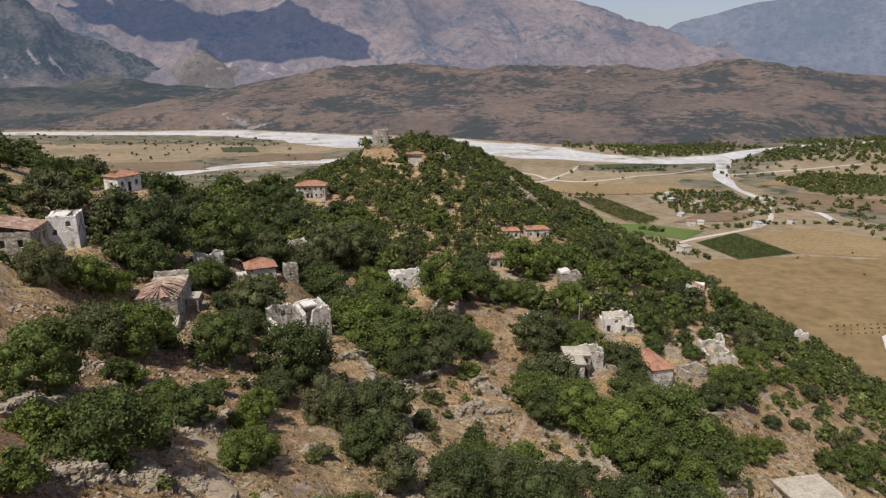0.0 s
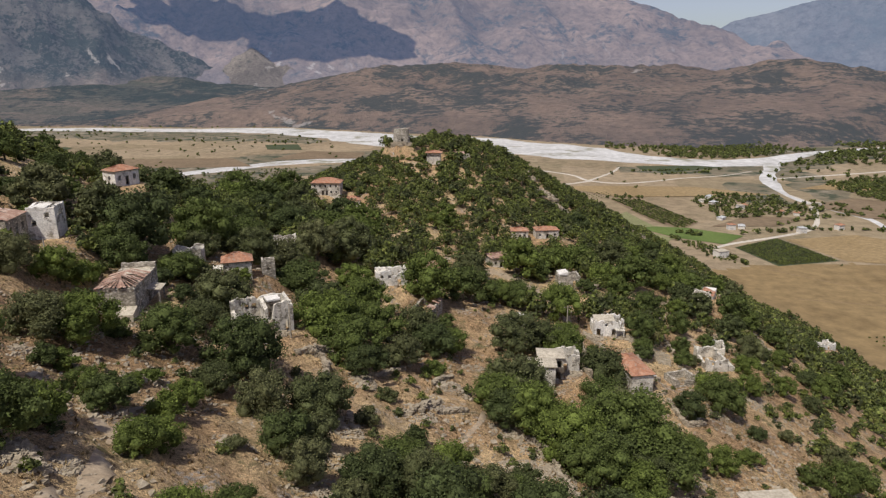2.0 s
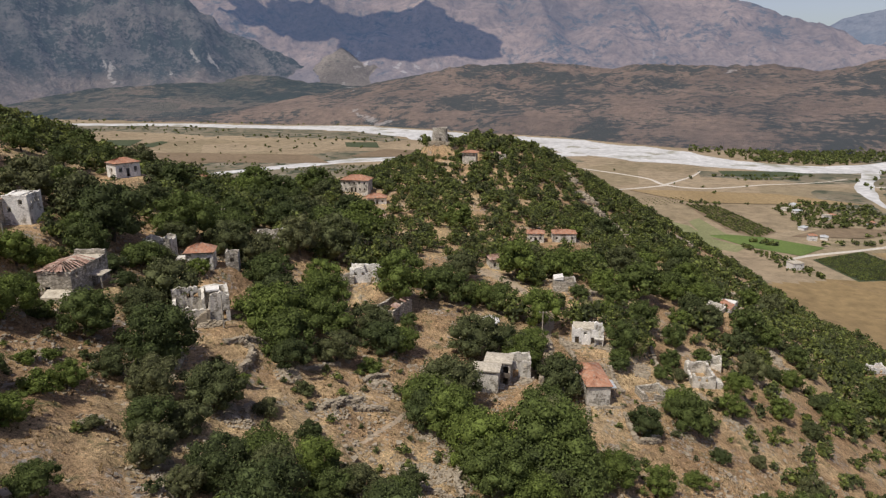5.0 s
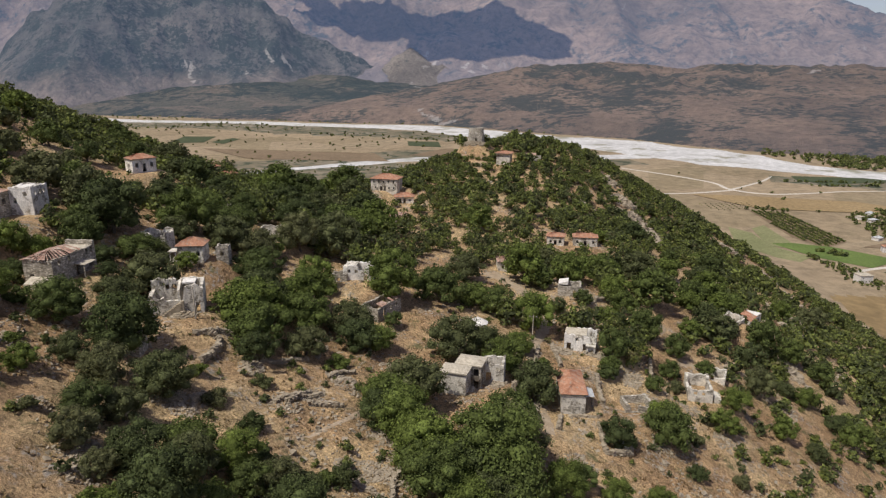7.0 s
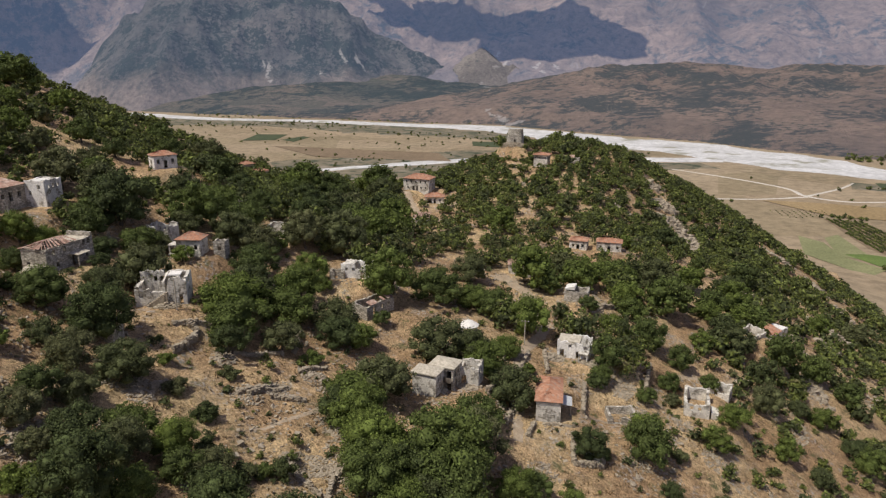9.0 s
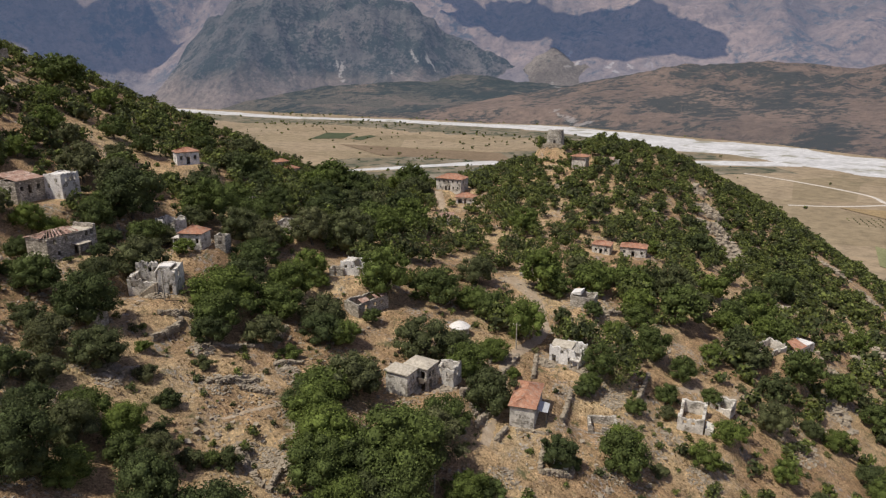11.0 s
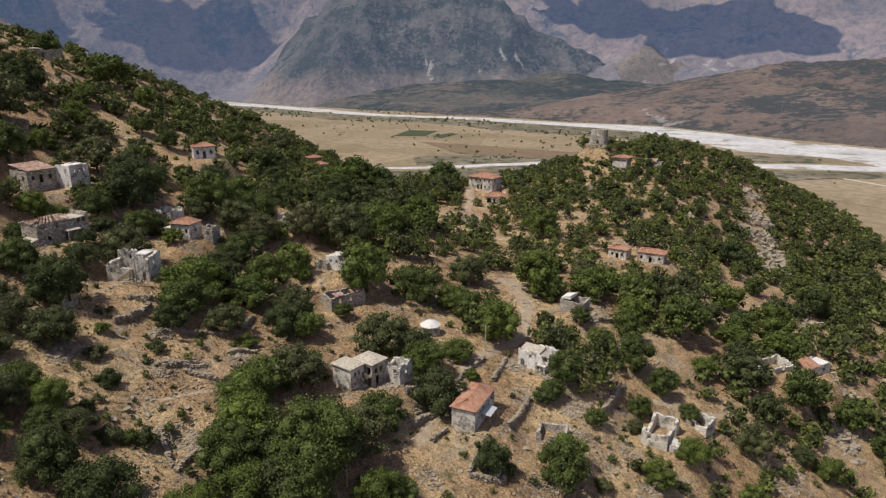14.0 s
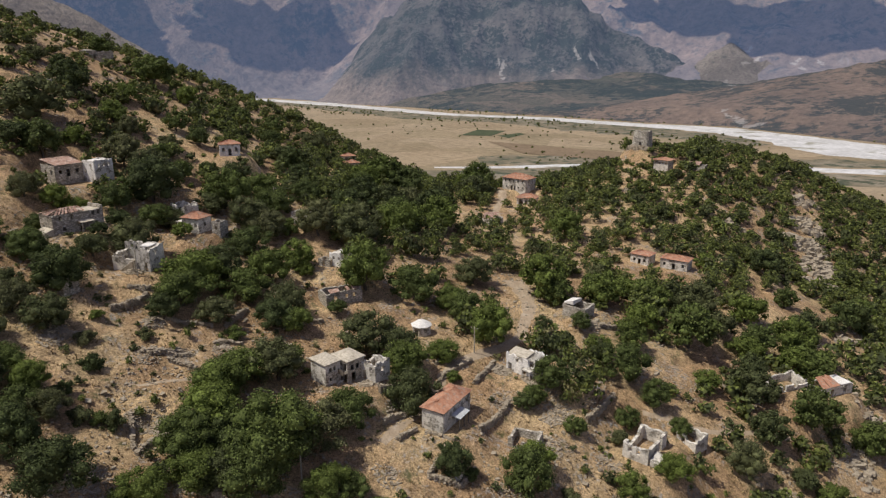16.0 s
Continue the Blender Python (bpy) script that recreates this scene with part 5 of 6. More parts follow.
rng = np.random.default_rng(900)
n = 22000
sx, sy = rng.uniform(-60, 105, n), rng.uniform(34, 200, n)
ok = value_noise(sx / 13, sy / 13, 61) * 0.6 + value_noise(sx / 4, sy / 4, 63) * 0.4 > 0.50
sx, sy = sx[ok], sy[ok]
stones("loose_stones", np.stack([sx, sy, ground(sx, sy)], 1), rng.choice([0.25, 0.35, 0.5, 0.8], len(sx), p=[0.45, 0.35, 0.16, 0.04]), RUBBLE, "loose pale stones strewn over the dry slope", 901, "stones")

# ---------------------------------------------------------------- trees and scrub
def leaf_material(name, dark, light, olive, by_object=True):
    m, nt, b = mat(name, 0.75)
    geo = nt.nodes.new("ShaderNodeNewGeometry")
    leaf = geo.outputs["Random Per Island"]
    if by_object:
        info = nt.nodes.new("ShaderNodeObjectInfo").outputs["Random"]
        tone = ramp(nt, info, [(0.0, dark), (0.30, light), (0.42, dark), (0.55, olive), (0.68, dark), (0.86, light), (1.0, dark)])
    else:
        info = noise_tex(nt, geo.outputs["Position"], 0.14, 3.0, 0.6)
        tone = ramp(nt, info, [(0.30, olive), (0.37, dark), (0.45, dark), (0.51, light), (0.56, dark), (0.62, light), (0.70, olive)])
    col = mix(nt, 0.85, tone, ramp(nt, leaf, [(0.0, grey(0.45)), (0.6, grey(1.0)), (1.0, grey(1.7))]), "MULTIPLY")
    nt.links.new(col, b.inputs["Base Color"])
    b.inputs["Specular IOR Level"].default_value = 0.15
    tr = nt.nodes.new("ShaderNodeBsdfTranslucent")
    nt.links.new(col, tr.inputs["Color"])
    mx = nt.nodes.new("ShaderNodeMixShader")
    mx.inputs[0].default_value = 0.27
    nt.links.new(b.outputs[0], mx.inputs[1])
    nt.links.new(tr.outputs[0], mx.inputs[2])
    nt.links.new(mx.outputs[0], nt.nodes["Material Output"].inputs["Surface"])
    return m


LEAF = leaf_material("tree_leaves", (0.073, 0.092, 0.034), (0.145, 0.184, 0.041), (0.138, 0.142, 0.064))
SCRUB = leaf_material("scrub_leaves", (0.080, 0.094, 0.039), (0.174, 0.202, 0.050), (0.190, 0.170, 0.080), False)
BARK = mottled("bark", [(0.3, (0.07, 0.055, 0.042)), (0.7, (0.16, 0.13, 0.10))], 3.0, 14.0, 0.95, 0.02, None, False)

CORES = []
for k in (1, 2):
    bm = bmesh.new()
    bmesh.ops.create_icosphere(bm, subdivisions=k, radius=1)
    CORES.append((np.array([v.co[:] for v in bm.verts]), np.array([[v.index for v in f.verts] for f in bm.faces])))
    bm.free()


def crown_arrays(seed, lobes, leaves, leaf, tall=0.85, base=0.05, cored=True):
    """A crown about one metre wide with its foot at z = 0: many unequal boughs of loose leaf sprays over a rounded, dense inside."""
    rng = np.random.default_rng(seed)
    lean = rng.uniform(-0.07, 0.07, 2)
    mid = base + 0.44 * (tall - base)
    half = (tall - base) / 2
    c, r = [np.array([0, 0, mid])], [0.33 if lobes > 8 else 0.30]
    small, large = (0.09, 0.20) if lobes > 8 else (0.13, 0.25)
    for k in range(lobes):
        a = 2.39996 * k + rng.uniform(-0.5, 0.5)
        u = (k + rng.uniform(0, 1)) / lobes
        rad = rng.uniform(small, large)
        up = -0.75 + 1.7 * u
        round_ = math.sqrt(max(0.05, 1 - min(1, abs(up)) ** 2.2))
        out = max(0.0, 0.50 * round_ - rad * 0.8) * rng.uniform(0.80, 1.16)
        z = mid + up * max(half - rad * 0.7, 0.05)
        c.append(np.array([out * np.cos(a) + lean[0] * u, out * np.sin(a) + lean[1] * u, max(z, base + rad * 0.5)]))
        r.append(rad)
    c, r = np.array(c), np.array(r)
    share = r**1.7 / (r**1.7).sum()
    stretch = np.array([1, 1, 0.86])
    bv, bf = CORES[0]
    verts, faces, n = [], [], 0
    for k in range(len(r)):
        if cored or k == 0:
            v = c[k] + bv * (0.74 + 0.20 * rng.uniform(-1, 1, len(bv)))[:, None] * r[k] * stretch
            verts.append(v)
            faces.append(np.concatenate([bf, bf[:, :1]], 1) + n)
            n += len(v)
        m = int(leaves * share[k] * 1.7)
        d = rng.normal(size=(m, 3))
        d[:, 2] = np.where(d[:, 2] < -0.6, -d[:, 2], d[:, 2])
        d /= np.linalg.norm(d, axis=1)[:, None]
        ripple = 0.11 * np.sin(d[:, 0] * 7 + k) + 0.11 * np.sin(d[:, 1] * 8 + 2 * k) + 0.09 * np.sin(d[:, 2] * 9 - k)
        p = c[k] + d * stretch * (r[k] * (rng.uniform(0.74, 1.16, m) + ripple))[:, None]
        buried = np.zeros(m, bool)
        for j in range(len(r)):
            if j != k:
                buried |= np.linalg.norm((p - c[j]) / stretch, axis=1) < 0.76 * r[j]
        p, d = p[~buried], d[~buried]
        m = len(p)
        nn = d + rng.normal(size=(m, 3)) * 0.6
        nn /= np.linalg.norm(nn, axis=1)[:, None]
        t = np.cross(nn, rng.normal(size=(m, 3)))
        t /= np.linalg.norm(t, axis=1)[:, None]
        w = np.cross(nn, t)
        s = (leaf * rng.uniform(0.5, 1.5, m))[:, None]
        q = np.stack([p - t * s - w * s * 0.6, p + t * s - w * s * 0.5, p + w * s * 1.1], 1)
        verts.append(q.reshape(-1, 3))
        f = np.arange(3 * m).reshape(-1, 3) + n
        faces.append(np.concatenate([f, f[:, :1]], 1))
        n += 3 * m
    return np.concatenate(verts), np.concatenate(faces)


def raw_mesh(name, v, f, material):
    """A mesh of quads; a quad that repeats its first corner is a triangle."""
    me = bpy.data.meshes.new(name)
    tri = f[:, 0] == f[:, 3]
    size = np.where(tri, 3, 4)
    keep = np.ones(f.shape, bool)
    keep[tri, 3] = False
    loops = f[keep]
    me.vertices.add(len(v))
    me.vertices.foreach_set("co", v.astype(np.float32).ravel())
    me.loops.add(len(loops))
    me.loops.foreach_set("vertex_index", loops.astype(np.int32))
    me.polygons.add(len(f))
    me.polygons.foreach_set("loop_start", np.concatenate([[0], np.cumsum(size)[:-1]]).astype(np.int32))
    me.update(calc_edges=True)
    me.materials.append(material)
    return me


def limb(bm, a, b, r0, r1, seg=6):
    a, b = Vector(a), Vector(b)
    q = (b - a).to_track_quat("Z", "Y")
    rings = []
    for p, r in ((a, r0), (a.lerp(b, 0.5) + Vector((0.02, -0.015, 0)), (r0 + r1) / 2), (b, r1)):
        rings.append([bm.verts.new(p + q @ Vector((r * math.cos(2 * math.pi * k / seg), r * math.sin(2 * math.pi * k / seg), 0))) for k in range(seg)])
    for lo, hi in zip(rings[:-1], rings[1:]):
        for k in range(seg):
            bm.faces.new((lo[k], lo[(k + 1) % seg], hi[(k + 1) % seg], hi[k]))
    bm.faces.new(rings[-1])


def tree_model(seed, lobes, leaves, leaf, tall, base, label, category="tree", name="tree"):
    """A tree with a crown one metre wide, to be copied at its real size."""
    rng = random.Random(seed)
    ob = new(name)
    bm = bmesh.new()
    top = Vector((rng.uniform(-0.03, 0.03), rng.uniform(-0.03, 0.03), base + 0.12))
    limb(bm, (0, 0, -0.12), top, 0.042, 0.026, 8)
    for k in range(5):
        a = k * 1.26 + rng.uniform(-0.4, 0.4)
        limb(bm, top, (0.2 * math.cos(a), 0.2 * math.sin(a), tall * rng.uniform(0.4, 0.6)), 0.022, 0.007)
    part("trunk", bm, BARK, ob)
    v, f = crown_arrays(seed, lobes, leaves, leaf, tall, base)
    crown = new("crown", raw_mesh("crown", v, f, LEAF))
    crown.parent = ob
    return tagged(ob, label, category, "village trees" if category == "tree" else "village bushes")


SHAPES = ((1, 17, 0.84, 0.02), (2, 22, 0.95, 0.05), (3, 15, 0.76, 0.0), (4, 24, 1.04, 0.05), (5, 19, 0.86, 0.01), (6, 18, 0.92, 0.03), (7, 25, 0.80, 0.0))
NEAR = [tree_model(s + 60, n, 5300, 0.0128, t, b, "broad green deciduous tree with dense boughs on the dry slope") for s, n, t, b in SHAPES[:5]]
BROAD = [tree_model(s, n, 3100, 0.0155, t, b, "broad dark-green deciduous tree on the dry slope") for s, n, t, b in SHAPES]
DISTANT = [tree_model(s + 80, n - 4, 1500, 0.0235, t, b, "broad green tree on the upper slope") for s, n, t, b in SHAPES[:5]]
LOW = [tree_model(s, n, 1300, 0.029, t, -0.04, "rounded green bush on dry grass", "bush", "bush") for s, n, t in ((11, 6, 0.74), (12, 7, 0.88), (13, 5, 0.64), (14, 8, 0.78))]
TREES = [
    [
        (-25.7, 35.1, 3.8), (-9.4, 42.4, 4.3), (-30.5, 43.7, 3.8), (-25.4, 44.3, 8.1), (-28.5, 47.3, 5.3), (-7, 47.6, 4.5), (-27.1, 51.3, 5.6), (-18.6, 53, 4.7),
        (4.5, 53, 3.9), (-36.4, 54.9, 7.8), (6.4, 55.5, 4.9), (-18.2, 56.6, 4.7), (10.8, 56.9, 8.6), (0, 59.4, 4.2), (-25.1, 60.2, 5.3),
        (-5, 60.7, 5.4), (12.9, 61.3, 6.5), (-13, 62, 2.5), (-29.5, 62.9, 4.2), (1.6, 63.1, 7), (-20.9, 63.8, 3.9), (-35.7, 65.1, 3.1), (7.3, 65.4, 6.5),
        (21.9, 66, 8.3), (-8.6, 66.2, 5.9), (-34.8, 67.3, 3.6), (29.1, 68.5, 10.3), (-21.8, 68.7, 4.2),
    ],
    [
        (12.9, 68.9, 5.4), (-27.9, 69.2, 2.8), (3.8, 69.3, 7.2), (-6.4, 69.9, 5.7), (9.5, 71.5, 6.2), (14.8, 72.1, 6.2), (-27.3, 72.4, 2.8), (-42, 73.7, 8.7),
        (10.2, 75.4, 3.4), (-14.3, 75.5, 7.9), (16.6, 75.7, 3.8), (-21.8, 76.6, 5.5), (-38.2, 76.6, 8.1), (35.9, 77.6, 7.4), (18.3, 78.2, 3),
        (-8.5, 79.2, 8.7), (20.4, 79.7, 3.7), (33.9, 81.1, 3.7), (4.2, 82.2, 4.1), (-37, 82.4, 4), (-30.4, 83.3, 7.8), (-2.8, 84, 4.1), (-20.3, 85.7, 10.5),
        (36.4, 86, 8.8), (30.7, 86.7, 9.4), (-9.2, 88.5, 2.9), (39.4, 88.6, 9.2), (-57.2, 90.4, 7.3), (49.1, 90.7, 2.6),
    ],
    [
        (41.8, 92.4, 13.1), (28.1, 92.6, 10.3), (32.7, 93.2, 10.4), (-1.6, 94.5, 3.5), (-82.3, 95.5, 9.1), (-31.2, 95.5, 7.6), (-54.9, 96.4, 7), (22.7, 96.6, 9.1),
        (38, 98.1, 14.5), (18.5, 98.3, 8.5), (-35.6, 98.8, 4.2), (-5.6, 99.8, 6.7), (-53.2, 100, 5.9), (48.7, 100.8, 7.3), (-79.4, 101, 10.2), (17, 104.1, 9.4),
        (50.2, 104.5, 5.4), (56.8, 104.7, 5.8), (38.3, 105.2, 11.6), (-9.1, 105.6, 10.5), (-31.7, 105.9, 10.7), (-96.4, 105.9, 16.1), (-50.5, 108.7, 8.1), (-1.4, 108.9, 7.8),
        (4.8, 110.1, 4), (19.9, 110.1, 10.5), (-14.6, 110.8, 12.8), (-84.5, 111.1, 6.5), (63.9, 111.4, 4.5), (-55.5, 112.5, 6.5),
    ],
    [
        (83.5, 113.6, 10.4), (76.6, 113.6, 4.2), (37.3, 114.3, 9.3), (-44.3, 115.2, 8), (17.5, 114.5, 6.5), (-33.4, 117.4, 4.6), (-138.8, 118.8, 7.7), (-16.8, 118.9, 9.9),
        (-42.5, 119, 5.5), (-71.9, 119.2, 10.1), (3.7, 119.3, 8.3), (-53.1, 119.5, 14), (-7.9, 119.6, 11.2), (-43.9, 119.8, 6.5), (55.8, 122.4, 6.9), (-61.8, 123.3, 11.1),
        (7.3, 123.5, 6.4), (-120.6, 124.1, 11.1), (-129.7, 124.1, 8.5), (58.3, 124.4, 2.8), (70.8, 124.7, 4.3), (-0.2, 125.5, 9.4), (88.3, 126.6, 5.2), (-98.4, 127.5, 7.9),
        (38.6, 128.2, 10.7), (-11.7, 129, 11), (79.1, 129.5, 3.9), (-25.1, 130.4, 11), (65.3, 131.1, 9.4), (21, 132, 11.4),
    ],
    [
        (-47.6, 132.6, 9), (40.4, 132.9, 4.1), (31.3, 133.6, 9.1), (64.6, 134.5, 7.2), (5.4, 135.6, 4.4), (27.5, 135.9, 8.5), (70.8, 136.4, 3.6), (-37.4, 138.3, 9.4),
        (-12.4, 139, 4.8), (-85.8, 139.2, 8), (-15.5, 139.6, 8), (-33, 140.4, 10.2), (-120.2, 140.4, 8.5), (38.8, 140.5, 3.1), (32.2, 144, 6.5), (-31.3, 146.9, 5.1),
        (52.1, 147.3, 4.8), (0.7, 147.5, 12.1), (77.6, 147.2, 6.6), (-100.4, 148.1, 8), (52.4, 149.8, 5.1), (62.3, 150.6, 5), (-168, 150.9, 9.2), (-91.3, 151.4, 7.7),
        (-45.8, 151.9, 11.1), (-55.9, 152.8, 11.4), (-28.1, 154.1, 10.7), (53.2, 155.3, 7.6), (9.6, 156.5, 12.7), (80.2, 157, 7.3),
    ],
    [
        (98.9, 158.8, 5), (91.8, 159.2, 5.5), (33, 159.5, 10.8), (67.6, 159.2, 4.2), (22.5, 161.9, 9), (-147.8, 162.2, 16.6), (17.3, 162.4, 8.6), (-22, 163.4, 13.8),
        (66, 164.8, 5.4), (-134.8, 168.9, 9), (75, 171.3, 4.9), (68.1, 173.6, 6.4), (37.4, 173.7, 4.6), (87.9, 174.7, 8.3), (59.4, 176.1, 10.2), (-66.1, 176.3, 10.1),
        (-41.5, 176.7, 13), (52.8, 177.2, 5.2), (112.1, 178.5, 8.3), (9.3, 179.1, 10.1), (-84.1, 179.8, 10.8), (49.6, 179.9, 7), (108.9, 180.9, 7), (43.1, 182.3, 5.3),
        (-26.5, 182.7, 14.9), (96, 185.2, 5.2), (101.6, 186, 6.4), (86.9, 188.7, 9), (53.9, 188.8, 8.1), (-133.8, 189.7, 9.5),
    ],
    [
        (29.8, 190.5, 9), (-110.6, 191.1, 9.1), (71.7, 191.5, 6.2), (25.1, 191.6, 12.5), (-35.5, 192.6, 13.1), (-45.1, 196.6, 13), (-62, 197, 10.5), (81, 197.4, 9.1),
        (51, 198.7, 9.3), (-25.6, 202, 14.1), (37.4, 202.1, 11.9), (92.7, 202.4, 11.1), (61.8, 203.5, 12.6), (76.6, 204.3, 9), (-33.9, 206.3, 12.2), (111, 208.9, 8),
        (154.2, 210.3, 12.4), (102.1, 211.3, 8.2), (45.6, 212.7, 10.8), (135.5, 212.9, 8.5), (38.8, 213.7, 8), (72, 213.9, 9), (-72.7, 214.9, 13), (27.2, 215.2, 7),
        (64, 215.7, 9.7), (101.3, 216.7, 6), (56.7, 217, 10.8), (-118.9, 218.5, 12.5), (72.7, 219.7, 9.7), (-63.4, 221.2, 13.7),
    ],
    [
        (81, 221.4, 7.7), (84.3, 224.3, 12.2), (49.3, 226.4, 7), (79.4, 227.8, 10.9), (65, 232.5, 10.4), (-2, 240.9, 11.4), (77.7, 245.4, 10.3), (41.5, 259.5, 7.6),
        (-62.1, 260.1, 13.8), (67, 260.3, 7.5), (149.3, 261.9, 9), (108, 263, 9), (165.5, 266.6, 7), (82, 271.8, 11.5), (-70.5, 272.2, 14.6), (-79.6, 275.7, 13),
        (54.2, 280.1, 10.8), (125.5, 290.6, 11.2), (80, 301.2, 8.7),
    ],
    [
        (-71.7, 113.3, 6.2), (-68, 133.5, 8.3), (-76.3, 131.1, 6.9), (-49.4, 137.8, 12.5), (-69.4, 143, 5.9), (-44.1, 106.6, 5.6), (-47.3, 89.9, 6), (-78.1, 179.2, 10.7),
        (-65.2, 150.5, 9.1), (-79.3, 123.3, 6.6), (-93.2, 129.3, 7), (-128.2, 203.1, 8.4), (-70.5, 206, 13), (-52, 190.6, 11), (-45.3, 204.4, 13),
        (-52.4, 167.1, 9.8), (-43.9, 143, 7.1),
    ],
]
placed = []
for block in TREES:
    for x, y, w in block:
        placed.append((x, y, w))
rng = random.Random(8)
last = {}
for x, y, w in placed:
    model = rng.choice(LOW if w < 4.2 else DISTANT if x < -58 or y > 186 else NEAR if w > 6 and y - 0.45 * max(x, 0) < 96 else BROAD)
    m = Matrix.Translation(at_ground(x, y, 0.05 * w)) @ pose(0, 0, 0, rng.uniform(-4, 4), rng.uniform(-4, 4), rng.uniform(0, 360)) @ Matrix.Diagonal((w * (1.08 if x < 45 else 0.98), w * rng.uniform(0.98, 1.18), w * rng.uniform(0.90, 1.14), 1))
    if model in last:
        copy_thing(model, last[model])
    last[model] = m
for model, m in last.items():
    model.matrix_world = m

# --- woodland and scrub, too many to count
PATHS = [
    [(44, 116, 2.0), (39.5, 131, 2.6), (35.8, 143, 2.8), (34.8, 152, 2.8), (35.5, 166, 2.8), (31.9, 173, 3.2), (26, 183, 5), (14, 192, 8)],
    [(-61, 277, 5), (-52, 266, 4.0), (-46, 256, 3.4), (-38, 246, 3.2), (-27.5, 239, 3)],
    [(-30, 62, 1.4), (-24.6, 56.5, 1.6), (-21.7, 54.3, 1.8), (-18.1, 46.9, 2.4), (-16, 36, 3)],
    [(10, 86, 1.0), (14, 98, 1.0), (13, 112, 1.0)],
    [(67, 170, 1.2), (78, 178, 1.4), (83, 186, 1.6), (90, 196, 1.6)],
]
path_pts = np.concatenate([ribbon(p)[0] for p in PATHS])
placed_a = np.array(placed)
plots_a = np.array([(x, y, r) for x, y, _, r in PLOTS] + [(-40, 265, 4), (-49, 278, 4), (59, 94, 7), (-11.5, 330.5, 5), (-31, 344, 6), (-56, 279, 5), (-44, 269, 4), (25, 113.5, 2), (-24, 98, 3), (50, 335, 8), (58, 325, 8), (46, 352, 7), (64, 309, 6), (38, 370, 5), (12.7, 184.6, 7), (19, 192, 5), (-40, 248, 3), (36, 239, 6), (29, 236, 4), (-46, 120, 3), (-9, 145, 4)])


def free_of(x, y, r, near_trees=0.33):
    ok = np.ones(len(x), bool)
    for px, py, pr in plots_a:
        ok &= np.hypot(x - px, y - py) > pr * 0.85 + r * 0.5
    for px, py, pw in placed_a:
        ok &= np.hypot(x - px, y - py) > pw * near_trees + r * 0.25
    for px, py, pw in path_pts:
        ok &= np.hypot(x - px, y - py) > pw * 0.5 + r * 0.45
    return ok


def scatter(x0, x1, y0, y1, step, chance, seed):
    rng = np.random.default_rng(seed)
    gx, gy = np.meshgrid(np.arange(x0, x1, step), np.arange(y0, y1, step))
    x = gx.ravel() + rng.uniform(-0.48, 0.48, gx.size) * step
    y = gy.ravel() + rng.uniform(-0.48, 0.48, gx.size) * step
    ok = rng.uniform(0, 1, x.size) < chance(x, y)
    return x[ok], y[ok]


def grown(name, x, y, w, models, material, label, category, seed):
    """All plants of a stretch as one mesh, from a few crown shapes."""
    rng = np.random.default_rng(seed)
    vs, fs, n = [], [], 0
    kind = rng.integers(0, len(models), len(x))
    z = ground(x, y) - 0.05 * w
    for k in range(len(x)):
        v, f = models[kind[k]]
        a = rng.uniform(0, 2 * np.pi)
        s = w[k] * np.array([1, rng.uniform(0.85, 1.15), rng.uniform(0.8, 1.1)])
        q = v * s
        q = np.stack([q[:, 0] * np.cos(a) - q[:, 1] * np.sin(a) + x[k], q[:, 0] * np.sin(a) + q[:, 1] * np.cos(a) + y[k], q[:, 2] + z[k]], 1)
        vs.append(q)
        fs.append(f + n)
        n += len(q)
    ob = new(name, raw_mesh(name, np.concatenate(vs), np.concatenate(fs), material))
    return tagged(ob, label, category, kind="stuff")


SHRUBS = [crown_arrays(s, n, 74, 0.088, t, -0.06, False) for s, n, t in ((31, 3, 0.8), (32, 4, 0.95), (33, 5, 0.7), (34, 4, 0.85), (35, 3, 0.75), (36, 5, 0.9))]
COPSE = [crown_arrays(s, n + 3, 330, 0.044, t * 1.12, -0.03, False) for s, n, t in ((41, 6, 0.9), (42, 7, 1.05), (43, 6, 0.8), (44, 8, 0.95), (45, 7, 0.86), (46, 5, 0.98))]
THICKET = [crown_arrays(s, n, 190, 0.060, t, -0.05, False) for s, n, t in ((61, 7, 0.85), (62, 9, 1.0), (63, 6, 0.75), (64, 9, 0.92), (65, 8, 0.8), (66, 6, 0.95))]
SPECK = [crown_arrays(s, 2, 26, 0.14, t, -0.05, False) for s, t in ((51, 0.85), (52, 1.0), (53, 0.75))]


def patchy(x, y, size, lo, hi, seed):
    return smooth(lo, hi, value_noise(x / size, y / size, seed) * 0.65 + value_noise(x / size * 2.7, y / size * 2.7, seed + 1) * 0.35)


def facing(x, y):
    """The part of the upper slope that looks towards the village."""
    return x > np.where(y < 165, -55 - 4.0 * (y - 80), np.where(y < 195, -380, np.where(y < 290, -275 + 0.35 * (y - 200), -235 + 1.15 * (y - 300))))


# bare gullies down the steep slope: half width, then the points of the line
GULLIES = [(6.0, (80, 404), (93, 386), (111, 367), (122, 352), (129, 333)), (3.5, (108, 288), (116, 285), (124, 279)), (5.0, (97, 217), (101, 212), (104, 198)),
           (3.5, (124, 240), (121, 226), (118, 208)), (1.8, (84, 270), (81, 249), (81, 230)),
           (4.2, (36, 374), (46, 352), (52, 334), (61, 321), (66, 306)), (2.0, (24, 352), (33, 330), (36, 312))]


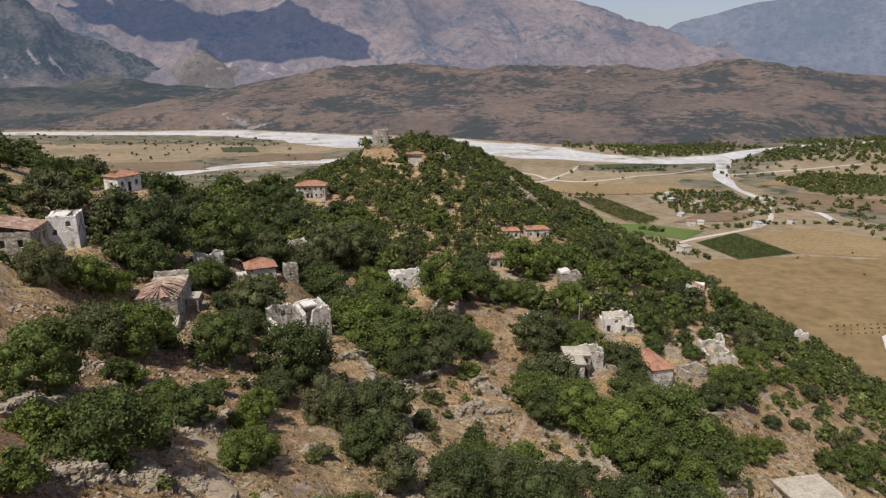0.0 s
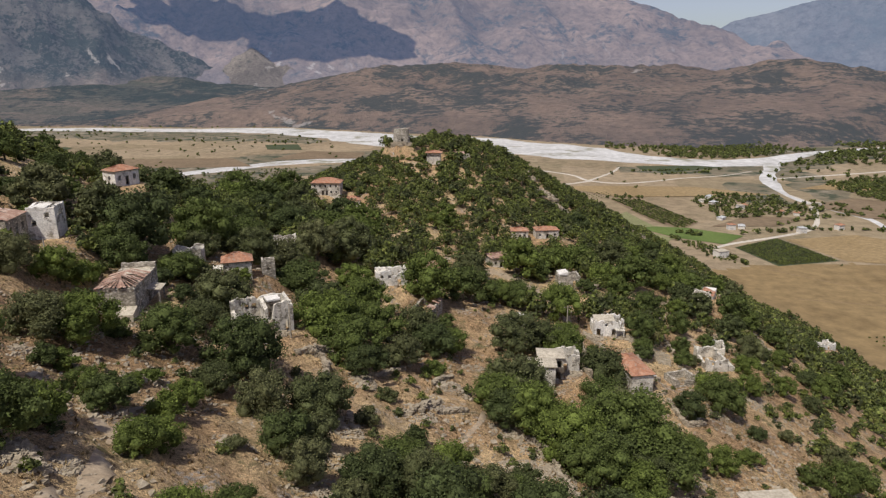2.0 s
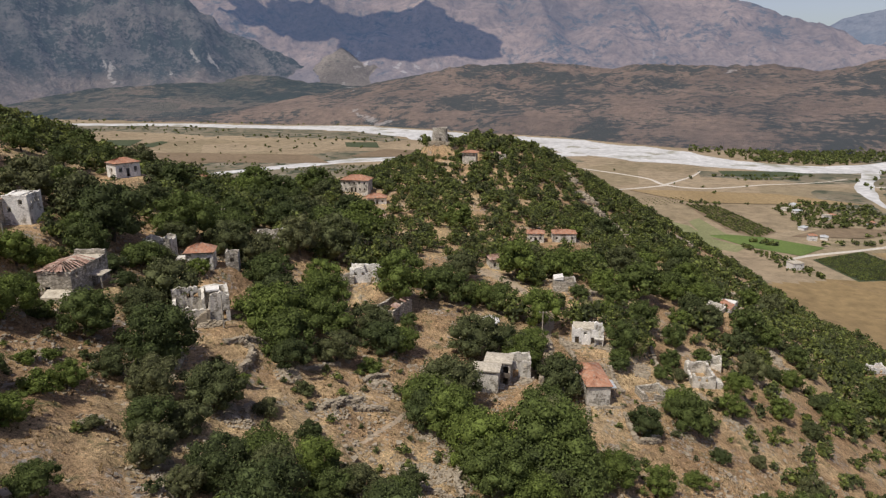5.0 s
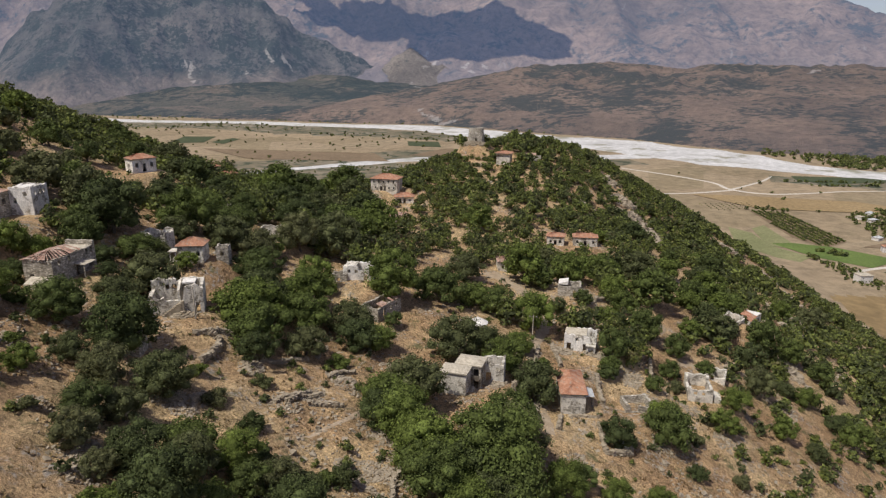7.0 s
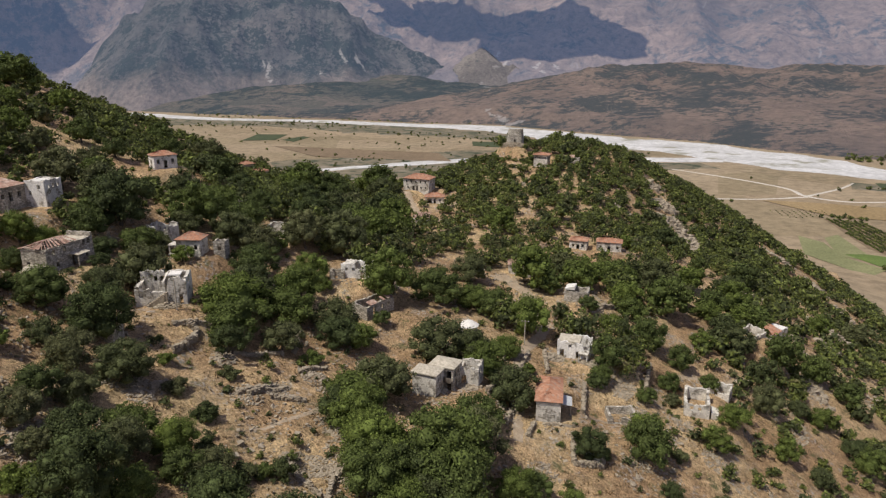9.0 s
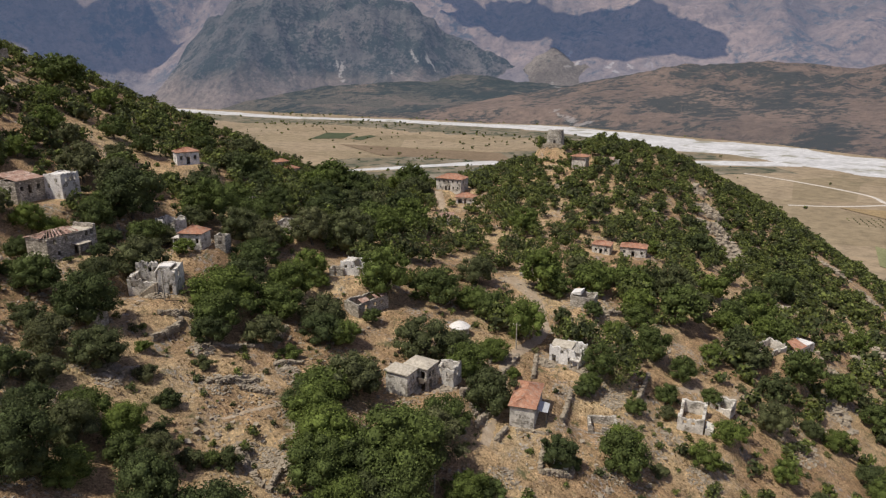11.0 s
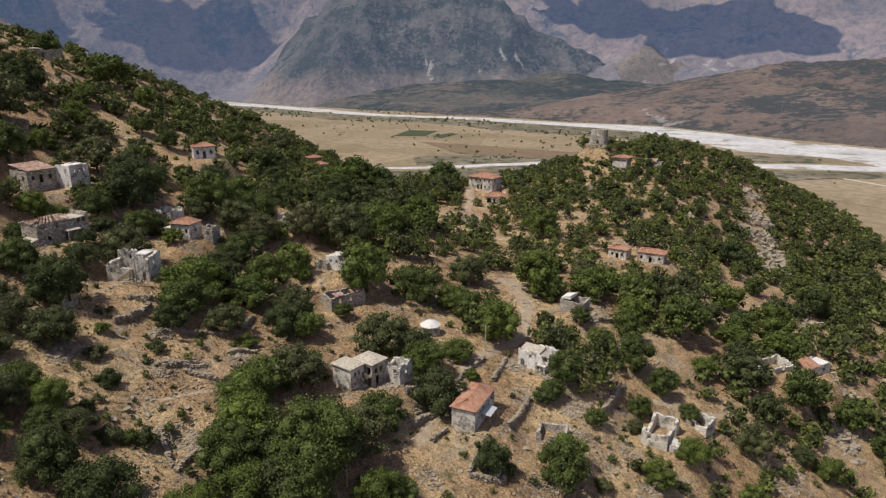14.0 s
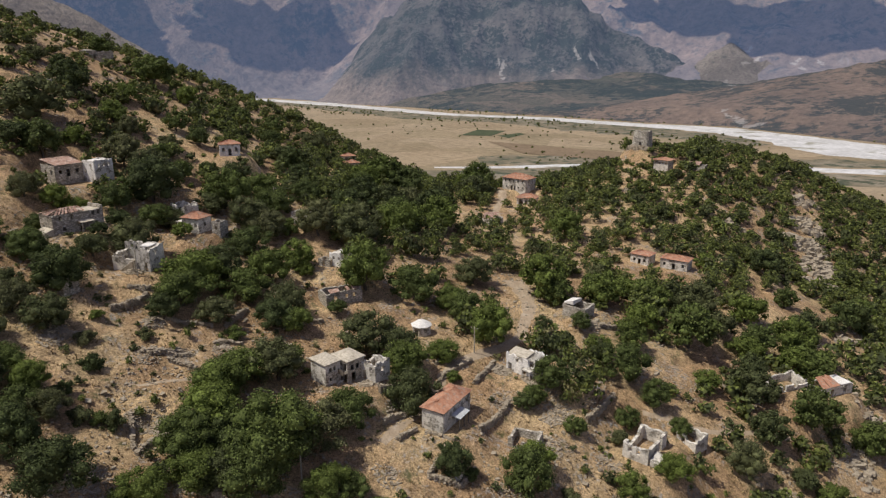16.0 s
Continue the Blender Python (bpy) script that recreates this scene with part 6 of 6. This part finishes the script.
def overgrown(x, y):
    """0 in the bare gullies, 1 away from them."""
    keep = np.ones_like(x)
    edge = 2.2 * (value_noise(x / 5, y / 5, 71) - 0.5)
    for half, *line in GULLIES:
        for (ax, ay), (bx, by) in zip(line, line[1:]):
            t = np.clip(((x - ax) * (bx - ax) + (y - ay) * (by - ay)) / ((bx - ax) ** 2 + (by - ay) ** 2), 0, 1)
            d = np.hypot(x - ax - t * (bx - ax), y - ay - t * (by - ay)) + edge
            keep = np.minimum(keep, 0.10 + 0.90 * smooth(half * 0.8, half * 1.3, d))
    return keep


# the wooded saddle between the village and the knoll
x, y = scatter(-120, 62, 158, 292, 5.9, lambda x, y: 0.84 * smooth(156, 170, y + 0.5 * np.abs(x - 10) * (x > -50)) * (0.28 + 0.72 * patchy(x, y, 24, 0.32, 0.52, 7)), 501)
w = np.random.default_rng(1).uniform(0, 1, len(x)) ** 1.4 * 5.6 + 4.0
ok = free_of(x, y, w * 0.7, 0.25)
grown("woodland", x[ok], y[ok], w[ok], COPSE, SCRUB, "dense green broadleaf trees in the saddle", "trees", 502)
# the knoll
x, y = scatter(-95, 95, 284, 425, 4.5, lambda x, y: 0.97 * (0.66 + 0.34 * patchy(x, y, 18, 0.28, 0.48, 9)) * overgrown(x, y), 511)
w = np.random.default_rng(2).uniform(0, 1, len(x)) ** 1.3 * 5.0 + 2.8
ok = free_of(x, y, w * 0.7)
grown("woodland", x[ok], y[ok], w[ok], THICKET, SCRUB, "dark evergreen scrub covering the knoll", "trees", 512)
# the upper slope
x, y = scatter(-400, -46, 60, 390, 4.4, lambda x, y: (0.20 + 0.58 * patchy(x, y, 20, 0.30, 0.57, 15)) * smooth(-44, -58, x) * facing(x, y), 521)
w = np.random.default_rng(3).uniform(0, 1, len(x)) ** 1.4 * 4.4 + 1.6
ok = free_of(x, y, w * 0.7)
grown("hillside_scrub", x[ok], y[ok], w[ok], SHRUBS, SCRUB, "green scrub bushes crowding the upper slope", "scrub", 522)
x, y = scatter(-400, -50, 60, 330, 8.2, lambda x, y: (0.10 + 0.38 * patchy(x, y, 34, 0.35, 0.6, 17)) * facing(x, y), 523)
w = np.random.default_rng(6).uniform(4.6, 8.6, len(x))
ok = free_of(x, y, w * 0.7)
grown("woodland", x[ok], y[ok], w[ok], THICKET, SCRUB, "broad green trees on the upper slope", "trees", 524)
# the steep eastern slope
x, y = scatter(60, 235, 84, 430, 3.9, lambda x, y: overgrown(x, y) * smooth(64, 84, x + 0.25 * (y - 150) * (y < 150)) * (0.20 + 0.42 * smooth(160, 240, y) + 0.40 * patchy(x, y, 20, 0.32, 0.55, 19)) * (broad(x, y) > 3) * (x < 120 + 0.95 * (y - 100)), 531)
w = (np.random.default_rng(4).uniform(0, 1, len(x)) ** 1.5 * 6.0 + 2.0) * (0.62 + 0.38 * smooth(150, 215, y))
ok = free_of(x, y, w * 0.7)
grown("hillside_scrub", x[ok], y[ok], w[ok], SHRUBS, SCRUB, "thick low scrub on the steep slope", "scrub", 532)
x, y = scatter(-30, 150, 424, 500, 5.5, lambda x, y: 0.85 + 0 * x, 551)
w = np.random.default_rng(9).uniform(3.0, 6.5, len(x))
grown("hillside_scrub", x, y, w, SHRUBS, SCRUB, "thick scrub on the back of the knoll", "scrub", 552)
x, y = scatter(-90, 95, 284, 420, 3.4, lambda x, y: 0.62 + 0 * x, 561)
w = np.random.default_rng(10).uniform(1.0, 2.6, len(x))
ok = free_of(x, y, w * 0.6)
grown("hillside_scrub", x[ok], y[ok], w[ok], SPECK, SCRUB, "low scrub between the trees of the knoll", "scrub", 562)
# small growth between the houses
x, y = scatter(-50, 84, 34, 172, 2.6, lambda x, y: 0.07 + 0.34 * patchy(x, y, 16, 0.40, 0.64, 23), 541)
w = np.random.default_rng(5).uniform(0.5, 1.0, len(x)) ** 2 * 2.4
ok = free_of(x, y, w, 0.4)
grown("dry_tufts", x[ok], y[ok], w[ok], SHRUBS, SCRUB, "small green and dry bushes between the ruins", "scrub", 542)

# dry grass
STRAW = leaf_material("dry_grass", (0.16, 0.105, 0.05), (0.46, 0.35, 0.18), (0.34, 0.25, 0.12), False)
rng = np.random.default_rng(77)
n = 15000
gxx, gyy = rng.uniform(-60, 100, n), rng.uniform(36, 185, n)
ok = (value_noise(gxx / 9, gyy / 9, 71) * 0.6 + value_noise(gxx / 3, gyy / 3, 73) * 0.4 > 0.45) & free_of(gxx, gyy, np.full(n, 0.3))
gxx, gyy = gxx[ok], gyy[ok]
n = len(gxx)
blades = 6
a = rng.uniform(0, 2 * np.pi, (n, blades))
o = np.stack([np.cos(a), np.sin(a), 0 * a], -1)
side = np.stack([-np.sin(a), np.cos(a), 0 * a], -1)
high = rng.uniform(0.18, 0.6, (n, 1, 1)) * rng.uniform(0.6, 1.2, (n, blades, 1))
root = np.stack([gxx, gyy, ground(gxx, gyy) - 0.03], -1)[:, None]
tip = root + o * high * rng.uniform(0.3, 1.1, (n, blades, 1)) + np.array([0, 0, 1]) * high
v = np.stack([root + side * 0.09, root - side * 0.09, tip], 2).reshape(-1, 3)
f = np.arange(len(v)).reshape(-1, 3)
tagged(new("dry_grass", raw_mesh("dry_grass", v, np.concatenate([f, f[:, :1]], 1), STRAW)), "tufts of sun-bleached dry grass on the slope", "grass", kind="stuff")

TRACK = mottled("pale_dirt_track", [(0.3, (0.33, 0.25, 0.165)), (0.6, (0.42, 0.33, 0.23)), (0.75, (0.48, 0.42, 0.34))], 0.4, 2.5, 0.95, 0.04)
for p in PATHS:
    t = band("track", p, 0.06, TRACK, 0.2, 5)
    tagged(t, "narrow pale dirt track worn into dry grass", "path", kind="structure")

# rock outcrops on the knoll's flank
def outcrop(x, y, rx, ry, count, size, seed, rz=0):
    heap(x, y, rx, ry, count, size, size * 0.5, seed, rz, "outcrop of pale grey limestone on the steep flank")


for k, (x, y, rx, ry, n, s, rz) in enumerate(((50, 334, 12, 6, 150, 1.7, 60), (60, 323, 10, 6, 130, 1.8, 80), (46, 352, 10, 5, 110, 1.7, 60), (65, 307, 9, 5, 90, 1.6, 70), (38, 371, 9, 4, 70, 1.6, 60), (32, 309, 5, 3, 24, 1.5, 0),
                                              (112, 258, 9, 4, 30, 1.5, 60), (100, 224, 7, 4, 26, 1.3, 60), (-16, 300, 6, 3, 24, 1.3, 10), (4, 292, 5, 3, 20, 1.2, 30), (86, 262, 8, 3, 24, 1.3, 70),
                                              (102, 377, 9, 3, 34, 1.6, -40), (117, 358, 9, 3, 36, 1.5, -50), (127, 338, 7, 3, 30, 1.5, -70), (115, 285, 8, 3, 46, 1.4, -20), (102, 206, 8, 3.5, 60, 1.0, -70), (121, 226, 8, 2.5, 26, 1.0, 80))):
    outcrop(x, y, rx, ry, n, s, 600 + k, rz)

# ---------------------------------------------------------------- the valley plain
LAYER = [0.30]


def field(name, poly, material, label, category="field"):
    LAYER[0] += 0.03
    z = LAYER[0]
    bm = bmesh.new()
    vs = [bm.verts.new((x, y, z)) for x, y in poly]
    f = bm.faces.new(vs)
    if f.normal.z < 0:
        f.normal_flip()
    bmesh.ops.triangulate(bm, faces=bm.faces)
    ob = new(name, mesh_of(name, bm, material))
    return tagged(ob, label, category, kind="structure")


CROP = mottled("green_crop", [(0.3, (0.085, 0.13, 0.03)), (0.7, (0.14, 0.19, 0.05))], 0.03, 0.5)
MEADOW = mottled("pale_green_meadow", [(0.3, (0.17, 0.18, 0.08)), (0.7, (0.27, 0.26, 0.13))], 0.02, 0.4)
DARKCROP = mottled("dark_green_crop", [(0.3, (0.045, 0.06, 0.028)), (0.7, (0.08, 0.095, 0.045))], 0.05, 0.8)
STUBBLE = mottled("yellow_stubble", [(0.3, (0.254, 0.18, 0.0861)), (0.7, (0.328, 0.238, 0.123))], 0.015, 0.2)
FALLOW = mottled("brown_fallow", [(0.3, (0.156, 0.111, 0.0656)), (0.5, (0.213, 0.156, 0.0968)), (0.7, (0.172, 0.127, 0.0779))], 0.012, 0.12)
field("field", [(185, 905), (222, 904), (262, 765), (236, 732), (211, 768)], FALLOW, "bare earth under an orchard")
field("field", [(175, 800), (190, 822), (206, 745), (240, 735), (205, 718), (180, 724)], MEADOW, "pale green meadow below the hill")
field("field", [(186, 735), (204, 742), (242, 738), (292, 704), (259, 667), (216, 692)], CROP, "bright green crop field")
field("field", [(150, 800), (172, 778), (183, 724), (214, 690), (196, 660), (150, 720)], MEADOW, "green rough meadow at the hill foot")
field("field", [(265, 655), (323, 696), (346, 611), (281, 590)], DARKCROP, "dark green vineyard block")
field("field", [(329, 690), (414, 715), (480, 655), (440, 590), (352, 611)], STUBBLE, "yellow stubble field")
field("field", [(271, 746), (336, 808), (402, 796), (348, 753)], FALLOW, "brown ploughed strip")
field("field", [(288, 1229), (398, 1242), (446, 1225), (330, 1150), (288, 1185)], DARKCROP, "dark green riverside field")
field("field", [(-515, 1531), (-441, 1551), (-399, 1441), (-480, 1444)], DARKCROP, "small dark green field on the plain")
field("field", [(-1045, 1310), (-1115, 1457), (-1035, 1485), (-976, 1354)], DARKCROP, "small dark green field on the plain")
field("field", [(-965, 1364), (-968, 1461), (-938, 1448), (-910, 1341)], DARKCROP, "small dark green field on the plain")
field("field", [(120, 1000), (180, 1010), (330, 1010), (420, 950), (300, 930), (200, 920)], STUBBLE, "yellow stubble field by the road")
field("field", [(440, 880), (520, 930), (600, 880), (560, 790), (470, 800)], FALLOW, "brown dry field")
field("field", [(560, 760), (700, 860), (900, 760), (760, 640)], FALLOW, "brown dry field")
field("field", [(480, 1000), (560, 1060), (700, 1130), (760, 1080), (600, 990)], STUBBLE, "yellow dry field")
field("field", [(-900, 1250), (-500, 1290), (-420, 1180), (-700, 1130)], FALLOW, "tan fallow field on the plain")
field("field", [(-380, 1420), (-250, 1400), (-240, 1300), (-420, 1280)], FALLOW, "brown dry field on the plain")

DRY = mottled("tan_dry_field", [(0.3, (0.205, 0.142, 0.066)), (0.5, (0.255, 0.180, 0.086)), (0.7, (0.222, 0.156, 0.075))], 0.012, 0.09)
ROAD = mottled("pale_gravel_road", [(0.3, (0.48, 0.43, 0.36)), (0.7, (0.60, 0.55, 0.47))], 0.05, 0.5)
for path in ([(-20, 1254, 6), (75, 1193, 7), (155, 1120, 7), (179, 1062, 9), (235, 1040, 7), (333, 1093, 5)], [(179, 1062, 7), (230, 1150, 6), (256, 1215, 5)], [(60, 988, 6), (120, 1012, 6), (178, 1055, 8)],
             [(445, 957, 7), (447, 891, 7), (423, 823, 7), (373, 735, 7), (262, 667, 6), (240, 640, 5)], [(333, 1093, 5), (420, 1130, 4), (480, 1180, 4)], [(490, 1100, 9), (620, 1150, 8), (800, 1230, 7)]):
    tagged(band("road", path, 0.45, ROAD, 0.05, 5), "pale dusty gravel road across the plain", "road", kind="structure")
FIELD_TRACK = mottled("faint_track", [(0.3, (0.20, 0.14, 0.08)), (0.7, (0.27, 0.19, 0.11))], 0.05, 0.5)
for path in ([(255, 500, 1.4), (330, 486, 1.4), (420, 480, 1.4)], [(262, 585, 1.6), (330, 520, 1.2), (380, 470, 1.2)]):
    tagged(band("track", path, 0.3, FIELD_TRACK, 0.05, 3), "faint wheel track in dry grass", "path", kind="structure")

# orchard rows, saplings, hedges and scattered trees
rng = np.random.default_rng(77)


def inside(x, y, poly):
    p = np.array(poly, float)
    q = np.roll(p, -1, axis=0)
    hit = np.zeros(len(x), bool)
    for (ax, ay), (bx, by) in zip(p, q):
        c = ((ay > y) != (by > y)) & (x < (bx - ax) * (y - ay) / (by - ay + 1e-9) + ax)
        hit ^= c
    return hit


land.data.materials.append(DRY)
middle = (zz.reshape(len(gy), len(gx), 3)[:-1, :-1] + zz.reshape(len(gy), len(gx), 3)[1:, 1:]) / 2
golden = inside(middle[..., 0].ravel(), middle[..., 1].ravel(), [(150, 280), (212, 470), (200, 560), (262, 592), (352, 604), (440, 585), (560, 500), (520, 380), (420, 240)]) & flat.ravel()
land.data.polygons.foreach_set("material_index", np.where(golden, 2, flat.ravel()).astype(np.int32))


def plain_plants(x, y, lo, hi, models, label, category, seed):
    w = np.random.default_rng(seed).uniform(lo, hi, len(x))
    ok = broad(x, y) < 4
    for line in (RIVER, ARM):
        for px, py, pw in ribbon(line, 6)[0]:
            ok &= np.hypot(x - px, y - py) > pw * 0.55
    if not ok.any():
        return None
    return grown("plain_trees", x[ok], y[ok], w[ok], models, SCRUB, label, category, seed)


def rows_in(poly, ax, ay, gap, along):
    p = np.array(poly, float)
    d = np.array([ax, ay], float) / math.hypot(ax, ay)
    n = np.array([-d[1], d[0]])
    c = p.mean(0)
    r = np.abs(p - c).max() * 1.6
    u, v = np.meshgrid(np.arange(-r, r, along), np.arange(-r, r, gap))
    x = c[0] + u.ravel() * d[0] + v.ravel() * n[0]
    y = c[1] + u.ravel() * d[1] + v.ravel() * n[1]
    ok = inside(x, y, poly)
    return x[ok], y[ok]


x, y = rows_in([(187, 903), (222, 902), (260, 765), (236, 734), (212, 770)], 38, -140, 6.5, 3.2)
plain_plants(x, y, 3.4, 4.6, SPECK, "rows of dark orchard trees on the plain", "orchard", 701)
x, y = rows_in([(120, 930), (185, 960), (200, 925), (150, 890)], 1, 0.2, 9, 7)
plain_plants(x, y, 1.8, 2.6, SPECK, "rows of small orchard saplings", "orchard", 702)
x, y = rows_in([(266, 418), (310, 424), (300, 396), (268, 393)], 1, 0.1, 7, 5)
plain_plants(x, y, 1.2, 2.0, SPECK, "rows of young olive saplings", "orchard", 703)
x, y = rows_in([(266, 655), (322, 694), (344, 612), (283, 592)], 58, 41, 2.6, 3.0)
plain_plants(x, y, 2.2, 3.0, SPECK, "rows of dark green vines", "vineyard", 704)
# wooded hamlet and river woods
x, y = scatter(285, 460, 785, 950, 9, lambda x, y: 0.85 * inside(x, y, [(291, 894), (340, 950), (385, 926), (452, 862), (415, 812), (294, 788)]), 711)
plain_plants(x, y, 5, 11, SPECK, "trees round the houses of the hamlet", "trees", 712)
x, y = scatter(530, 760, 890, 1110, 8, lambda x, y: 0.9 * inside(x, y, [(537, 1042), (632, 1098), (760, 1060), (640, 900), (541, 919)]), 713)
plain_plants(x, y, 7, 11, SPECK, "dark wood on the plain", "trees", 714)
x, y = scatter(250, 1700, 1200, 1800, 13, lambda x, y: 0.95 * (np.abs(y - np.interp(x, [250, 475, 700, 1125, 1700], [1420, 1390, 1480, 1650, 1720])) < 120) * patchy(x, y, 90, 0.36, 0.5, 33), 715)
plain_plants(x, y, 9, 15, SPECK, "dark belt of trees beyond the river", "trees", 716)
x, y = scatter(480, 1300, 480, 1250, 17, lambda x, y: 0.42 * patchy(x, y, 140, 0.5, 0.65, 35), 717)
plain_plants(x, y, 6, 12, SPECK, "scattered trees and hedges on the plain", "trees", 718)
for k, (poly, gap, chance, lo, hi) in enumerate((
        ([(305, 1615), (589, 1487), (543, 1366), (409, 1351), (275, 1453)], 15, 0.6, 8, 14),
        ([(545, 1312), (792, 1480), (685, 1274), (544, 1230)], 14, 0.65, 8, 13),
        ([(779, 1481), (1062, 1564), (1400, 1600), (1300, 1240), (837, 1223), (741, 1256), (674, 1274)], 19, 0.75, 9, 15),
        ([(274, 1269), (379, 1250), (398, 1310), (289, 1325)], 13, 0.5, 7, 12),
        ([(342, 1780), (1186, 1753), (1078, 1589), (310, 1641)], 26, 0.55, 9, 15),
        ([(568, 983), (542, 892), (510, 800), (467, 697), (444, 627), (490, 696), (534, 816), (588, 958)], 9, 0.6, 4, 8))):
    x, y = scatter(260, 1420, 600, 1800, gap, lambda x, y: chance * inside(x, y, poly), 740 + k)
    plain_plants(x, y, lo, hi, SPECK, "dark trees and scrub along the river", "trees", 760 + k)
hedge = [((230, 640), (262, 590)), ((214, 690), (255, 592)), ((292, 706), (372, 742)), ((372, 742), (470, 730)), ((470, 730), (560, 690)), ((270, 1165), (430, 1190)), ((300, 1130), (400, 1160)),
         ((402, 800), (470, 820)), ((348, 755), (410, 800)), ((180, 915), (235, 910)), ((340, 950), (430, 930)), ((455, 900), (540, 800)), ((450, 860), (520, 760)), ((205, 722), (262, 700))]
xs, ys = [], []
for (ax, ay), (bx, by) in hedge:
    n = int(math.hypot(bx - ax, by - ay) / 6)
    u = rng.uniform(0, 1, n)
    xs.append(ax + u * (bx - ax) + rng.normal(0, 3, n))
    ys.append(ay + u * (by - ay) + rng.normal(0, 3, n))
plain_plants(np.concatenate(xs), np.concatenate(ys), 4, 8.5, SPECK, "hedgerow trees along field edges", "trees", 719)
x, y = scatter(218, 262, 590, 690, 4.5, lambda x, y: 0.8 * inside(x, y, [(216, 684), (246, 660), (258, 588), (226, 612)]), 721)
plain_plants(x, y, 2.5, 4.5, SPECK, "dark kitchen garden beside the white house", "garden", 722)
x, y = scatter(-1500, 100, 760, 1620, 44, lambda x, y: 0.10 + 0.22 * patchy(x, y, 220, 0.45, 0.62, 39), 723)
plain_plants(x, y, 4, 9, SPECK, "single trees dotted over the plain", "trees", 724)
x, y = scatter(-2600, 200, 1560, 2050, 22, lambda x, y: 0.35 * patchy(x, y, 160, 0.35, 0.55, 41), 725)
plain_plants(x, y, 5, 11, SPECK, "scrub along the river banks", "trees", 726)
x, y = scatter(-620, -330, 1060, 1160, 9, lambda x, y: 0.5 * patchy(x, y, 60, 0.4, 0.6, 43), 727)
plain_plants(x, y, 3, 6, SPECK, "low scrub beside the gravel arm", "scrub", 728)
x, y = scatter(60, 330, 930, 1240, 40, lambda x, y: 0.10 + 0 * x, 729)
plain_plants(x, y, 4, 9, SPECK, "single trees dotted over the plain", "trees", 730)
x, y = scatter(210, 480, 330, 620, 34, lambda x, y: 0.14 + 0 * x, 731)
plain_plants(x, y, 1.5, 3.2, SPECK, "single bushes in the dry field", "scrub", 732)


def farm(x, y, rz, w, d, hgt, roof, label, walls=WHITEWASH):
    h = site("farmhouse", x, y, rz, label)
    four_walls(h, w, d, hgt, walls, {"front": holes(w * 0.25, w * 0.75, z=1.0, w=0.9, h=1.2) + ([] if hgt < 4 else holes(w * 0.25, w * 0.75, z=3.8, w=0.9, h=1.2)) + [(w / 2 - 0.5, w / 2 + 0.5, 0, 2.1)]}, 0, 0.4, int(x))
    if roof is CONCRETE:
        slab_roof(h, -w / 2 - 0.4, w / 2 + 0.4, -d / 2 - 0.4, d / 2 + 0.4, hgt, roof, 0.0, 0.3)
    else:
        hip_roof(h, w, d, hgt, 1.8, roof, 0.5)


farm(239, 619, 20, 11, 9, 6.4, CONCRETE, "white two-storey farmhouse on the plain")
for k, (x, y) in enumerate(((289, 735), (295, 785), (449, 879), (379, 824), (361, 724), (306, 894), (349, 861), (324, 923), (339, 846), (397, 817), (316, 880), (430, 850), (410, 742), (303, 742))):
    farm(x, y, (k * 47) % 90, 8 + k % 4, 7, 3.2 if k % 4 else 5.8, (TILE, METAL, CONCRETE)[k % 3], "pale farmhouse in the hamlet on the plain")
h = site("greenhouse", 283, 377, 62, "long white plastic-covered greenhouse on the plain", "greenhouse")
bm = bmesh.new()
prof = [(-4.5, 0), (-4.5, 2.0), (-2.6, 3.4), (0, 4.0), (2.6, 3.4), (4.5, 2.0), (4.5, 0)]
a = [bm.verts.new((-16, u, v)) for u, v in prof]
b2 = [bm.verts.new((16, u, v)) for u, v in prof]
for k in range(6):
    bm.faces.new((a[k], a[k + 1], b2[k + 1], b2[k]))
bm.faces.new(a)
bm.faces.new(b2[::-1])
part("cover", bm, WHITEWASH, h, "white plastic cover")
